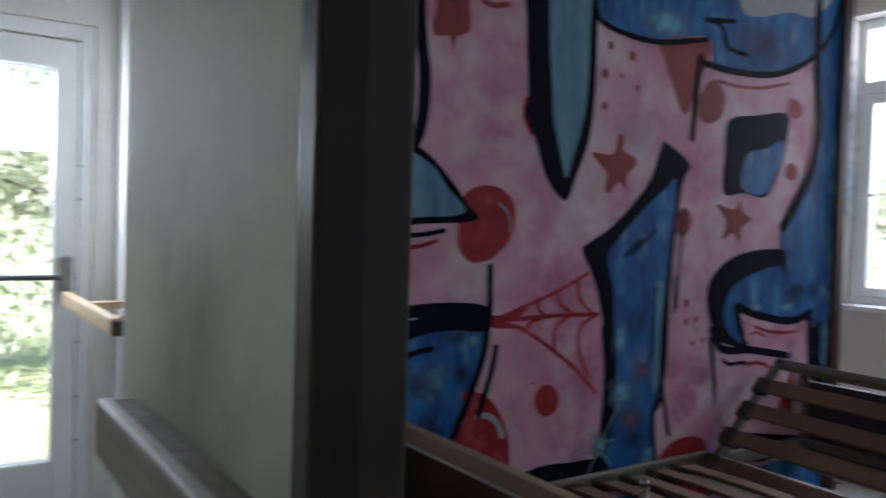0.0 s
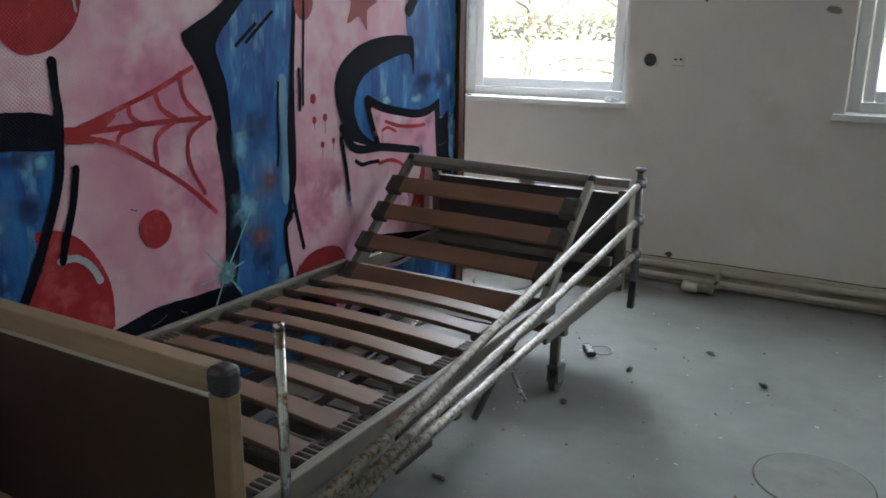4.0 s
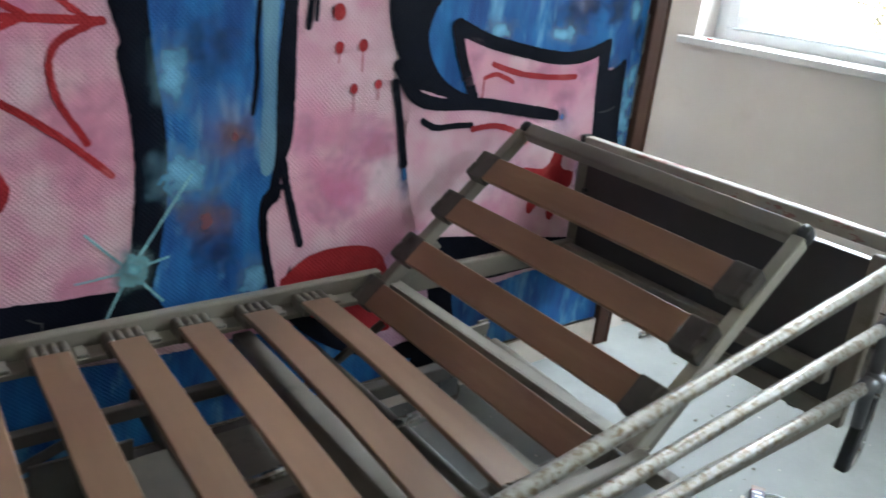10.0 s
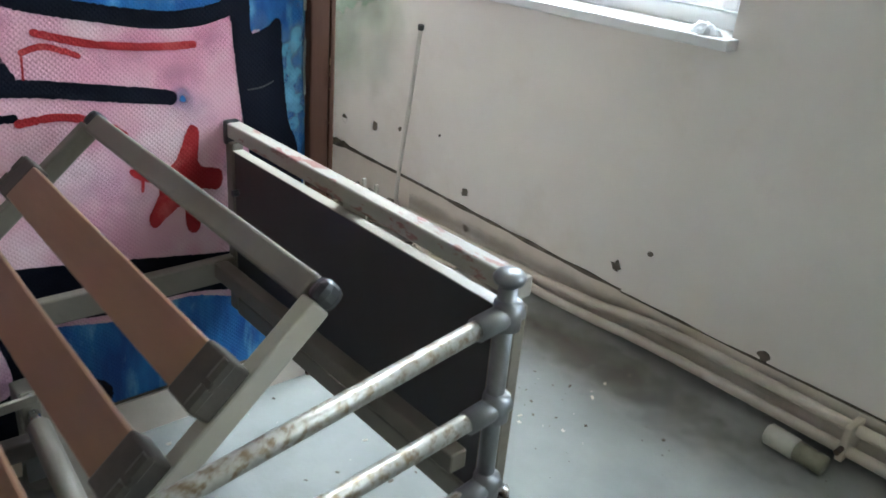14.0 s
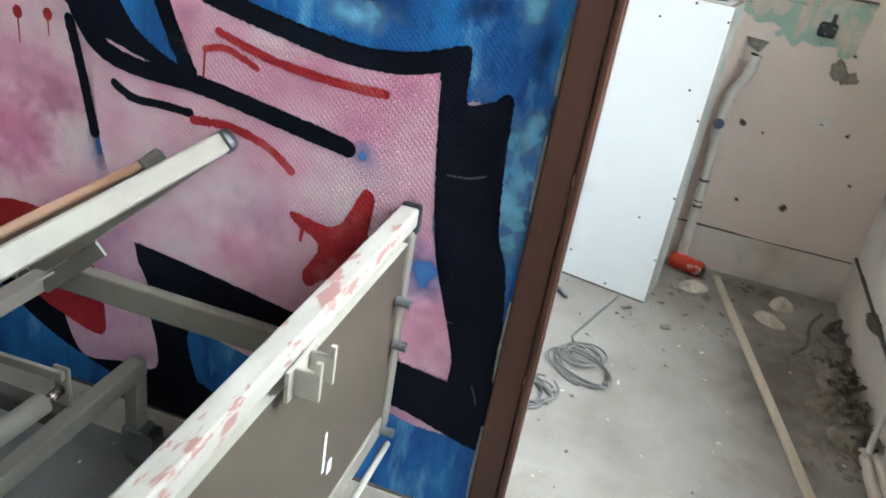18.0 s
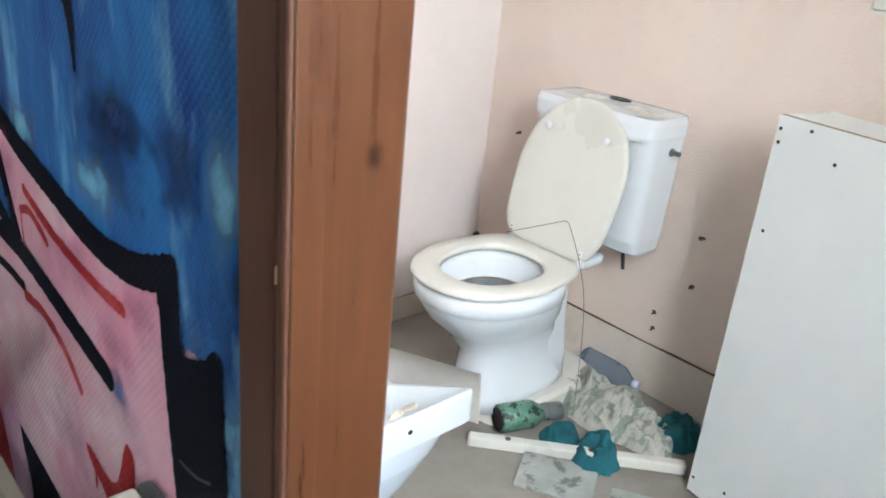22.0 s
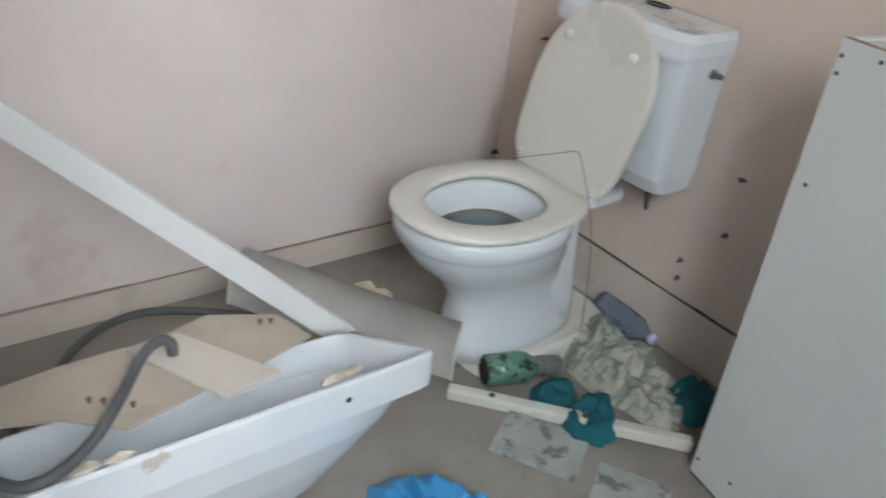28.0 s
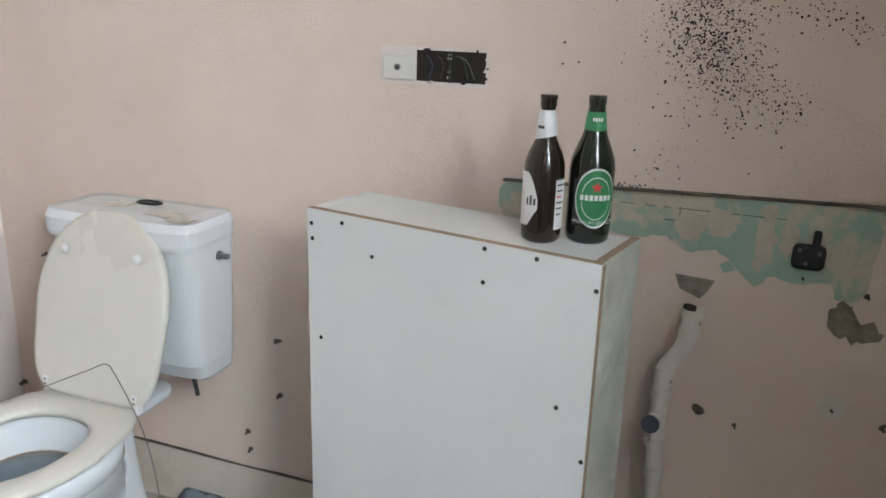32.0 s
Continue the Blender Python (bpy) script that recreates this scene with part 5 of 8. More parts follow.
RIM = 0.455
bowl_rings = [oval(-1.36, 0.205, 0.20, 0.112, 0.045, power=2.6), oval(-1.36, 0.200, 0.20, 0.104, 0.09, power=2.6), oval(-1.35, 0.188, 0.19, 0.094, 0.15, power=2.4),
              oval(-1.34, 0.176, 0.18, 0.092, 0.22), oval(-1.31, 0.196, 0.18, 0.118, 0.285), oval(-1.27, 0.222, 0.20, 0.164, 0.345), oval(-1.25, 0.232, 0.20, 0.182, 0.395),
              oval(-1.25, 0.234, 0.20, 0.184, 0.404), oval(-1.25, 0.243, 0.20, 0.192, 0.410), oval(-1.25, 0.243, 0.20, 0.192, RIM - 0.006), oval(-1.25, 0.236, 0.195, 0.184, RIM),
              oval(-1.25, 0.178, 0.14, 0.134, RIM), oval(-1.25, 0.174, 0.136, 0.130, RIM - 0.02),
              oval(-1.25, 0.155, 0.115, 0.115, RIM - 0.08), oval(-1.26, 0.110, 0.095, 0.090, RIM - 0.15), oval(-1.28, 0.06, 0.06, 0.055, RIM - 0.19)]
part("bowl", loft(bowl_rings), CERAMIC, toilet, smooth=True)
part("water", loft([oval(-1.25, 0.157, 0.117, 0.117, RIM - 0.078), oval(-1.25, 0.12, 0.09, 0.09, RIM - 0.0775)]), clear("still_water", (0.80, 0.88, 0.93), 0.02, 1.33), toilet, smooth=True)
part("water_line", loft([oval(-1.25, 0.1575, 0.1175, 0.1175, RIM - 0.080), oval(-1.25, 0.1585, 0.1185, 0.1185, RIM - 0.073), oval(-1.25, 0.155, 0.115, 0.115, RIM - 0.0735), oval(-1.25, 0.154, 0.114, 0.114, RIM - 0.080)], False, False), FAINT_DIRT, toilet, "brown line at the water's edge")
part("plinth", loft([oval(-1.42, 0.215, 0.26, 0.146, 0.0, power=3.2), oval(-1.42, 0.210, 0.255, 0.142, 0.052, power=3.2), oval(-1.42, 0.198, 0.245, 0.130, 0.064, power=3.2)]), SEAT_PLASTIC, toilet, "cream mortar ring under the toilet foot")
part("bowl_bridge", loft([oval(-1.55, 0.14, 0.10, 0.088, 0.424, power=4), oval(-1.55, 0.14, 0.10, 0.096, 0.432, power=4), oval(-1.55, 0.14, 0.10, 0.096, 0.448, power=4), oval(-1.55, 0.135, 0.095, 0.090, RIM - 0.002, power=4)]), CERAMIC, toilet, "ceramic shelf between bowl and cistern", smooth=True)
part("trap_housing", loft([oval(-1.45, 0.10, 0.09, 0.088, 0.045, power=6), oval(-1.45, 0.10, 0.085, 0.086, 0.16, power=6), oval(-1.45, 0.08, 0.070, 0.082, 0.26, power=5), oval(-1.46, 0.05, 0.055, 0.078, 0.36, power=4), oval(-1.465, 0.04, 0.050, 0.072, 0.43, power=4)]), CERAMIC, toilet, "flat-sided trap housing under the bowl", smooth=True)
SQUARE = dict(n=48, back=5.0, pinch=0.24)
seat_rings = [oval(-1.25, 0.246, 0.212, 0.192, RIM + 0.006, **SQUARE), oval(-1.25, 0.256, 0.217, 0.199, RIM + 0.012, **SQUARE), oval(-1.25, 0.255, 0.216, 0.198, RIM + 0.020, **SQUARE), oval(-1.25, 0.247, 0.209, 0.191, RIM + 0.0265, **SQUARE),
              oval(-1.25, 0.184, 0.143, 0.138, RIM + 0.0265, 48), oval(-1.25, 0.174, 0.133, 0.128, RIM + 0.020, 48), oval(-1.25, 0.172, 0.131, 0.126, RIM + 0.006, 48), oval(-1.25, 0.246, 0.212, 0.192, RIM + 0.006, **SQUARE)]
seat = part("seat", loft(seat_rings, False, False), SEAT_PLASTIC, toilet, "yellowed plastic seat ring", smooth=True)
lean = pose(-1.445, TY, RIM + 0.022, 0, -106, 0)
lid_rings = []
for h, k in ((-0.0085, 0.08), (-0.0085, 0.50), (-0.0085, 0.90), (-0.008, 0.94), (-0.006, 0.985), (0.004, 1.0), (0.012, 0.985), (0.016, 0.90), (0.0165, 0.86), (0.0165, 0.45), (0.0165, 0.08)):
    lid_rings.append([lean @ Vector((0.222 + (p.x + 1.25) * k, (p.y - TY) * k, h)) for p in oval(-1.25, 0.232, 0.222, 0.190, 0, 48, power=2.15, back=6.0, pinch=0.10)])
lid = part("seat_lid", loft(lid_rings), SEAT_PLASTIC, toilet, "raised yellowed toilet lid", smooth=True)
for dy in (-0.105, 0.105):
    part("lid_buffer", lathe([(0.011, 0), (0.011, 0.006), (0.004, 0.009)], lean @ Vector((0.350, dy, -0.017)), 14, pose(0, 0, 0, 0, 74, 0)), PVC, lid)
    hinge = part("seat_hinge", box(-1.464, -1.444, TY + dy - 0.009 + dy * 0.25, TY + dy + 0.009 + dy * 0.25, RIM + 0.012, RIM + 0.062, 0.004), PVC, toilet, "white plastic seat hinge")
    for z in (RIM + 0.042, RIM + 0.054):
        part("hinge_screw", tube([(-1.4445, TY + dy * 1.25, z), (-1.4425, TY + dy * 1.25, z)], 0.0028, 8), GREY_METAL, hinge)
    for q in (0.30, 0.44, 0.58, 0.72, 0.86):
        part("hinge_pin", tube([(-1.452, TY + dy * q, RIM + 0.022), (-1.443, TY + dy * q, RIM + 0.028)], 0.0022, 6), GREY_METAL, hinge)
cistern_rings = []
for z, k, front in ((0.475, 0.86, -1.640), (0.49, 0.90, -1.612), (0.53, 0.93, -1.592), (0.70, 0.97, -1.578), (0.835, 1.0, -1.570)):
    hw = 0.214 * k
    mid = (front - 1.765) / 2
    cistern_rings.append(oval(mid, front - mid, mid + 1.765, hw, z, 40, TY, 7))
cistern = part("cistern", loft(cistern_rings), CERAMIC, toilet, smooth=False)
mid = (-1.560 - 1.766) / 2
part("cistern_lid", loft([oval(mid, 0.108, 0.102, 0.217, 0.835, 40, TY, 7), oval(mid, 0.110, 0.103, 0.219, 0.845, 40, TY, 7), oval(mid, 0.110, 0.103, 0.219, 0.878, 40, TY, 7), oval(mid, 0.100, 0.098, 0.214, 0.897, 40, TY, 7), oval(mid, 0.05, 0.06, 0.17, 0.901, 40, TY, 6)]), CERAMIC, cistern)
part("flush_button", loft([oval(-1.70, 0.020, 0.020, 0.036, 0.902), oval(-1.70, 0.020, 0.020, 0.036, 0.906), oval(-1.70, 0.014, 0.014, 0.030, 0.906), oval(-1.70, 0.014, 0.014, 0.030, 0.9025)]), BLACK_CAP, cistern, "open black flush button ring")
LID_GRIME = mat("greasy_dust", (0.42, 0.40, 0.36), (0.60, 0.58, 0.54), 30, 0.85)
for dx, dy in ((-1.63, 0.10), (-1.60, 0.17), (-1.66, -0.06)):
    patch("lid_dirt", [(dx - 0.03, TY + dy - 0.03), (dx + 0.03, TY + dy - 0.02), (dx + 0.02, TY + dy + 0.03), (dx - 0.02, TY + dy + 0.035)], 0.001, "z", 0.9015, LID_GRIME, cistern, seed=dx, rough=0.02)
part("side_bolt", tube([(-1.68, TY + 0.210, 0.80), (-1.68, TY + 0.240, 0.80)], 0.007, 10), GREY_METAL, cistern)
part("bolt_washer", tube([(-1.68, TY + 0.208, 0.80), (-1.68, TY + 0.216, 0.80)], 0.012, 14), GREY_METAL, cistern)
part("fixing_rod", tube([(-1.66, TY + 0.13, 0.475), (-1.66, TY + 0.14, 0.42)], 0.006, 8), BLACK_CAP, cistern)
wire = smooth_line([(-1.43, 1.500, 0.487), (-1.42, 1.589, 0.533), (-1.42, 1.675, 0.576), (-1.42, 1.722, 0.598), (-1.42, 1.746, 0.577), (-1.42, 1.798, 0.480), (-1.42, 1.828, 0.386), (-1.425, 1.842, 0.24), (-1.43, 1.85, 0.02)])
part("ball_chain", tube(wire, 0.0013, 6), GREY_METAL, toilet, "thin hanging ball chain")

# boxed cover with bottles on it
COVER = pose(-1.446, 2.232, 0.0, 0, 0, 90 - 11.2)
W, D, HT = 0.598, 0.19, 1.004
cover = thing("board_box", (-1.42, 2.5, 0.0), "white melamine box cover standing askew with screw holes", "box")
part("front_panel", box(0, W, 0.0, 0.015, 0.0, HT + 0.010, 0.0008, COVER), BOARD, cover)
part("side_panel", box(W - 0.018, W - 0.002, 0.0155, D, 0.0, HT + 0.010, 0.0008, COVER), mat("scuffed_melamine_side", (0.36, 0.37, 0.33), (0.58, 0.59, 0.54), 7, 0.6, bump=0.5, grain=40, stain=(0.66, 0.66, 0.62), stain_scale=9, stain_from=0.5, stain_to=0.7), cover, "scuffed greenish side panel")
part("side_panel", box(0.002, 0.018, 0.0155, D, 0.0, HT + 0.010, 0.0008, COVER), BOARD, cover)
part("top_panel", box(0.0185, W - 0.0185, 0.0155, D, HT - 0.008, HT + 0.008, 0.001, COVER), BOARD, cover)
part("chipboard_edge", box(0.001, W - 0.001, 0.001, 0.014, HT + 0.0101, HT + 0.0112, 0, COVER), CHIPBOARD, cover, "bare chipboard edge")
part("chipboard_edge", box(W - 0.017, W - 0.003, 0.016, D - 0.001, HT + 0.0101, HT + 0.0112, 0, COVER), CHIPBOARD, cover, "bare chipboard edge")
part("chipboard_edge", box(W - 0.0005, W + 0.0010, 0.001, 0.014, 0.0, HT + 0.009, 0, COVER), CHIPBOARD, cover, "bare chipboard edge")
part("dirty_foot", box(0.002, W - 0.002, -0.0012, -0.0002, 0.0, 0.006, 0, COVER), DIRT_AND_SHADE, cover, "black dirt along the foot")
HOLE = mat("dark_hole", (0.015, 0.012, 0.010), (0.03, 0.025, 0.02), 30, 0.9)
for u, v in ((0.010, 0.985), (0.012, 0.955), (0.085, 0.997), (0.155, 0.944), (0.39, 1.003), (0.39, 0.943), (0.487, 1.003), (0.54, 0.751), (0.592, 0.665), (0.592, 0.97), (0.592, 0.40), (0.592, 0.17), (0.50, 0.30), (0.30, 0.10), (0.012, 0.05), (0.11, 0.07), (0.20, 0.02), (0.45, 0.02), (0.03, 0.752)):
    bm = lathe([(0.0042, 0), (0.0042, 0.0012), (0.001, 0.0014)], (0, 0, 0), 10, pose(0, 0, 0, 90, 0, 0))
    bmesh.ops.transform(bm, matrix=COVER @ Matrix.Translation((u, 0.0002, v)), verts=bm.verts)
    part("screw_hole", bm, HOLE, cover)

BROWN_GLASS = mat("dark_brown_bottle_glass", (0.010, 0.006, 0.004), (0.018, 0.010, 0.006), 3, 0.06, bump=0.0, coat=0.5)
GREEN_GLASS = mat("dark_bottle_glass", (0.006, 0.010, 0.007), (0.010, 0.015, 0.010), 3, 0.06, bump=0.0, coat=0.5)
LABEL_SILVER = mat("silver_paper_label", (0.55, 0.56, 0.57), (0.68, 0.69, 0.70), 12, 0.4, bump=0.02)
LABEL_GREEN = mat("green_paper_label", (0.02, 0.16, 0.06), (0.03, 0.22, 0.09), 12, 0.4, bump=0.02)
LABEL_INK = mat("label_ink", (0.03, 0.03, 0.03), (0.05, 0.05, 0.05), 12, 0.5)
LABEL_RED = mat("label_red", (0.50, 0.02, 0.02), (0.58, 0.03, 0.03), 12, 0.5)
TOPZ = HT + 0.008


def wrap(radius, at, a0, a1, outline, off=0.0006, n=28, top=None):
    """A label bent round a bottle: outline(u) gives the lower and upper height at u from 0 to 1."""
    bm = bmesh.new()
    low, high = [], []
    for k in range(n + 1):
        u = k / n
        a = radians(a0 + (a1 - a0) * u)
        lo, hi = outline(u)
        low.append(bm.verts.new((at[0] + (radius + off) * math.cos(a), at[1] + (radius + off) * math.sin(a), at[2] + lo)))
        far = (radius if top is None else top) + off
        high.append(bm.verts.new((at[0] + far * math.cos(a), at[1] + far * math.sin(a), at[2] + hi)))
    for k in range(n):
        bm.faces.new((low[k], low[k + 1], high[k + 1], high[k]))
    return bm


def disc_line(mid, half):
    return lambda u: (mid - half * math.sqrt(max(0.0004, 1 - (2 * u - 1) ** 2)), mid + half * math.sqrt(max(0.0004, 1 - (2 * u - 1) ** 2)))


def written(text, size, radius, at, centre, z, material, parent, name="lettering", off=0.0016):
    """Raised lettering bent round a bottle."""
    cu = bpy.data.curves.new("lettering", "FONT")
    cu.body, cu.size, cu.align_x, cu.align_y = text, size, "CENTER", "CENTER"
    tmp = bpy.data.objects.new("lettering_tmp", cu)
    scene.collection.objects.link(tmp)
    me = bpy.data.meshes.new_from_object(tmp.evaluated_get(bpy.context.evaluated_depsgraph_get()))
    bpy.data.objects.remove(tmp)
    bm = bmesh.new()
    bm.from_mesh(me)
    bpy.data.meshes.remove(me)
    for v in bm.verts:
        a = radians(centre) + v.co.x / radius
        v.co = Vector((at[0] + (radius + off) * math.cos(a), at[1] + (radius + off) * math.sin(a), at[2] + z + v.co.y))
    return part(name, bm, material, parent)


b1 = (-1.440, 2.692, TOPZ)
bottle = thing("beer_bottle", b1, "empty brown beer bottle with silver paper labels on a box", "bottle", "bottles on the box")
part("glass_body", lathe([(0.028, 0), (0.0335, 0.006), (0.0345, 0.02), (0.0345, 0.122), (0.0333, 0.136), (0.0285, 0.152), (0.0218, 0.166), (0.0168, 0.177), (0.0140, 0.195), (0.0118, 0.222), (0.0126, 0.226), (0.0142, 0.231), (0.0138, 0.239), (0.0147, 0.240), (0.0147, 0.246), (0.0115, 0.247)], b1, 32), BROWN_GLASS, bottle, smooth=True)
FACE = math.degrees(math.atan2(2.955 - 2.692, -0.13 + 1.44))
part("body_label", wrap(0.0347, b1, FACE - 108, FACE - 12, lambda u: (0.030 + 0.030 * max(0, u - 0.7) / 0.3, 0.121 - 0.045 * (max(0, u - 0.6) / 0.4) ** 2)), LABEL_SILVER, bottle, "silver front label")
for k in range(3):
    part("label_bar", wrap(0.0347, b1, FACE - 46 + 11 * k, FACE - 39 + 11 * k, lambda u, k=k: (0.066, 0.078 + 0.005 * (k == 1)), 0.0012, 4), LABEL_INK, bottle)
part("back_label", wrap(0.0347, b1, FACE + 38, FACE + 80, lambda u: (0.025, 0.110)), LABEL_SILVER, bottle, "small back label")
for k in range(7):
    part("label_bar", wrap(0.0347, b1, FACE + 42, FACE + 60 + 6 * (k % 3), lambda u, k=k: (0.05 + 0.01 * k, 0.053 + 0.01 * k), 0.0012, 8), LABEL_INK if k != 3 else LABEL_RED, bottle)
part("neck_label", wrap(0.0182, b1, FACE - 110, FACE + 75, lambda u: (0.171 + 0.012 * u, 0.222), top=0.0124), LABEL_SILVER, bottle, "silver neck label")
part("label_bar", wrap(0.0158, b1, FACE - 60, FACE - 14, lambda u: (0.192, 0.197), 0.0012, 6), LABEL_INK, bottle)

b2 = (-1.475, 2.766, TOPZ)
bottle = thing("beer_bottle", b2, "large dark beer bottle with a round green label on a box", "bottle", "bottles on the box")
part("glass_body", lathe([(0.032, 0), (0.0370, 0.006), (0.0385, 0.02), (0.0385, 0.126), (0.0365, 0.142), (0.0300, 0.160), (0.0225, 0.178), (0.0180, 0.192), (0.0155, 0.212), (0.0138, 0.228), (0.0142, 0.232), (0.0150, 0.236), (0.0148, 0.2465), (0.012, 0.2475)], b2, 32), GREEN_GLASS, bottle, smooth=True)
FACE = math.degrees(math.atan2(2.955 - 2.766, -0.13 + 1.475)) + 17
disc = part("body_label", wrap(0.0387, b2, FACE - 54, FACE + 54, disc_line(0.081, 0.051)), LABEL_SILVER, bottle, "round green label with a silver rim")
part("label_green", wrap(0.0387, b2, FACE - 50, FACE + 50, disc_line(0.081, 0.0475), 0.0012), LABEL_GREEN, disc)
part("label_rim", wrap(0.0387, b2, FACE - 37, FACE + 37, disc_line(0.081, 0.0365), 0.0016), LABEL_SILVER, disc)
part("label_inner", wrap(0.0387, b2, FACE - 35, FACE + 35, disc_line(0.081, 0.0345), 0.0020), LABEL_GREEN, disc)
part("label_band", wrap(0.0387, b2, FACE - 47, FACE + 47, lambda u: (0.075, 0.090), 0.0024), LABEL_GREEN, disc)
for k in range(7):
    part("label_bar", wrap(0.0387, b2, FACE - 38 + 11 * k, FACE - 30 + 11 * k, lambda u: (0.078, 0.087), 0.0030, 4), LABEL_SILVER, disc)
star = bmesh.new()
rim = []
for k in range(10):
    r = 0.0105 if k % 2 == 0 else 0.0042
    a = radians(FACE) + r * math.sin(k * math.pi / 5) / 0.0387
    rim.append(star.verts.new((b2[0] + 0.0417 * math.cos(a), b2[1] + 0.0417 * math.sin(a), b2[2] + 0.100 + r * math.cos(k * math.pi / 5))))
hub = star.verts.new((b2[0] + 0.0419 * math.cos(radians(FACE)), b2[1] + 0.0419 * math.sin(radians(FACE)), b2[2] + 0.100))
for k in range(10):
    star.faces.new((rim[k], rim[(k + 1) % 10], hub))
part("label_star", star, LABEL_RED, disc, "small red star")
written("PREMIUM QUALITY", 0.0085, 0.0387, b2, FACE, 0.040, LABEL_SILVER, disc, off=0.003)
part("neck_label", wrap(0.0186, b2, FACE - 100, FACE + 90, lambda u: (0.190 + 0.004 * abs(u - 0.5), 0.221), 0.0006, top=0.0148), LABEL_GREEN, bottle, "green neck label")
for k in range(4):
    part("label_bar", wrap(0.0168, b2, FACE - 32 + 14 * k, FACE - 22 + 14 * k, lambda u: (0.206, 0.212), 0.0014, 4), LABEL_SILVER, bottle)

# back wall: strip of green board left from the tiles, pipes, fittings
GREEN_BOARD = mat("green_plasterboard", (0.30, 0.42, 0.34), (0.38, 0.49, 0.41), 6, 0.8, bump=0.25, stain=(0.56, 0.49, 0.40), stain_scale=5.5, stain_from=0.50, stain_to=0.56)
strip = patch("plasterboard_strip", [(2.535, 1.036), (2.75, 1.043), (3.0, 1.050), (3.255, 1.057), (3.268, 1.04), (3.262, 0.95), (3.25, 0.882), (3.21, 0.872), (3.19, 0.90), (3.12, 0.892), (3.08, 0.90), (3.06, 0.875), (3.03, 0.90), (2.98, 0.94), (2.92, 0.93), (2.88, 0.955), (2.80, 0.95), (2.70, 0.965), (2.60, 0.955), (2.54, 0.955)], 0.004, "x", BACK_X + 0.001, GREEN_BOARD, rough=0.008)
tagged(strip, "torn strip of green plasterboard with old tile glue", "wall panel", kind="structure")
part("dirty_edge", box(BACK_X + 0.001, BACK_X + 0.014, 2.53, 3.27, 1.050, 1.056, 0.002, Matrix.Translation((0, 2.9, 1.05)) @ pose(0, 0, 0, 1.6) @ Matrix.Translation((0, -2.9, -1.052))), DIRT_AND_SHADE, strip)
for y0, y1, z0, z1 in ((2.78, 3.10, 1.018, 1.0195), (2.90, 2.9015, 0.97, 1.05), (2.87, 2.96, 0.992, 0.9935), (2.64, 2.6415, 0.96, 1.03)):
    part("scored_line", box(BACK_X + 0.0045, BACK_X + 0.0058, y0, y1, z0, z1), DIRT_AND_SHADE, strip)
GLUE = mat("old_tile_glue", (0.46, 0.40, 0.32), (0.60, 0.54, 0.46), 18, 0.9, bump=0.5)
for k, (cy, cz, ry, rz) in enumerate(((2.60, 0.995, 0.05, 0.035), (3.065, 0.975, 0.018, 0.07), (2.985, 1.00, 0.04, 0.025), (2.87, 1.03, 0.07, 0.012), (3.11, 0.99, 0.015, 0.05), (2.75, 1.0, 0.03, 0.03), (2.92, 0.985, 0.03, 0.03))):
    patch("glue_patch", [(cy + ry * math.cos(a), cz + rz * math.sin(a)) for a in (k2 * math.pi / 4 for k2 in range(8))], 0.005, "x", BACK_X + 0.002, GLUE, strip, seed=k * 3.1, rough=0.02)
SCRAP = mat("broken_plasterboard", (0.13, 0.12, 0.095), (0.34, 0.31, 0.26), 36, 0.95, bump=0.7)
for k, (outline, m) in enumerate(((((2.905, 0.882), (2.985, 0.878), (2.972, 0.852), (2.958, 0.836), (2.918, 0.853)), SCRAP), (((2.985, 0.912), (3.005, 0.922), (3.018, 0.906), (2.998, 0.896)), GREEN_BOARD))):
    ob = patch("board_scrap", outline, 0.004, "x", BACK_X + 0.001, m, seed=k + 11.0, rough=0.006, sharp=True)
    tagged(ob, "loose scrap of broken plasterboard on the wall", "board scrap")

WASTE = mat("white_waste_pipe", (0.60, 0.56, 0.51), (0.68, 0.64, 0.59), 10, 0.4, bump=0.05, stain=(0.40, 0.33, 0.28), stain_scale=14)
waste = thing("waste_pipe", (-1.70, 2.92, 0.0), "white plastic waste pipe climbing the bathroom wall", "pipe")
part("riser", tube(smooth_line([(-1.705, 2.922, 0.0), (-1.705, 2.915, 0.35), (-1.70, 2.908, 0.56), (-1.70, 2.908, 0.66), (-1.70, 2.912, 0.700), (-1.70, 2.938, 0.745), (-1.70, 2.948, 0.78), (-1.70, 2.950, 0.832)], 6), 0.0172, 16), WASTE, waste, smooth=True)
for z, y in ((0.827, 2.950), (0.785, 2.949), (0.69, 2.910), (0.645, 2.908), (0.53, 2.908), (0.46, 2.911), (0.30, 2.917), (0.06, 2.921)):
    part("collar", tube([(-1.702, y, z - 0.012), (-1.702, y, z + 0.008)], 0.0208, 16), WASTE, waste)
for z, y in ((0.285, 2.917), (0.262, 2.918), (0.365, 2.914), (0.806, 2.950), (0.672, 2.909)):
    part("cracked_ring", tube([(-1.703, y, z - 0.004), (-1.703, y, z + 0.005)], 0.0182, 12), DIRT_AND_SHADE, waste, "dark dirty crack round the pipe")
part("open_socket", tube([(-1.70, 2.949, 0.832), (-1.70, 2.950, 0.8365)], 0.0185, 16), HOLE, waste)
part("branch", tube([(-1.70, 2.906, 0.578), (-1.655, 2.898, 0.590)], 0.0195, 16), WASTE, waste, smooth=True)
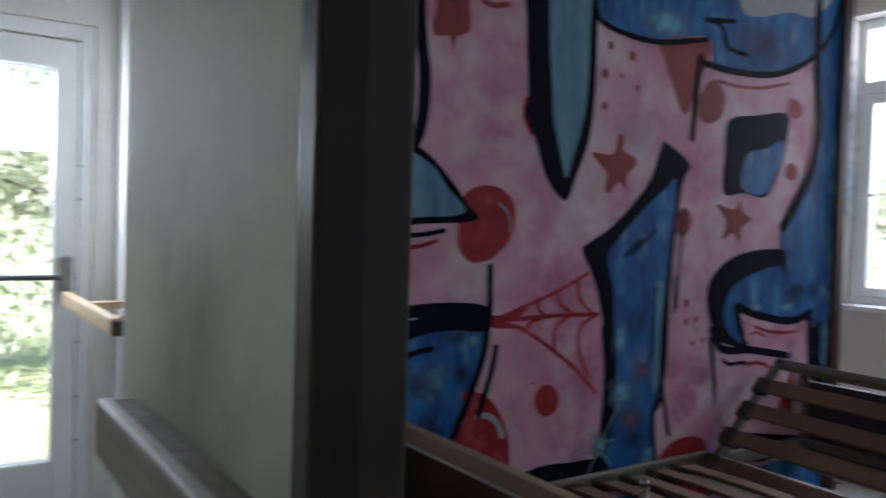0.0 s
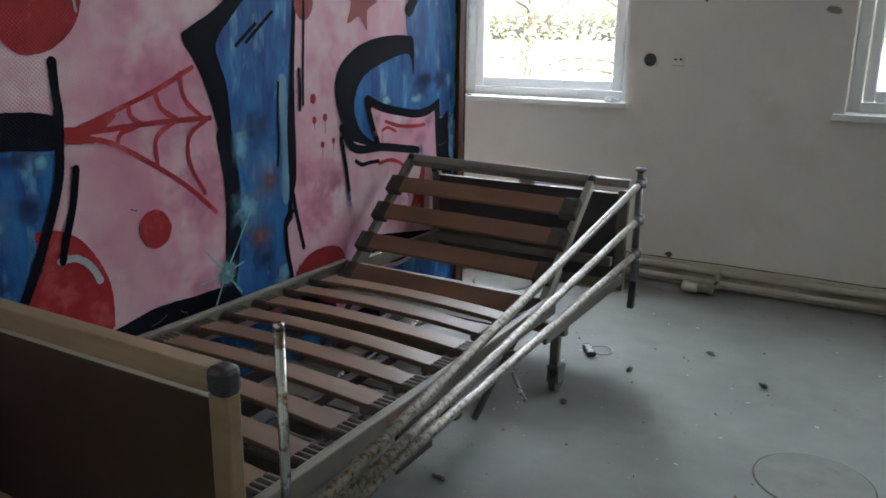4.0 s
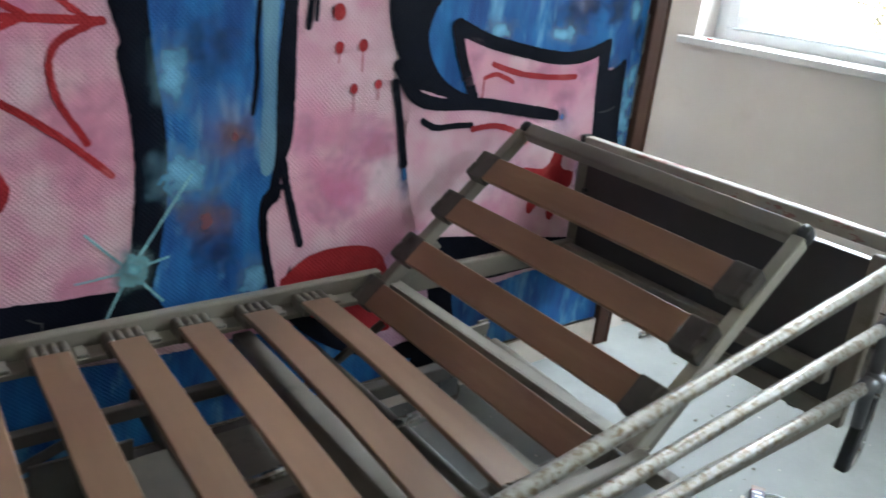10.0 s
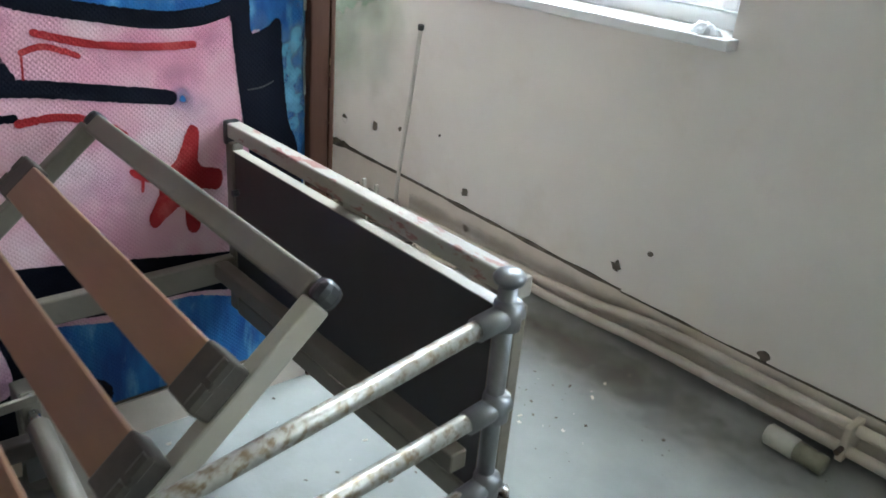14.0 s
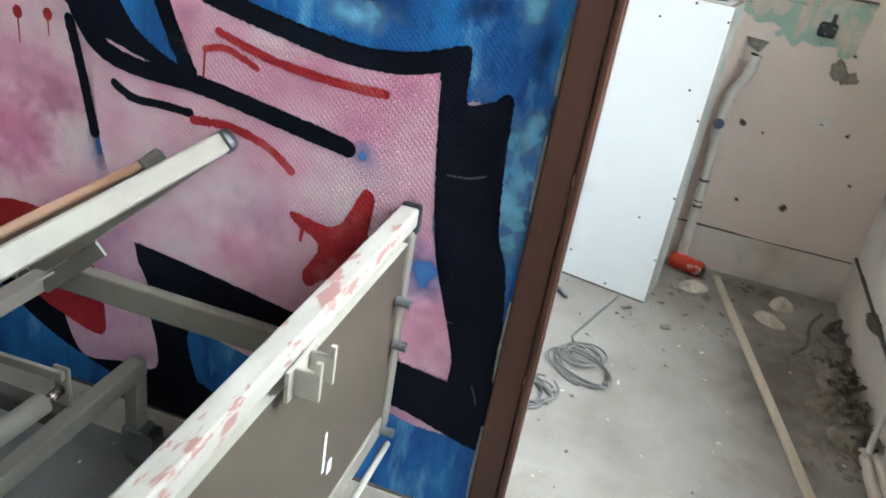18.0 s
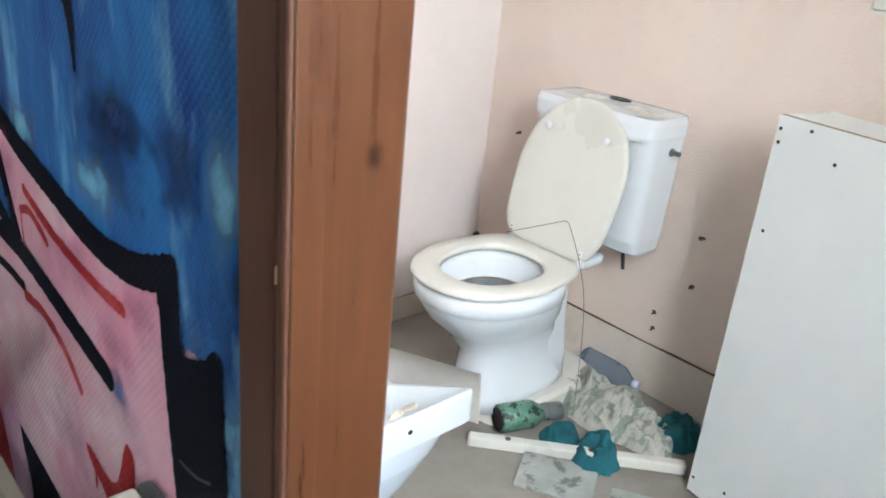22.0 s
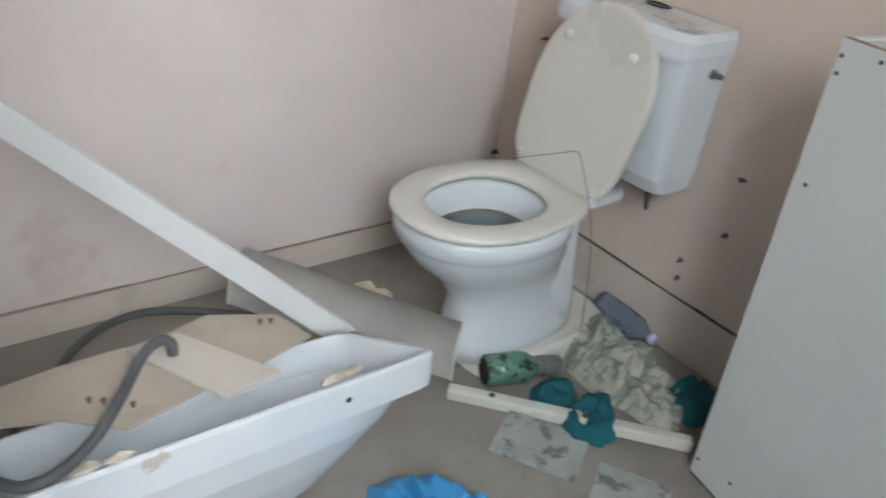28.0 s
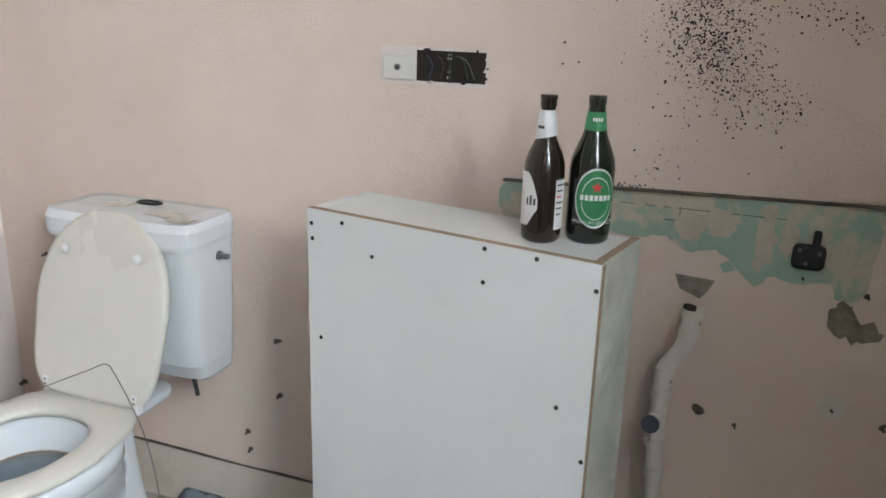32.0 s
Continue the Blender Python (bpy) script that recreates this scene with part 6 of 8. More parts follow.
part("branch_seal", tube([(-1.656, 2.898, 0.590), (-1.650, 2.897, 0.5915)], 0.0188, 16), mat("grey_blue_seal", (0.05, 0.06, 0.09), (0.08, 0.09, 0.13), 20, 0.6), waste, "dark open branch")
part("pipe_strap", box(-1.768, -1.675, 2.885, 2.893, 0.535, 0.548, 0.002), WASTE, waste)

rng_s = random.Random(21)
# electrical opening over the box
socket = thing("wall_socket", (BACK_X, 2.28, 1.23), "cream wall socket beside two open wiring boxes", "socket")
part("cover_plate", box(BACK_X + 0.0005, BACK_X + 0.012, 2.243, 2.318, 1.237, 1.290, 0.005), SEAT_PLASTIC, socket)
part("pin", tube([(BACK_X + 0.011, 2.281, 1.264), (BACK_X + 0.016, 2.281, 1.264)], 0.007, 14), GREY_METAL, socket)
part("pin_core", tube([(BACK_X + 0.016, 2.281, 1.264), (BACK_X + 0.0168, 2.281, 1.264)], 0.0035, 10), HOLE, socket)
part("open_box", box(BACK_X + 0.0008, BACK_X + 0.0025, 2.322, 2.478, 1.237, 1.302), HOLE, socket, "black open wiring box")
part("chipped_plaster", box(BACK_X + 0.0003, BACK_X + 0.0016, 2.236, 2.484, 1.229, 1.309), BATH_PLASTER, socket)
for k in range(26):
    u, edge = rng_s.random(), k % 4
    y, z = (2.322 + 0.156 * u, 1.3035 if edge == 0 else 1.2355) if edge < 2 else (2.3205 + (0.159 if edge == 2 else 0.077), 1.236 + 0.066 * u)
    part("plaster_crumb", box(BACK_X + 0.001, BACK_X + 0.005, y - 0.0015 - 0.004 * rng_s.random(), y + 0.0015 + 0.004 * rng_s.random(), z - 0.0016, z + 0.0016 + 0.002 * rng_s.random(), 0.0005), WHITE_WALL if k % 3 else HOLE, socket)
part("box_divider", box(BACK_X + 0.0025, BACK_X + 0.006, 2.396, 2.400, 1.237, 1.302), BLACK_CAP, socket)
for k, (c, ys) in enumerate((((0.03, 0.04, 0.09), (2.345, 2.36, 2.352)), ((0.08, 0.04, 0.035), (2.37, 2.385, 2.378)), ((0.10, 0.10, 0.10), (2.42, 2.44, 2.455)), ((0.03, 0.06, 0.035), (2.41, 2.43, 2.44)))):
    part("wire", tube(smooth_line([(BACK_X + 0.003, ys[0], 1.292), (BACK_X + 0.008, ys[1], 1.272 + 0.004 * k), (BACK_X + 0.004, ys[2], 1.245)]), 0.0014, 6), mat("wire_insulation", c, tuple(v * 1.3 for v in c), 5, 0.5), socket, "loose coloured wire")

# black bracket, plugs and drill holes
bracket = thing("wall_bracket", (BACK_X, 3.147, 0.95), "black plastic wall bracket of a removed fitting", "bracket")
part("plate", box(BACK_X + 0.004, BACK_X + 0.012, 3.117, 3.176, 0.927, 0.976, 0.010), BLACK_CAP, bracket)
part("tongue", box(BACK_X + 0.004, BACK_X + 0.018, 3.150, 3.164, 0.97, 1.005, 0.004), BLACK_CAP, bracket)
for dy, dz in ((-0.018, 0.012), (0.018, 0.008), (-0.004, -0.014)):
    part("screw", tube([(BACK_X + 0.012, 3.147 + dy, 0.952 + dz), (BACK_X + 0.014, 3.147 + dy, 0.952 + dz)], 0.004, 10), GREY_METAL, bracket)
PLUG = mat("rusty_plug", (0.05, 0.04, 0.035), (0.12, 0.085, 0.06), 60, 0.8)
for y, z, r in ((1.952, 0.560, 0.008), (1.952, 0.405, 0.008), (1.849, 0.275, 0.006), (1.856, 0.222, 0.006), (2.983, 0.588, 0.010), (3.142, 0.907, 0.004), (2.641, 1.330, 0.0025), (2.641, 1.289, 0.0025), (2.673, 1.293, 0.002), (1.20, 0.690, 0.007), (1.055, 0.265, 0.012),
                (3.234, 0.642, 0.006), (3.215, 0.31, 0.010), (3.05, 0.30, 0.006), (3.26, 0.885, 0.005), (3.33, 0.62, 0.007), (3.06, 0.565, 0.004), (3.40, 0.45, 0.005)):
    hole = patch("drill_hole", [(y + r * 1.2 * math.cos(a), z + r * 1.0 * math.sin(a)) for a in (k * math.pi / 3 for k in range(6))], 0.0008, "x", BACK_X + (0.0005 if z > 0.172 else 0.0085), DIRT_AND_SHADE, seed=y * 7, rough=r)
    tagged(hole, "rusty wall plug in a drill hole in pink plaster", "wall plug", "wall plugs")
    part("plug", tube([(BACK_X + 0.001, y, z), (BACK_X + 0.012 + r * 0.5, y + 0.002, z - 0.001)], r * 0.5, 8), PLUG, hole)
crater = patch("plaster_crater", [(3.20, 0.85), (3.215, 0.80), (3.27, 0.79), (3.30, 0.815), (3.26, 0.835), (3.235, 0.86)], 0.002, "x", BACK_X + 0.0008, mat("broken_plaster", (0.16, 0.13, 0.10), (0.32, 0.28, 0.23), 30, 0.95, bump=0.8), seed=4.0, rough=0.02)
tagged(crater, "broken plaster around an old pipe outlet", "plaster damage")
rosette = thing("pipe_rosette", (BACK_X, 3.234, 0.642), "pale round wall plate with a pipe hole", "wall plate")
part("disc", lathe([(0.026, 0), (0.026, 0.004), (0.008, 0.006)], (BACK_X + 0.001, 3.234, 0.645), 20, pose(0, 0, 0, 0, 90, 0)), WASTE, rosette)

# black mould, many tiny spots
bm = bmesh.new()
rng = random.Random(7)
for cy, cz, sy, sz, n in ((2.886, 1.39, 0.040, 0.050, 1150), (2.934, 1.32, 0.038, 0.035, 800), (2.965, 1.395, 0.035, 0.035, 330), (2.985, 1.27, 0.035, 0.03, 300), (3.059, 1.235, 0.032, 0.025, 230), (2.98, 1.205, 0.015, 0.02, 50), (3.10, 1.40, 0.03, 0.02, 110), (3.172, 1.375, 0.02, 0.012, 60), (2.852, 1.11, 0.03, 0.02, 45), (2.878, 1.20, 0.02, 0.02, 35), (2.92, 1.47, 0.08, 0.04, 500), (2.80, 1.05, 0.03, 0.003, 110), (2.93, 1.25, 0.08, 0.09, 130)):
    for _ in range(n):
        y, z = rng.gauss(cy, sy), rng.gauss(cz, sz)
        r = 0.0005 + 0.0023 * rng.random() ** 2.8
        if z < 1.046 or y > 3.48:
            continue
        f = [bm.verts.new((BACK_X + 0.0012, y + r * (0.6 + 0.7 * rng.random()) * math.cos(k * 1.257), z + r * (0.6 + 0.7 * rng.random()) * math.sin(k * 1.257))) for k in range(5)]
        bm.faces.new(f)
tagged(part("mould_spots", bm, mat("black_mould", (0.02, 0.016, 0.014), (0.06, 0.045, 0.04), 40, 0.95)), "black mould speckles on pink plaster", "mould", kind="stuff")

# sockets torn out of the side wall
for x, z in ((-0.785, 0.985), (-1.080, 0.838)):
    hole = thing("socket_hole", (x, SIDE_Y, z), "torn-out round socket hole with grey box", "socket")
    patch("rim", [(x - 0.040, z - 0.006), (x - 0.028, z + 0.030), (x + 0.010, z + 0.033), (x + 0.040, z + 0.016), (x + 0.034, z - 0.024), (x, z - 0.034), (x - 0.030, z - 0.028)], 0.002, "y", SIDE_Y + 0.0008, mat("grey_socket_box", (0.07, 0.07, 0.065), (0.16, 0.16, 0.15), 40, 0.6), hole, seed=x)
    for dx, dz in ((-0.014, 0.012), (0.016, 0.004), (-0.004, -0.016), (0.020, -0.010)):
        part("terminal", tube([(x + dx, SIDE_Y + 0.002, z + dz), (x + dx * 0.7, SIDE_Y + 0.012, z + dz * 0.8)], 0.007, 8), CHROME, hole)
mark = thing("plate_mark", (-1.21, SIDE_Y, 0.98), "faint outline of a removed wall plate", "wall mark")
for b in ((-1.285, -1.283, 0.945, 1.02), (-1.137, -1.135, 0.945, 1.02), (-1.285, -1.135, 0.944, 0.946), (-1.285, -1.135, 1.019, 1.021)):
    part("pencil_line", box(b[0], b[1], SIDE_Y + 0.0002, SIDE_Y + 0.0008, b[2], b[3]), SKIRT, mark)
for dx in (-0.012, 0.012):
    part("nail_hole", tube([(-1.21 + dx, SIDE_Y + 0.0003, 0.985), (-1.21 + dx, SIDE_Y + 0.001, 0.985)], 0.004, 8), PLUG, mark)


# ---- things lying on the bathroom floor ----
def crumple(cx, cy, rx, ry, height, fold, seed, turn=0.0, cells=44, sag=0.0):
    """A heap of cloth or film: a lumpy sheet folded over itself, thin at its uneven rim."""
    bm = bmesh.new()
    grid = []
    for i in range(cells + 1):
        row = []
        for j in range(cells + 1):
            u, v = 2 * i / cells - 1, 2 * j / cells - 1
            a, r = math.atan2(v, u), max(abs(u), abs(v))
            edge = 1 + 0.22 * noise.noise((math.cos(a) * 1.4 + seed, math.sin(a) * 1.4, seed)) + 0.10 * noise.noise((math.cos(a) * 4 + seed, math.sin(a) * 4, 3.0))
            x, y = r * math.cos(a) * rx * edge, r * math.sin(a) * ry * edge
            w = Vector((x * fold + seed, y * fold, seed * 0.7))
            w2 = w + 0.6 * Vector((noise.noise(w * 0.8), noise.noise(w * 0.8 + Vector((9, 0, 0))), 0))
            ridge = 1 - abs(noise.noise(w2)) * 2
            ridge2 = 1 - abs(noise.noise(w2 * 2.3 + Vector((3, 5, 1)))) * 2
            dome = max(0.0, 1 - r**2.5)
            z = 0.004 + height * dome * (0.26 + 0.44 * ridge + 0.30 * ridge2)
            x += 0.018 * noise.noise(w * 1.3 + Vector((0, 0, 5))) * dome
            y += 0.018 * noise.noise(w * 1.3 + Vector((0, 7, 5))) * dome
            c, s = math.cos(radians(turn)), math.sin(radians(turn))
            row.append(bm.verts.new((cx + c * x - s * y, cy + s * x + c * y, max(0.003, z))))
        grid.append(row)
    for i in range(cells):
        for j in range(cells):
            bm.faces.new((grid[i][j], grid[i + 1][j], grid[i + 1][j + 1], grid[i][j + 1]))
    return bm


def leaf_print(name):
    """Pale cloth printed with grey-green fronds."""
    m = mat(name, (0.34, 0.335, 0.295), (0.48, 0.465, 0.42), 9, 0.9, grain=300, stain=(0.22, 0.26, 0.22), stain_scale=17, stain_from=0.50, stain_to=0.57, stain_detail=3.5, stretch=(1, 2.6, 1.3), bump=0.3)
    return m


CLOTH = leaf_print("leaf_printed_cloth")
TEAL = mat("teal_knitted_cloth", (0.004, 0.09, 0.115), (0.008, 0.14, 0.17), 20, 0.95, bump=0.6, grain=400)
BLUE_BAG = mat("blue_plastic_film", (0.03, 0.27, 0.60), (0.06, 0.40, 0.76), 6, 0.3, bump=0.05)
WHITE_BAG = mat("white_plastic_film", (0.62, 0.66, 0.70), (0.74, 0.77, 0.80), 6, 0.35, bump=0.05)
ob = part("patterned_cloth", crumple(-1.560, 1.875, 0.125, 0.235, 0.125, 10, 2.3, -8, 110), CLOTH, smooth=True)
tagged(ob, "crumpled pale cloth printed with grey-green leaves on the floor", "cloth")
ob = part("patterned_cloth", crumple(-1.56, 2.03, 0.11, 0.09, 0.06, 17, 6.1, 30), CLOTH, smooth=True)
tagged(ob, "fold of pale leaf-printed cloth against the wall", "cloth")
for cx, cy, rx, ry, h, sd, tn in ((-1.330, 1.885, 0.085, 0.055, 0.05, 1.1, 20), (-1.350, 2.000, 0.095, 0.062, 0.085, 4.2, 35), (-1.645, 2.080, 0.095, 0.075, 0.075, 8.0, 30)):
    tagged(part("teal_cloth", crumple(cx, cy, rx, ry, h, 17, sd, tn, 26), TEAL, smooth=True), "dark teal knitted rag lying on the floor", "cloth", "teal rags")
tagged(part("blue_plastic_bag", crumple(-0.83, 2.17, 0.15, 0.26, 0.15, 9, 5.4, 15, 48), BLUE_BAG), "crumpled bright blue plastic bag beside the basin", "plastic bag")
tagged(part("white_plastic_bag", crumple(-0.775, 2.340, 0.075, 0.070, 0.16, 13, 9.4, 0, 36), WHITE_BAG), "crumpled white plastic film on a blue bag", "plastic bag")

# tin and bottles
can_mat = mat("green_printed_tin", (0.03, 0.17, 0.12), (0.20, 0.33, 0.25), 30, 0.35, metal=0.3, bump=0.1, stain=(0.02, 0.04, 0.035), stain_scale=34, stain_from=0.52, stain_to=0.57)


def lying(p, q, profile, material, parent, name, sides=24, label=""):
    """A turned body lying from p to q; the profile's heights run from 0 to 1."""
    p, q = Vector(p), Vector(q)
    way = q - p
    m = Matrix.Translation(p) @ way.to_track_quat("Z", "Y").to_matrix().to_4x4()
    bm = lathe([(r, h * way.length) for r, h in profile], (0, 0, 0), sides)
    bmesh.ops.transform(bm, matrix=m, verts=bm.verts)
    return part(name, bm, material, parent, label, smooth=True)


tin = thing("spray_tin", (-1.30, 1.79, 0.0), "dented green printed tin lying open on its side", "tin")
lying((-1.205, 1.755, 0.046), (-1.335, 1.800, 0.046), [(0.036, 0), (0.041, 0.03), (0.041, 0.75), (0.036, 0.86), (0.026, 0.95), (0.024, 1.0)], can_mat, tin, "tin_body")
lying((-1.2035, 1.7545, 0.046), (-1.206, 1.7553, 0.046), [(0.034, 0), (0.034, 1.0)], HOLE, tin, "open_end")
lying((-1.335, 1.800, 0.046), (-1.405, 1.825, 0.040), [(0.022, 0), (0.026, 0.2), (0.026, 0.9), (0.020, 1.0)], mat("smoked_plastic", (0.10, 0.11, 0.11), (0.18, 0.19, 0.19), 10, 0.3), tin, "plastic_cap")
water_bottle = thing("water_bottle", (-1.71, 1.70, 0.0), "crushed clear blue plastic water bottle on the floor", "bottle")
PET = clear("blue_clear_plastic", (0.62, 0.74, 0.90), 0.15, 1.2)
PET.node_tree.nodes["Principled BSDF"].inputs["Transmission Weight"].default_value = 0.9
lying((-1.715, 1.66, 0.042), (-1.715, 1.86, 0.042), [(0.030, 0), (0.038, 0.03), (0.038, 0.25), (0.034, 0.28), (0.038, 0.32), (0.038, 0.55), (0.034, 0.58), (0.037, 0.62), (0.034, 0.78), (0.014, 0.95), (0.014, 1.0)], PET, water_bottle, "bottle_body")
lying((-1.715, 1.86, 0.042), (-1.715, 1.878, 0.042), [(0.015, 0), (0.015, 1.0)], mat("white_cap", (0.5, 0.55, 0.7), (0.6, 0.65, 0.75), 5, 0.4), water_bottle, "cap", label="pale screw cap")
drink = thing("drink_can", (-1.67, 2.95, 0.0), "crushed red drink can lying by the wall", "can")
RED_TIN = mat("red_aluminium", (0.42, 0.035, 0.02), (0.52, 0.06, 0.035), 8, 0.3, metal=0.4, bump=0.05, stain=(0.55, 0.45, 0.42), stain_scale=26, stain_from=0.60, stain_to=0.64)
lying((-1.70, 2.885, 0.034), (-1.648, 3.005, 0.034), [(0.024, 0), (0.032, 0.05), (0.033, 0.10), (0.033, 0.90), (0.029, 0.97), (0.027, 1.0)], RED_TIN, drink, "can_body")
lying((-1.648, 3.005, 0.034), (-1.6465, 3.0085, 0.034), [(0.025, 0), (0.025, 1.0)], CHROME, drink, "can_end")

# pieces of board, tile and metal on the floor
strip2 = part("shower_tray_edge", box(-0.01, 0.59, -0.016, 0.018, 0.0, 0.032, 0.006, pose(-1.108, 1.752, 0, 0, 0, 132.3)), SEAT_PLASTIC)
for u in (0.10, 0.33):
    part("screw", tube([(0, 0, 0), (0, 0, 0.003)], 0.008, 10), RUBBER, strip2).matrix_basis = Matrix.Translation((-1.108 - 0.673 * u, 1.752 + 0.740 * u, 0.032))
tagged(strip2, "cream plastic shower tray edge on the floor", "tray edge")
MOTTLED = mat("mottled_stone_tile", (0.27, 0.29, 0.27), (0.42, 0.44, 0.42), 12, 0.6, bump=0.1, stain=(0.16, 0.165, 0.155), stain_scale=18, stain_from=0.55, stain_to=0.62)
for x, y, w, d, r, sd in ((-1.19, 1.996, 0.205, 0.155, 121, 0.0), (-1.268, 2.212, 0.165, 0.115, 122, 3.0)):
    ob = part("loose_tile", box(-w / 2, w / 2, -d / 2, d / 2, 0.001, 0.011, 0.003, pose(x, y, 0, 0, 0, r)), MOTTLED)
    tagged(ob, "loose mottled grey floor tile", "tile", "loose tiles")
ob = part("rubber_ring", tube([(-1.097 + 0.019 * math.cos(a), 2.192 + 0.019 * math.sin(a), 0.0035) for a in (2 * math.pi * k / 24 for k in range(25))], 0.0033, 6), RUBBER, smooth=True)
tagged(ob, "small dark rubber ring on the floor", "ring")
ob = part("metal_strip", tube([(-1.334, 2.36, 0.012), (-1.285, 2.465, 0.010), (-1.245, 2.535, 0.008), (-1.20, 2.56, 0.010)], 0.008, 6), GREY_METAL)
tagged(ob, "bent grey metal strip on the floor", "metal strip")
ob = part("wooden_lath", box(0.0, 1.46, -0.014, 0.014, 0.0, 0.010, 0.002, pose(-1.70, 3.065, 0, 0, 0, 11.7)), mat("pale_wood_lath", (0.44, 0.38, 0.29), (0.54, 0.48, 0.38), 7, 0.7, stretch=(1, 8, 8)))
tagged(ob, "long pale wooden lath lying across the floor", "lath")
PAPER = mat("cream_torn_paper", (0.58, 0.50, 0.38), (0.68, 0.60, 0.48), 9, 0.9, bump=0.2)
tagged(part("torn_paper", crumple(-1.155, 1.32, 0.035, 0.09, 0.07, 20, 3.7, 10, 14), PAPER), "torn cream paper by the basin", "paper")
for x, y, sd in ((-1.55, 2.98, 1.0), (-1.60, 3.30, 2.0), (-1.45, 3.25, 5.0)):
    tagged(part("plaster_lump", crumple(x, y, 0.04, 0.055, 0.045, 22, sd, 30 * sd, 12), GLUE), "broken lump of pale plaster on the floor", "plaster lump", "plaster lumps")

# cable coil
CABLE = mat("grey_cable_sheath", (0.12, 0.12, 0.115), (0.19, 0.19, 0.18), 8, 0.5, bump=0.05)
cable = thing("cable_coil", (-0.85, 2.64, 0.0), "tangled loops of grey electric cable on the floor", "cable")
rng = random.Random(3)
for k in range(4):
    cx, cy, rx, ry = -0.825 + 0.03 * rng.random(), 2.655 + 0.03 * rng.random(), 0.085 + 0.035 * rng.random(), 0.055 + 0.035 * rng.random()
    ph, tilt = rng.random() * 6, radians(20 + 50 * rng.random())
    part("loop", tube([(cx + rx * math.cos(a) * math.cos(tilt) - ry * math.sin(a) * math.sin(tilt), cy + rx * math.cos(a) * math.sin(tilt) + ry * math.sin(a) * math.cos(tilt), 0.005 + 0.006 * k * abs(math.sin(a / 2 + ph))) for a in (2 * math.pi * s / 36 for s in range(35))], 0.0036, 7), CABLE, cable, smooth=True)
rng_c = random.Random(3)
for k in range(9):
    mx, my, size = ((-0.875, 2.665, 0.062) if k < 5 else (-0.62, 2.560, 0.064))
    cx, cy, rx, ry = mx + rng_c.uniform(-0.022, 0.022), my + rng_c.uniform(-0.022, 0.022), size * rng_c.uniform(0.75, 1.15), size * rng_c.uniform(0.55, 1.0)
    tilt = rng_c.uniform(0, 3.1)
    part("loop", tube([(cx + rx * math.cos(a) * math.cos(tilt) - ry * math.sin(a) * math.sin(tilt), cy + rx * math.cos(a) * math.sin(tilt) + ry * math.sin(a) * math.cos(tilt), 0.006 + 0.010 * abs(math.sin(a / 2 + k)) * rng_c.uniform(0.98, 1.02)) for a in (2 * math.pi * q / 36 for q in range(34))], 0.0032, 6), CABLE, cable, smooth=True)
part("tail", tube(smooth_line([(-0.90, 2.69, 0.008), (-0.96, 2.625, 0.006), (-1.10, 2.66, 0.006), (-1.34, 2.735, 0.006)]), 0.0036, 7), CABLE, cable, smooth=True)
part("outer_loop", tube(smooth_line([(-0.78, 2.55, 0.008), (-0.66, 2.52, 0.010), (-0.56, 2.56, 0.006), (-0.62, 2.62, 0.008), (-0.74, 2.52, 0.014), (-0.80, 2.48, 0.010), (-0.70, 2.47, 0.016), (-0.57, 2.46, 0.006), (-0.55, 2.58, 0.006), (-0.64, 2.62, 0.006)]), 0.0045, 7), CABLE, cable, smooth=True)

# washbasin lying behind the partition, filled with broken board
BZ = 0.375
basin = thing("washbasin", (-0.50, 1.78, 0.0), "large white washbasin taken off the wall, lying on the floor", "washbasin")


def basin_ring(shrink, z, power=14.0, n=64):
    out = []
    for k in range(n):
        a = 2 * math.pi * k / n
        c, s = math.cos(a), math.sin(a)
        u, v = math.copysign(abs(c) ** (2 / power), c), math.copysign(abs(s) ** (2 / power), s)
        w = 0.392 * (1 - shrink)
        d = 0.122 * (1 - shrink * 1.25)
        x = u * w
        out.append(Vector((-0.492 + x + (0.083 * (1 - v) / 2 if u < 0 else 0.0) * (1 - shrink), 1.842 + v * d, z - 0.085 * (1 - v) / 2 * (z / 0.375))))
    return out


rings = [basin_ring(0.62, 0.0, 2.2), basin_ring(0.45, 0.05, 2.3), basin_ring(0.24, 0.14, 2.6), basin_ring(0.10, 0.22, 3.2), basin_ring(0.05, 0.288, 4.5), basin_ring(0.0, 0.292), basin_ring(0.0, BZ - 0.008), basin_ring(0.015, BZ), basin_ring(0.045, BZ),
         basin_ring(0.055, BZ - 0.02, 9), basin_ring(0.10, BZ - 0.09, 5), basin_ring(0.30, BZ - 0.14, 3), basin_ring(0.6, BZ - 0.16, 2.5)]
part("basin_body", loft(rings), CERAMIC, basin)
part("fixing_hole", tube([(-0.68, 1.962, 0.335), (-0.68, 1.9650, 0.335)], 0.006, 10), HOLE, basin)
HARDBOARD = mat("cream_hardboard", (0.40, 0.345, 0.285), (0.47, 0.41, 0.345), 6, 0.75, bump=0.1, stain=(0.36, 0.30, 0.24), stain_scale=7)


STUD = mat("brown_stud", (0.10, 0.07, 0.05), (0.18, 0.13, 0.10), 30, 0.7)


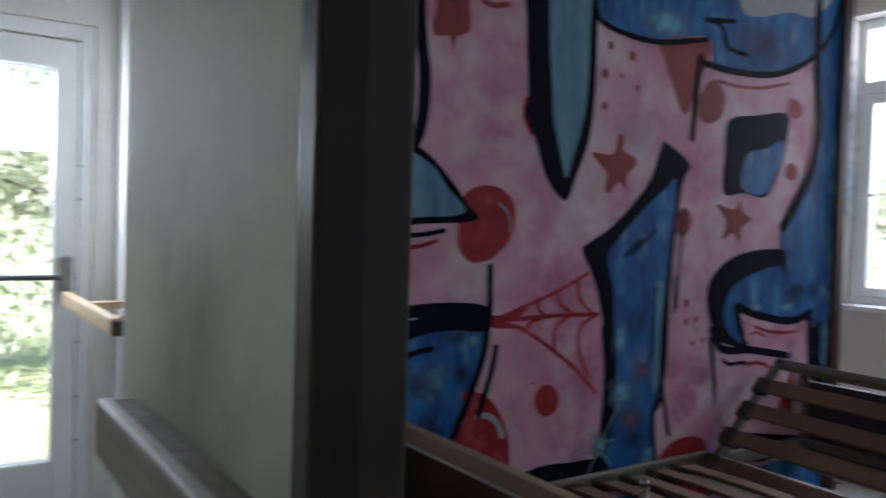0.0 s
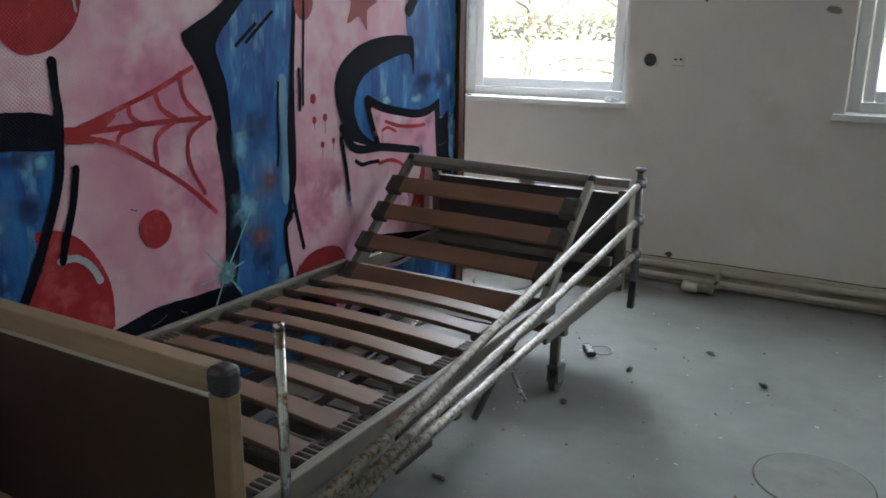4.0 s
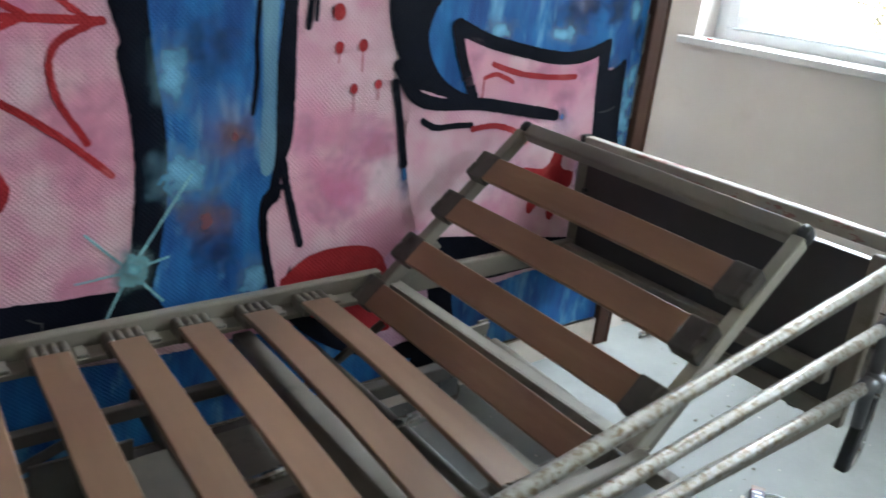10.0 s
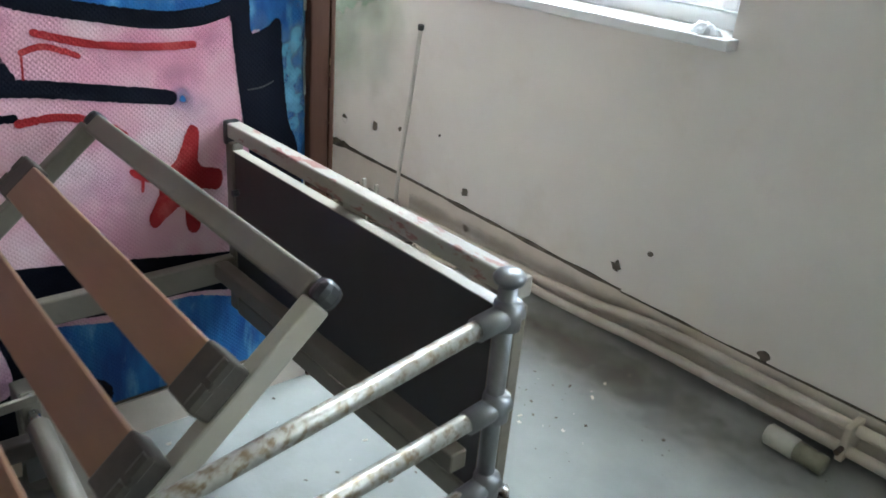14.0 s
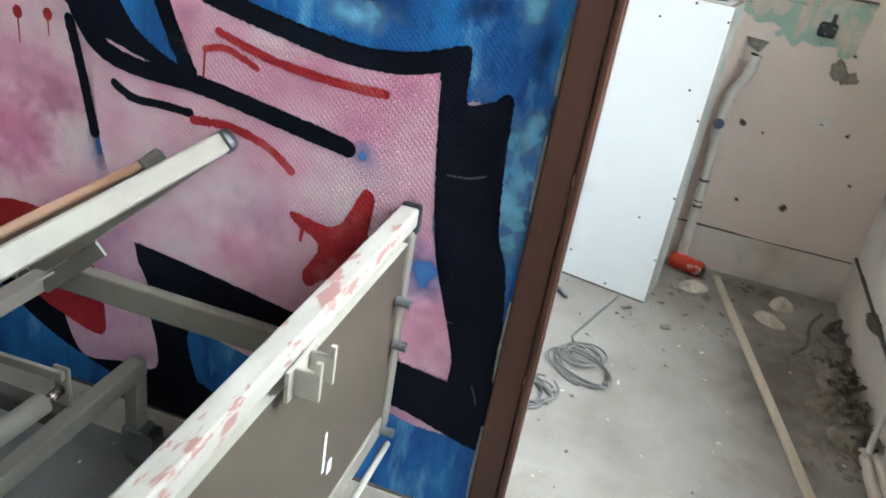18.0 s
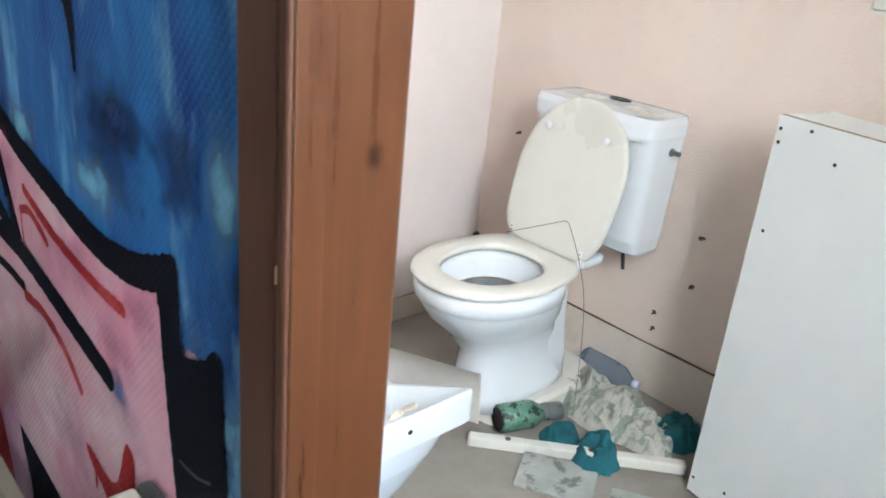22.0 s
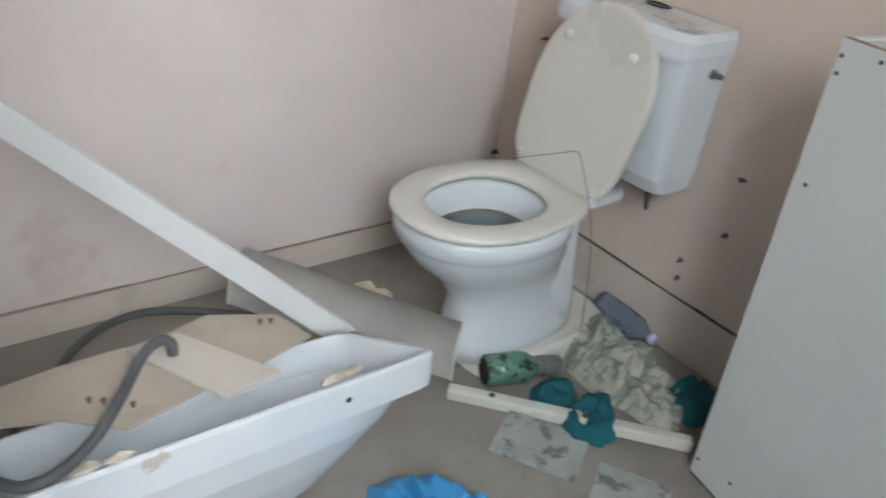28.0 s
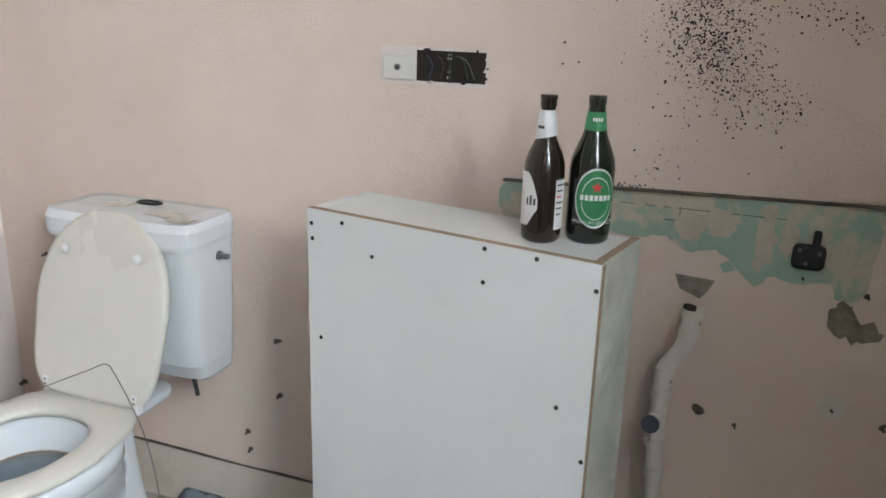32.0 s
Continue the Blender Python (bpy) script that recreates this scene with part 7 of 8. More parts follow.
def flat_board(outline, z, slope, label, knobs=()):
    ob = patch("board_piece", outline, 0.006, "z", z, HARDBOARD, rough=0.003, sharp=True)
    tagged(ob, label, "board", "boards in the basin")
    ob.rotation_euler = (radians(slope[0]), radians(slope[1]), 0)
    for x, y in knobs:
        part("stud", lathe([(0.003, 0), (0.003, 0.007), (0.005, 0.008), (0.003, 0.011)], (x, y, z + 0.006), 8), STUD, ob)
    return ob


flat_board([(-0.14, 1.72), (-0.256, 1.703), (-0.362, 1.701), (-0.451, 1.873), (-0.309, 1.906), (-0.231, 1.837), (-0.12, 1.80)], BZ + 0.008, (0, 0), "broken cream board lying on the washbasin", ((-0.277, 1.819), (-0.296, 1.832), (-0.334, 1.862)))
flat_board([(-0.371, 1.698), (-0.462, 1.684), (-0.535, 1.664), (-0.653, 1.725), (-0.680, 1.815), (-0.572, 1.844), (-0.47, 1.86)], BZ + 0.001, (0, 0), "cream board piece lying on the washbasin", ((-0.611, 1.738), (-0.630, 1.745)))
CREAM_BOARD = mat("pale_cream_board", (0.52, 0.475, 0.42), (0.58, 0.535, 0.48), 5, 0.55, bump=0.05)
top_board = flat_board([(-0.364, 1.717), (-0.460, 1.712), (-0.577, 1.905), (-0.467, 1.918)], BZ + 0.017, (0, 0), "small oblong of cream board lying on top")
top_board.data.materials[0] = CREAM_BOARD
for x, y, sd in ((-0.235, 1.945, 1.0), (-0.285, 1.945, 2.2), (-0.655, 1.940, 3.1), (-0.70, 1.935, 5.0)):
    bit = part("plaster_bit", crumple(x, y, 0.024, 0.010, 0.014, 40, sd, 5, 8), GLUE)
    bit.location.z = BZ - 0.006
    tagged(bit, "small plaster bit on the washbasin rim", "plaster bit", "plaster bits")

HOSE = mat("grey_ribbed_hose", (0.075, 0.08, 0.085), (0.115, 0.12, 0.125), 12, 0.6, bump=0.05)
hose = thing("drain_hose", (-0.30, 1.85, 0.38), "grey flexible hose looped over the washbasin", "hose")
part("hose_body", tube(smooth_line([(-0.115, 1.93, 0.40), (-0.15, 1.965, 0.40), (-0.20, 1.965, 0.405), (-0.26, 1.93, 0.415), (-0.315, 1.875, 0.43), (-0.37, 1.81, 0.445), (-0.405, 1.79, 0.45), (-0.425, 1.785, 0.435), (-0.427, 1.785, 0.41)]), 0.0095, 12), HOSE, hose, smooth=True)
hose = thing("drain_hose", (-0.45, 1.25, 0.0), "grey flexible hose lying behind the washbasin", "hose")
part("hose_body", tube(smooth_line([(-0.13, 1.44, 0.016), (-0.25, 1.381, 0.06), (-0.352, 1.281, 0.10), (-0.487, 1.223, 0.11), (-0.63, 1.247, 0.10), (-0.826, 1.33, 0.06), (-0.90, 1.36, 0.016)]), 0.0105, 12), HOSE, hose, smooth=True)

# long white plank and a grey gutter piece
A, B = Vector((-0.900, 1.690, 0.175)), Vector((-0.102, 1.375, 0.895))
way = (B - A).normalized()
side = way.cross(Vector((0.55, 0.83, 0.1))).normalized()
nrm = way.cross(side)
bm = bmesh.new()
ends = []
for p in (A, B):
    ends.append([bm.verts.new(p + side * s * 0.029 + nrm * t * 0.006) for s, t in ((-1, -1), (1, -1), (1, 1), (-1, 1))])
for k in range(4):
    bm.faces.new((ends[0][k], ends[0][(k + 1) % 4], ends[1][(k + 1) % 4], ends[1][k]))
bm.faces.new(ends[0])
bm.faces.new(ends[1])
tagged(part("white_plank", bm, BOARD), "long white coated plank leaning across the washbasin", "plank")
CASING = mat("grey_white_plastic", (0.46, 0.44, 0.41), (0.55, 0.53, 0.50), 5, 0.45, stain=(0.38, 0.35, 0.32))
casing = thing("plastic_casing", (-0.87, 1.62, 0.0), "curved grey-white plastic casing beside the toilet", "plastic casing")
P0, P1, R = Vector((-0.70, 1.44, 0.27)), Vector((-1.085, 1.778, 0.145)), 0.088
across = Vector((0.69, 0.72, 0.0))
bm = bmesh.new()
rows = []
for i in range(13):
    c = P0.lerp(P1, i / 12)
    rows.append([bm.verts.new(c + across * (R * math.cos(a)) + Vector((0, 0, R * math.sin(a)))) for a in (radians(4 + 11 * k) for k in range(15))])
for a, b in zip(rows, rows[1:]):
    for k in range(14):
        bm.faces.new((a[k], a[k + 1], b[k + 1], b[k]))
bmesh.ops.solidify(bm, geom=bm.faces[:], thickness=0.005)
part("shell", bm, CASING, casing, smooth=True)
for u in (0.0, 1.0):
    c = P0.lerp(P1, u)
    part("end_lip", tube([c + across * (R * math.cos(a)) + Vector((0, 0, R * math.sin(a))) for a in (radians(4 + 11 * k) for k in range(15))], 0.003, 6), CASING, casing, smooth=True)


# ---- heating pipes and marks on the window wall ----
pipes = thing("heating_pipes", (1.6, 3.46, 0.0), "two painted heating pipes along the foot of the wall", "pipe")
for run in ([(-0.80, 3.465, 0.0168), (-0.2, 3.463, 0.018), (0.25, 3.461, 0.026), (0.6, 3.459, 0.044), (1.6, 3.455, 0.044), (4.29, 3.455, 0.038)],
            [(-0.77, 3.493, 0.034), (-0.2, 3.490, 0.046), (0.25, 3.486, 0.066), (0.6, 3.482, 0.102), (1.6, 3.478, 0.100), (4.29, 3.478, 0.094)]):
    part("pipe_run", tube(smooth_line(run, 5), 0.0165, 14), HEATPIPE, pipes, smooth=True)
for x in (1.13, 2.6):
    part("pipe_clip", box(x - 0.010, x + 0.010, 3.43, 3.519, 0.02, 0.122, 0.004), HEATPIPE, pipes)
    part("clip_screw", tube([(x, 3.40, 0.06), (x, 3.43, 0.06)], 0.008, 8), PLUG, pipes)
riser = thing("capped_pipe", (-0.745, 3.48, 0.07), "thin white pipe rising up the wall with a black cap", "pipe")
part("riser_tube", tube(smooth_line([(-0.75, 3.46, 0.045), (-0.775, 3.462, 0.075), (-0.765, 3.458, 0.20), (-0.695, 3.44, 0.55), (-0.648, 3.428, 0.80)]), 0.0085, 10), mat("white_pipe_paint", (0.56, 0.52, 0.47), (0.64, 0.60, 0.55), 6, 0.5), riser, smooth=True)
part("end_cap", tube([(-0.648, 3.428, 0.80), (-0.645, 3.4265, 0.818)], 0.0115, 10), BLACK_CAP, riser, "black rubber end cap")
canister = thing("threaded_canister", (1.05, 3.37, 0.0), "pale metal canister with a threaded end on the floor", "canister")
lying((0.965, 3.372, 0.032), (1.05, 3.366, 0.032), [(0.024, 0), (0.030, 0.06), (0.030, 0.94), (0.026, 1.0)], mat("pale_tin", (0.45, 0.44, 0.39), (0.56, 0.55, 0.50), 14, 0.45, metal=0.3, stain=(0.30, 0.27, 0.22)), canister, "canister_body")
lying((1.05, 3.366, 0.032), (1.125, 3.361, 0.032), [(0.026, 0.0), (0.028, 0.06), (0.025, 0.12), (0.028, 0.20), (0.025, 0.28), (0.028, 0.36), (0.025, 0.44), (0.028, 0.52), (0.025, 0.60), (0.027, 0.70), (0.027, 1.0)], mat("tarnished_brass_thread", (0.20, 0.19, 0.14), (0.33, 0.31, 0.24), 20, 0.5, metal=0.3), canister, "thread", label="tarnished threaded metal end")
for x, z, r in ((-0.421, 0.228, 0.010), (0.31, 0.215, 0.011), (-0.60, 0.40, 0.004), (-1.0, 0.95, 0.010), (-1.25, 0.30, 0.012), (-0.40, 0.085, 0.010), (-1.02, 0.33, 0.012), (0.84, 0.150, 0.010), (0.42, 0.30, 0.005), (-0.85, 0.36, 0.006)):
    hole = patch("drill_hole", [(x + r * 1.7 * math.cos(a), z + r * 1.5 * math.sin(a)) for a in (k * math.pi / 3 for k in range(6))], -0.0008, "y", WALL_Y - (0.0005 if z > 0.236 or x > 0.34 else 0.0085), DIRT_AND_SHADE, seed=x * 9, rough=r * 1.2)
    tagged(hole, "small dirty drill hole in the plaster wall", "drill hole", "drill holes")
smear = patch("wall_scar", [(0.885, 1.555), (0.93, 1.575), (0.985, 1.575), (1.01, 1.595), (0.995, 1.545), (0.95, 1.535), (0.915, 1.50), (0.90, 1.52)], -0.001, "y", WALL_Y - 0.0006, mat("blue_grey_scar", (0.035, 0.06, 0.085), (0.10, 0.13, 0.16), 20, 0.9), rough=0.02)
tagged(smear, "dark blue-grey scar torn in the plaster", "wall scar")
smear = patch("wall_scar", [(1.49, 1.47), (1.53, 1.475), (1.55, 1.455), (1.51, 1.445)], -0.001, "y", WALL_Y - 0.0006, mat("mauve_scar", (0.30, 0.22, 0.24), (0.38, 0.30, 0.31), 20, 0.9), rough=0.02)
tagged(smear, "small mauve scuff on the plaster", "wall scar")
outlet = thing("wall_outlet", (0.655, WALL_Y, 1.21), "dark open socket box in the wall", "socket")
part("open_box", lathe([(0.032, 0), (0.034, 0.004), (0.026, 0.005)], (0.655, WALL_Y - 0.0005, 1.21), 20, pose(0, 0, 0, 90, 0, 0)), mat("blue_grey_box", (0.035, 0.045, 0.06), (0.07, 0.08, 0.10), 20, 0.7), outlet)
outlet = thing("wall_outlet", (0.804, WALL_Y, 1.214), "pale wall socket with two dark pin holes", "socket")
part("cover_plate", box(0.772, 0.836, WALL_Y - 0.006, WALL_Y - 0.0005, 1.184, 1.246, 0.003), PLASTER, outlet)
for dx in (-0.014, 0.014):
    part("pin_hole", tube([(0.804 + dx, WALL_Y - 0.0062, 1.215), (0.804 + dx, WALL_Y - 0.0072, 1.215)], 0.006, 10), HOLE, outlet)
lump = part("paper_lump", crumple(0.46, 3.50, 0.05, 0.03, 0.05, 25, 2.0, 0, 14), WHITE_BAG)
lump.location.z = 0.975
tagged(lump, "crumpled white paper on the window sill", "paper")
tagged(part("red_scrap", box(-0.44, -0.41, 3.475, 3.49, 0.9775, 0.983, 0.002), RED), "small red scrap on the window sill", "scrap")

# round inspection covers cut in the floor
COVER_MAT = mat("scratched_floor_cover", (0.20, 0.205, 0.19), (0.27, 0.275, 0.255), 7, 0.66, bump=0.2, spec=0.3, stain=(0.15, 0.145, 0.13), stain_scale=5)
for cx, cy, r in ((0.065, 3.005, 0.165), (1.80, 1.63, 0.175)):
    disc = thing("floor_hatch", (cx, cy, 0.0), "round floor patch cut out with a dark joint", "floor hatch", "round floor hatches")
    part("joint", lathe([(r + 0.003, 0.0005), (r + 0.003, 0.0018), (r - 0.004, 0.0020)], (cx, cy, 0), 56), DIRT_AND_SHADE, disc)
    part("plate", lathe([(r - 0.002, 0.001), (r - 0.003, 0.0042), (r - 0.012, 0.005)], (cx, cy, 0), 56), COVER_MAT, disc)
rod = part("metal_tube", tube([(0.066, 2.735, 0.014), (0.072, 2.838, 0.014)], 0.011, 12), CHROME, smooth=True)
tagged(rod, "short chromed tube lying on the floor", "tube")

# sweet wrapper with a cable tie
wrapper = thing("sweet_wrapper", (0.83, 2.285, 0.0), "dark sweet wrapper with white stripes on the floor", "wrapper")
foil_turn = pose(0.838, 2.272, 0.0, 0, 0, 32)
part("foil", box(-0.020, 0.020, -0.055, 0.045, 0.002, 0.022, 0.006, foil_turn), mat("dark_blue_foil", (0.02, 0.02, 0.05), (0.06, 0.05, 0.10), 25, 0.35, stain=(0.30, 0.05, 0.05), stain_scale=60, stain_from=0.58, stain_to=0.62), wrapper)
part("torn_flap", box(-0.016, 0.018, 0.044, 0.062, 0.004, 0.007, 0.001, foil_turn @ Matrix.Rotation(radians(12), 4, "X")), mat("brown_foil_inside", (0.16, 0.10, 0.08), (0.24, 0.16, 0.13), 30, 0.4), wrapper, "torn brown flap")
for k in range(5):
    part("stripe", box(-0.015 + 0.007 * (k % 2), 0.008 + 0.006 * (k % 2), -0.046 + 0.017 * k, -0.038 + 0.017 * k, 0.0222, 0.0228, 0, foil_turn), WHITE_BAG, wrapper)
ring = part("cable_tie", tube([(0.875 + 0.052 * math.cos(a), 2.315 + 0.048 * math.sin(a), 0.005 + 0.002 * math.sin(2 * a)) for a in (2 * math.pi * k / 40 for k in range(41))], 0.0026, 6), WHITE_BAG, smooth=True)
tagged(ring, "white plastic cable tie loop on the floor", "cable tie")

# dust heaps and chips
rng = random.Random(11)


def chips(name, spots, material, label, size=(0.004, 0.016), lift=0.0):
    bm = bmesh.new()
    for cx, cy, sx, sy, n in spots:
        for _ in range(n):
            x, y = rng.gauss(cx, sx), rng.gauss(cy, sy)
            if y > 3.50 or x < -1.74:
                continue
            r = size[0] + (size[1] - size[0]) * rng.random() ** 3
            turn = pose(x, y, lift + r * 0.25, rng.uniform(-25, 25), rng.uniform(-25, 25), rng.uniform(0, 360))
            add_box(bm, -r, r, -r * rng.uniform(0.3, 0.9), r * rng.uniform(0.3, 0.9), -r * 0.14, r * 0.14, 0, turn)
    return tagged(part(name, bm, material), label, "debris", kind="stuff")


RUBBLE = mat("grey_brown_rubble", (0.109, 0.091, 0.069), (0.272, 0.234, 0.18), 30, 0.9, bump=0.4)
drift = misty("brown_dust_drift", (0.21, 0.175, 0.135), 0.30, 14.0, (1, 1, 0))
for x0, x1, y0, y1, label in ((-1.74, -0.45, 3.05, 3.49, "brown dust heaped along the foot of the wall"), (-0.44, 1.3, 3.10, 3.50, "brown dust along the heating pipes")):
    tagged(part("dust_drift", box(x0, x1, y0, y1, 0.0004, 0.0010), drift), label, "dust", kind="stuff")
green = part("damp_stain", box(-1.90, -0.72, WALL_Y - 0.0012, WALL_Y - 0.0004, 0.16, 1.75), misty("green_damp_stain", (0.56, 0.72, 0.58), 0.5, 3.0, (1, 0, 1)))
grime = part("pipe_grime", box(-0.75, 4.25, WALL_Y - 0.0092, WALL_Y - 0.0085, 0.03, 0.13), misty("pipe_grime", (0.30, 0.255, 0.205), 0.22, 9.0, (0, 0, 1)))
tagged(grime, "brown grime on the skirting behind the heating pipes", "grime")
tagged(green, "pale green damp stain on the plaster wall", "damp stain")
chips("plaster_chips", [(-1.20, 3.42, 0.14, 0.05, 90), (-0.95, 3.42, 0.12, 0.05, 90), (-0.75, 3.40, 0.08, 0.06, 60), (-0.45, 3.35, 0.06, 0.03, 40), (-1.40, 2.95, 0.15, 0.12, 50), (-1.66, 3.0, 0.03, 0.25, 60)], RUBBLE, "plaster chips and dust in the bathroom corner", (0.003, 0.018))
SHARD = mat("mixed_plaster_shards", (0.0341, 0.0271, 0.02), (0.171, 0.147, 0.114), 45, 0.9, bump=0.4)
heap = bmesh.new()
for cx, cy, sx, sy, n in ((-1.16, 3.455, 0.07, 0.022, 40), (-0.98, 3.462, 0.07, 0.020, 40), (-0.83, 3.470, 0.05, 0.016, 34), (-0.47, 3.36, 0.030, 0.015, 14), (-1.40, 3.475, 0.10, 0.014, 16)):
    for _ in range(n):
        x, y = rng.gauss(cx, sx), min(3.49, rng.gauss(cy, sy))
        r = rng.uniform(0.007, 0.027)
        near = max(0.0, 1 - abs(x - cx) / (2 * sx))
        turn = pose(x, y, 0.012 + 0.035 * near * rng.random(), rng.uniform(-70, 70), rng.uniform(-70, 70), rng.uniform(0, 360))
        add_box(heap, -r, r, -r * rng.uniform(0.25, 0.8), r * rng.uniform(0.25, 0.8), -0.002, 0.002, 0, turn)
tagged(part("plaster_shards", heap, SHARD), "heap of broken dirty plaster shards along the wall", "debris", kind="stuff")
clot = part("dirt_clot", crumple(0.0, 0.0, 0.085, 0.022, 0.03, 30, 4.4, 0, 14), DIRT_AND_SHADE)
clot.data.transform(pose(-1.27, 3.505, 0.175, 0, -3, 0))
tagged(clot, "dark clot of dirt caught on the skirting", "dirt clot")
tagged(part("bent_stick", tube(smooth_line([(-1.60, 3.44, 0.015), (-1.45, 3.38, 0.03), (-1.32, 3.36, 0.02), (-1.26, 3.315, 0.008)]), 0.006, 6), DIRT_AND_SHADE), "thin dark twig lying on the floor", "twig")
chips("dirt_crumbs", [(-0.9, 3.0, 0.5, 0.3, 90), (0.12, 3.05, 0.16, 0.14, 60), (0.2, 3.1, 0.4, 0.2, 60), (1.3, 1.9, 0.6, 0.7, 130), (1.2, 3.25, 0.7, 0.10, 90), (0.5, 1.4, 0.25, 0.6, 120), (-1.0, 2.4, 0.3, 0.3, 90)], DIRT_AND_SHADE, "dark crumbs scattered on the floor", (0.0015, 0.006))
chips("pale_crumbs", [(0.3, 2.9, 0.3, 0.25, 60), (1.3, 1.7, 0.6, 0.7, 70), (0.5, 1.7, 0.3, 0.4, 90), (-0.8, 2.8, 0.4, 0.3, 70)], SKIRT, "pale crumbs scattered on the floor", (0.0015, 0.007))
LEAFY = mat("dry_leaf", (0.06, 0.05, 0.04), (0.13, 0.11, 0.09), 20, 0.9)
for k, (x, y) in enumerate(((1.05, 2.17), (1.30, 2.52), (2.02, 2.12), (2.12, 2.06), (0.93, 1.75), (0.80, 1.05), (-0.246, 3.104), (-0.05, 2.80), (1.55, 2.30), (2.40, 2.62))):
    tagged(part("dead_leaf", crumple(x, y, 0.012, 0.028, 0.012, 40, k * 1.7, k * 50, 8), LEAFY), "curled dark dead leaf on the floor", "leaf", "dead leaves")
for k, (x, y, s) in enumerate(((-1.15, 3.43, 0.05), (-1.0, 3.40, 0.06), (-0.86, 3.44, 0.05), (-0.47, 3.36, 0.045), (-1.30, 3.46, 0.04))):
    tagged(part("rubble_lump", crumple(x, y, s * 1.3, s, 0.05, 26, 3 + k * 2.1, k * 40, 16), GLUE if k == 3 else RUBBLE), "dirty lump of rubble lying against the wall", "rubble", "rubble heaps")

# knots in the varnished reveal
KNOT = misty("dark_wood_knot", (0.022, 0.008, 0.004), 0.45, 40.0, (1, 0, 1))
for x, z, w, h in ((-0.052, 1.179, 0.013, 0.016), (-0.030, 0.62, 0.012, 0.020), (-0.055, 1.62, 0.011, 0.016), (-0.050, 0.25, 0.010, 0.018)):
    part("wood_knot", box(x - w, x + w, 2.5852, 2.5856, z - h, z + h), KNOT, post)

# ---- corridor: exit door, handrails ----
door = tagged(new("door_exit"), "white plastic exit door with a large glass pane", "door", kind="structure")
door.location = (-1.72, -1.08, 0.0)
bm = bmesh.new()
for y0, y1, z0, z1 in ((-1.62, -1.56, 0.0, 2.24), (-0.60, -0.54, 0.0, 2.24), (-1.56, -0.60, 2.17, 2.24)):
    add_box(bm, -1.80, -1.715, y0, y1, z0, z1, 0.006)
part("door_frame", bm, PVC, door)
bm = bmesh.new()
for y0, y1, z0, z1 in ((-1.555, -1.455, 0.01, 2.165), (-0.705, -0.605, 0.01, 2.165), (-1.455, -0.705, 2.035, 2.165), (-1.455, -0.705, 0.01, 0.27)):
    add_box(bm, -1.79, -1.725, y0, y1, z0, z1, 0.008)
leaf = part("door_leaf", bm, PVC, door)
pane = part("pane", box(-1.766, -1.758, -1.455, -0.705, 0.27, 2.035), GLASS, door)
pane.visible_shadow = False
bar = part("panic_bar", tube([(-1.665, -0.66, 1.105), (-1.665, -1.50, 1.105)], 0.013, 12), mat("blue_grey_bar", (0.05, 0.06, 0.08), (0.08, 0.09, 0.11), 10, 0.4), leaf, "dark panic bar")
part("bar_mount", box(-1.725, -1.65, -0.685, -0.63, 1.04, 1.20, 0.010), GREY_METAL, leaf)
for z in (0.35, 0.55, 0.80, 1.45, 1.60):
    part("seal_clip", box(-1.727, -1.715, -0.603, -0.590, z, z + 0.012), GREY_METAL, door)
RAILWOOD = mat("worn_handrail_wood", (0.20, 0.17, 0.15), (0.31, 0.275, 0.25), 6, 0.65, bump=0.15, stretch=(0.6, 6, 6), stain=(0.36, 0.32, 0.28), stain_from=0.6)
rail = thing("handrail", (1.1, -0.93, 1.09), "worn grey-brown wooden handrail board on the corridor wall", "handrail")
part("board", box(0.785, 1.485, -0.965, -0.935, 0.985, 1.083, 0.008), RAILWOOD, rail)
for x in (0.90, 1.30):
    part("spacer", box(x - 0.03, x + 0.03, -0.936, -0.899, 1.01, 1.06, 0.003), RAILWOOD, rail)
# dark strip stands for the shadow line between rail and wall
part("shadow_gap", box(0.79, 1.48, -0.9345, -0.9005, 1.070, 1.078, 0.001), DIRT_AND_SHADE, rail, "dark strip painted as the shadow behind the rail")
grime = part("wall_grime", box(0.78, 1.44, -0.9012, -0.9004, 0.80, 1.55), misty("corridor_grime", (0.20, 0.20, 0.17), 0.16, 9.0, (1, 0, 1)))
tagged(grime, "grey grime rubbed into the wall over the handrail", "grime")
stub = thing("handrail", (-0.9, -0.55, 1.02), "pale wooden handrail stub with a dark cut end", "handrail")
PALEWOOD = mat("pale_handrail_wood", (0.40, 0.28, 0.17), (0.50, 0.36, 0.23), 6, 0.6, stretch=(0.6, 6, 6))
part("rail_piece", box(-1.66, -0.60, -0.675, -0.640, 0.985, 1.045, 0.006), PALEWOOD, stub)
part("cut_end", box(-0.600, -0.585, -0.672, -0.600, 0.985, 1.035, 0.003), DARK_PANEL, stub)
for x in (-1.3, -0.8):
    part("bracket", box(x - 0.02, x + 0.02, -0.641, -0.441, 1.0, 1.03, 0.003), PALEWOOD, stub)

# ---- outside: grass and trees, their colours paled to stand for haze ----
GRASS = mat("haze_paled_grass", (0.24, 0.30, 0.15), (0.36, 0.41, 0.24), 0.8, 0.9, bump=0.6, grain=30)
bm = bmesh.new()
bmesh.ops.create_grid(bm, x_segments=2, y_segments=2, size=400)
bmesh.ops.translate(bm, vec=(0, 0, -0.16), verts=bm.verts)
structure("ground", bm, GRASS, "overgrown grass ground outside", "ground")
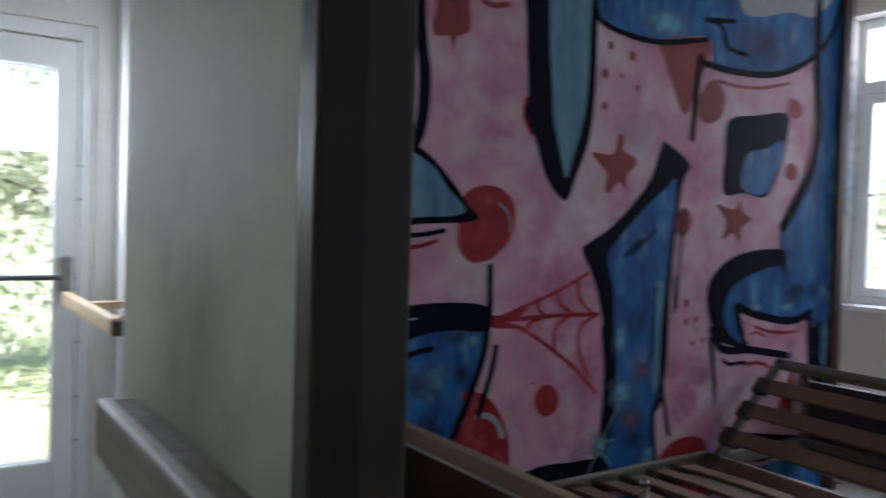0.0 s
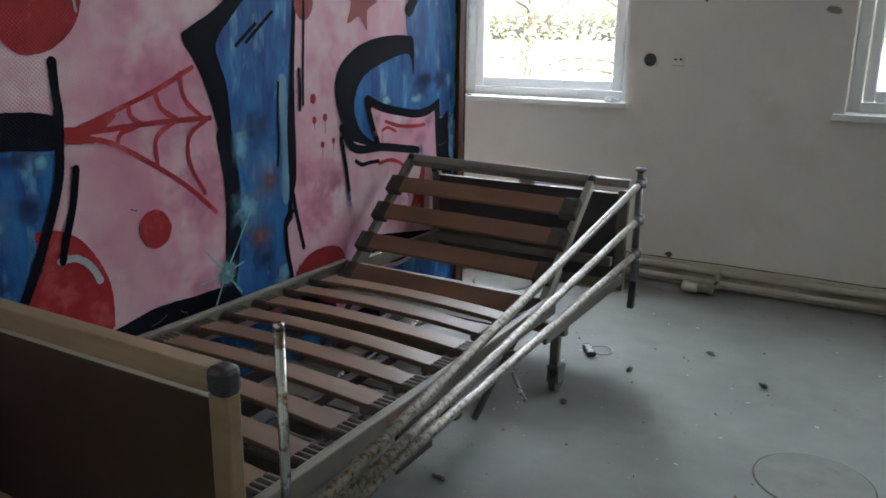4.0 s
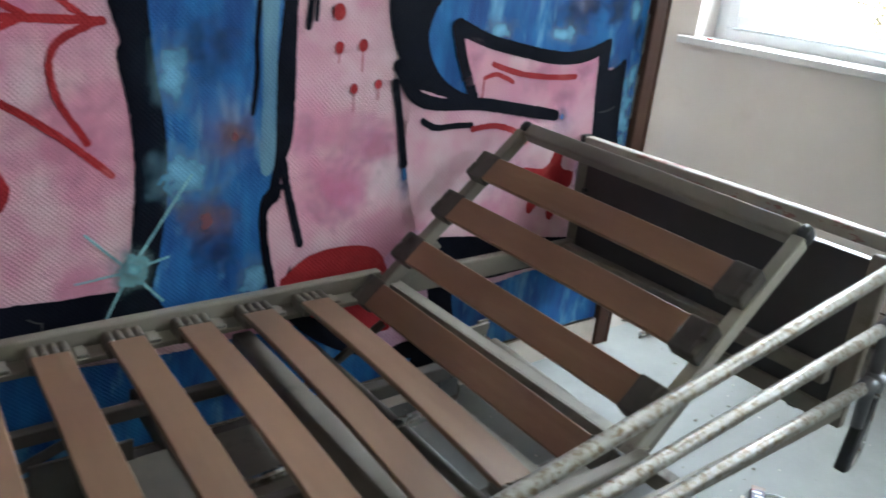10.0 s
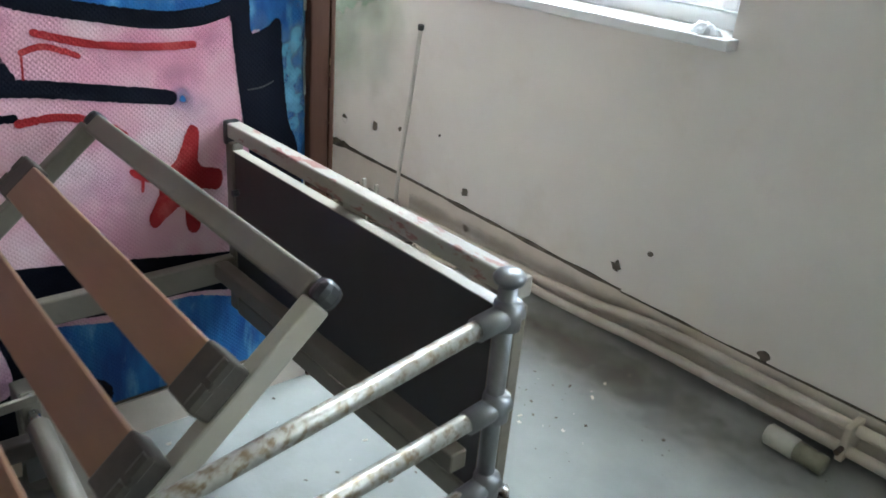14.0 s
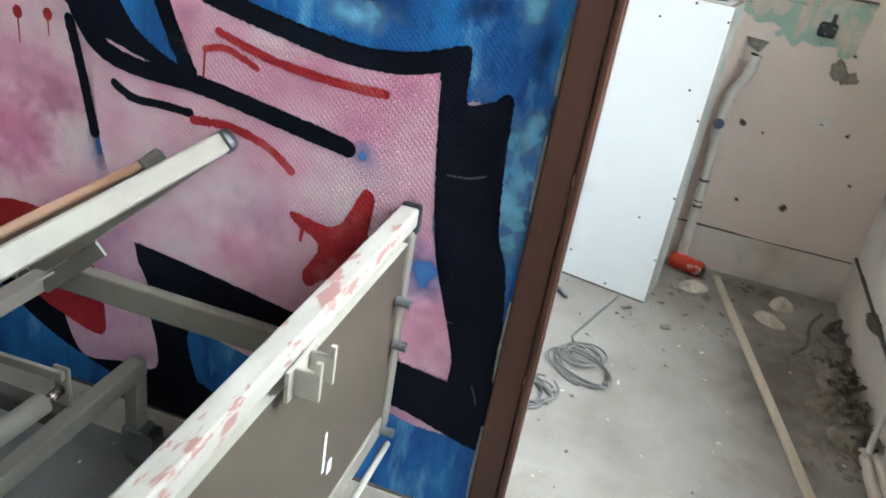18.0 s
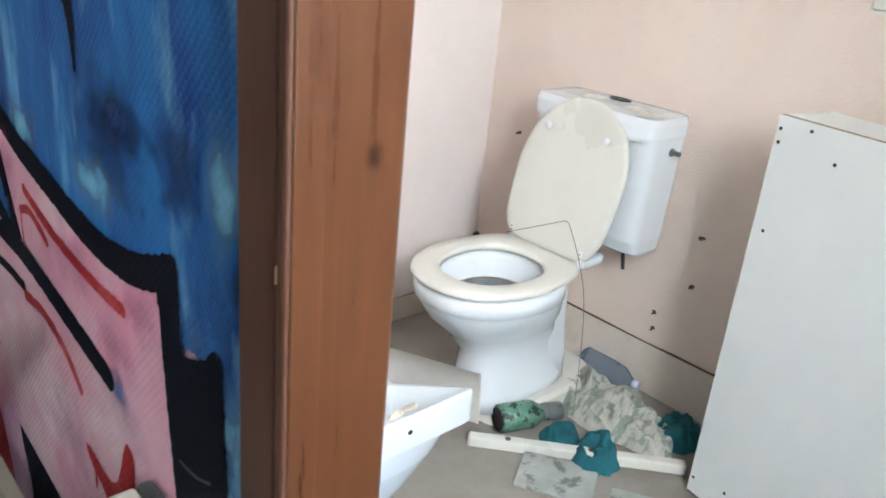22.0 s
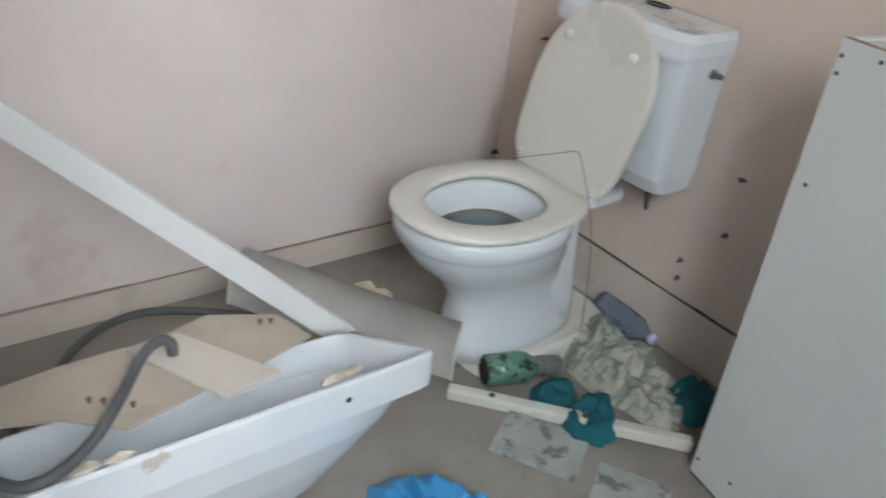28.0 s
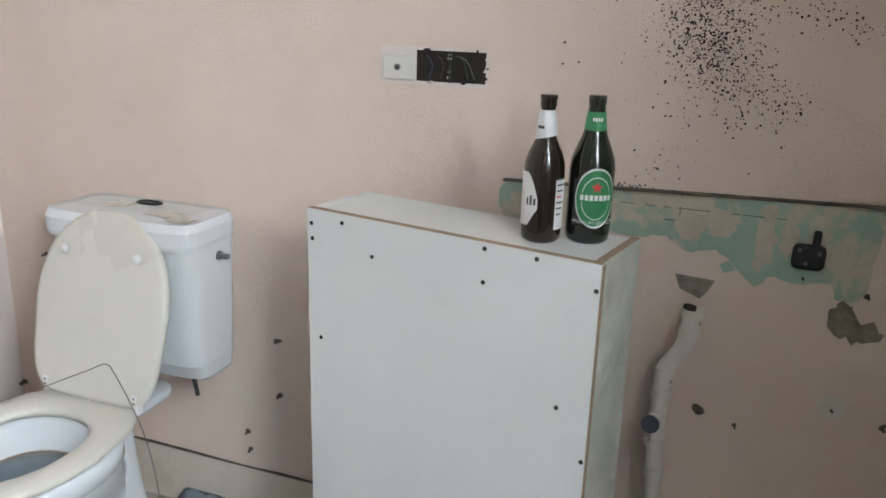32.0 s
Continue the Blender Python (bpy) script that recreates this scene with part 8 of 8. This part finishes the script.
# leaf green lightened so that the crowns look washed out by haze
LEAF = mat("haze_paled_leaves", (0.33, 0.39, 0.25), (0.52, 0.57, 0.43), 2.5, 0.6, bump=0.0)
b = LEAF.node_tree.nodes["Principled BSDF"]
b.inputs["Subsurface Weight"].default_value = 0.0
BARK = mat("tree_bark", (0.08, 0.065, 0.05), (0.15, 0.12, 0.10), 9, 0.9, bump=0.6, stretch=(1, 1, 0.3))


def tree(x, y, height, spread, seed, leaves=2600, low=0.15):
    t = thing("tree", (x, y, -0.16), "green leafy tree outside the building, paled for haze", "tree", "trees outside")
    r = random.Random(seed)
    trunk = smooth_line([(x, y, -0.16), (x + 0.1 * r.random(), y, height * 0.35), (x - 0.15 * r.random(), y + 0.1, height * 0.85)], 6)
    bm = add_tube(bmesh.new(), trunk, [0.11 * (1 - 0.8 * k / (len(trunk) - 1)) for k in range(len(trunk))], 9)
    tips = []
    for k in range(14):
        base = trunk[min(len(trunk) - 1, 2 + k * (len(trunk) - 3) // 14)]
        a = r.uniform(0, 2 * math.pi)
        tip = base + Vector((math.cos(a) * spread * r.uniform(0.5, 1), math.sin(a) * spread * r.uniform(0.5, 1), r.uniform(-0.1, 0.6) * spread))
        add_tube(bm, smooth_line([base, base.lerp(tip, 0.5) + Vector((0, 0, 0.12)), tip], 4), [0.035 - 0.0035 * s for s in range(9)], 6)
        tips += [tip, base.lerp(tip, 0.6)]
    part("trunk", bm, BARK, t)
    bm = bmesh.new()
    for _ in range(leaves):
        c = r.choice(tips) + Vector((r.gauss(0, 0.30), r.gauss(0, 0.30), r.gauss(0, 0.32))) * spread * 0.75
        if c.z < low:
            continue
        s = r.uniform(0.04, 0.085)
        m = Matrix.Translation(c) @ Euler((r.uniform(-1, 1), r.uniform(-1, 1), r.uniform(0, 6.3))).to_matrix().to_4x4()
        bm.faces.new([bm.verts.new(m @ Vector(q)) for q in ((-s, 0, 0), (0, -s * 0.45, 0.01), (s * 1.1, 0, 0), (0, s * 0.45, 0.01))])
    part("crown", bm, LEAF, t)


for k, (x, y, h, sp) in enumerate(((-3.4, 15.5, 3.0, 2.1), (-0.6, 17.5, 2.7, 2.2), (2.2, 15.0, 2.9, 2.1), (4.8, 16.5, 3.4, 2.3), (-6.6, 18.0, 3.8, 2.5), (8.0, 17.0, 3.8, 2.5), (-6.4, -1.5, 3.4, 1.4), (-6.0, 0.4, 3.0, 1.3), (-7.4, -3.4, 3.8, 1.6), (-8.5, 1.8, 4.2, 1.8))):
    tree(x, y, h, sp, 40 + k, 3600, -0.1)
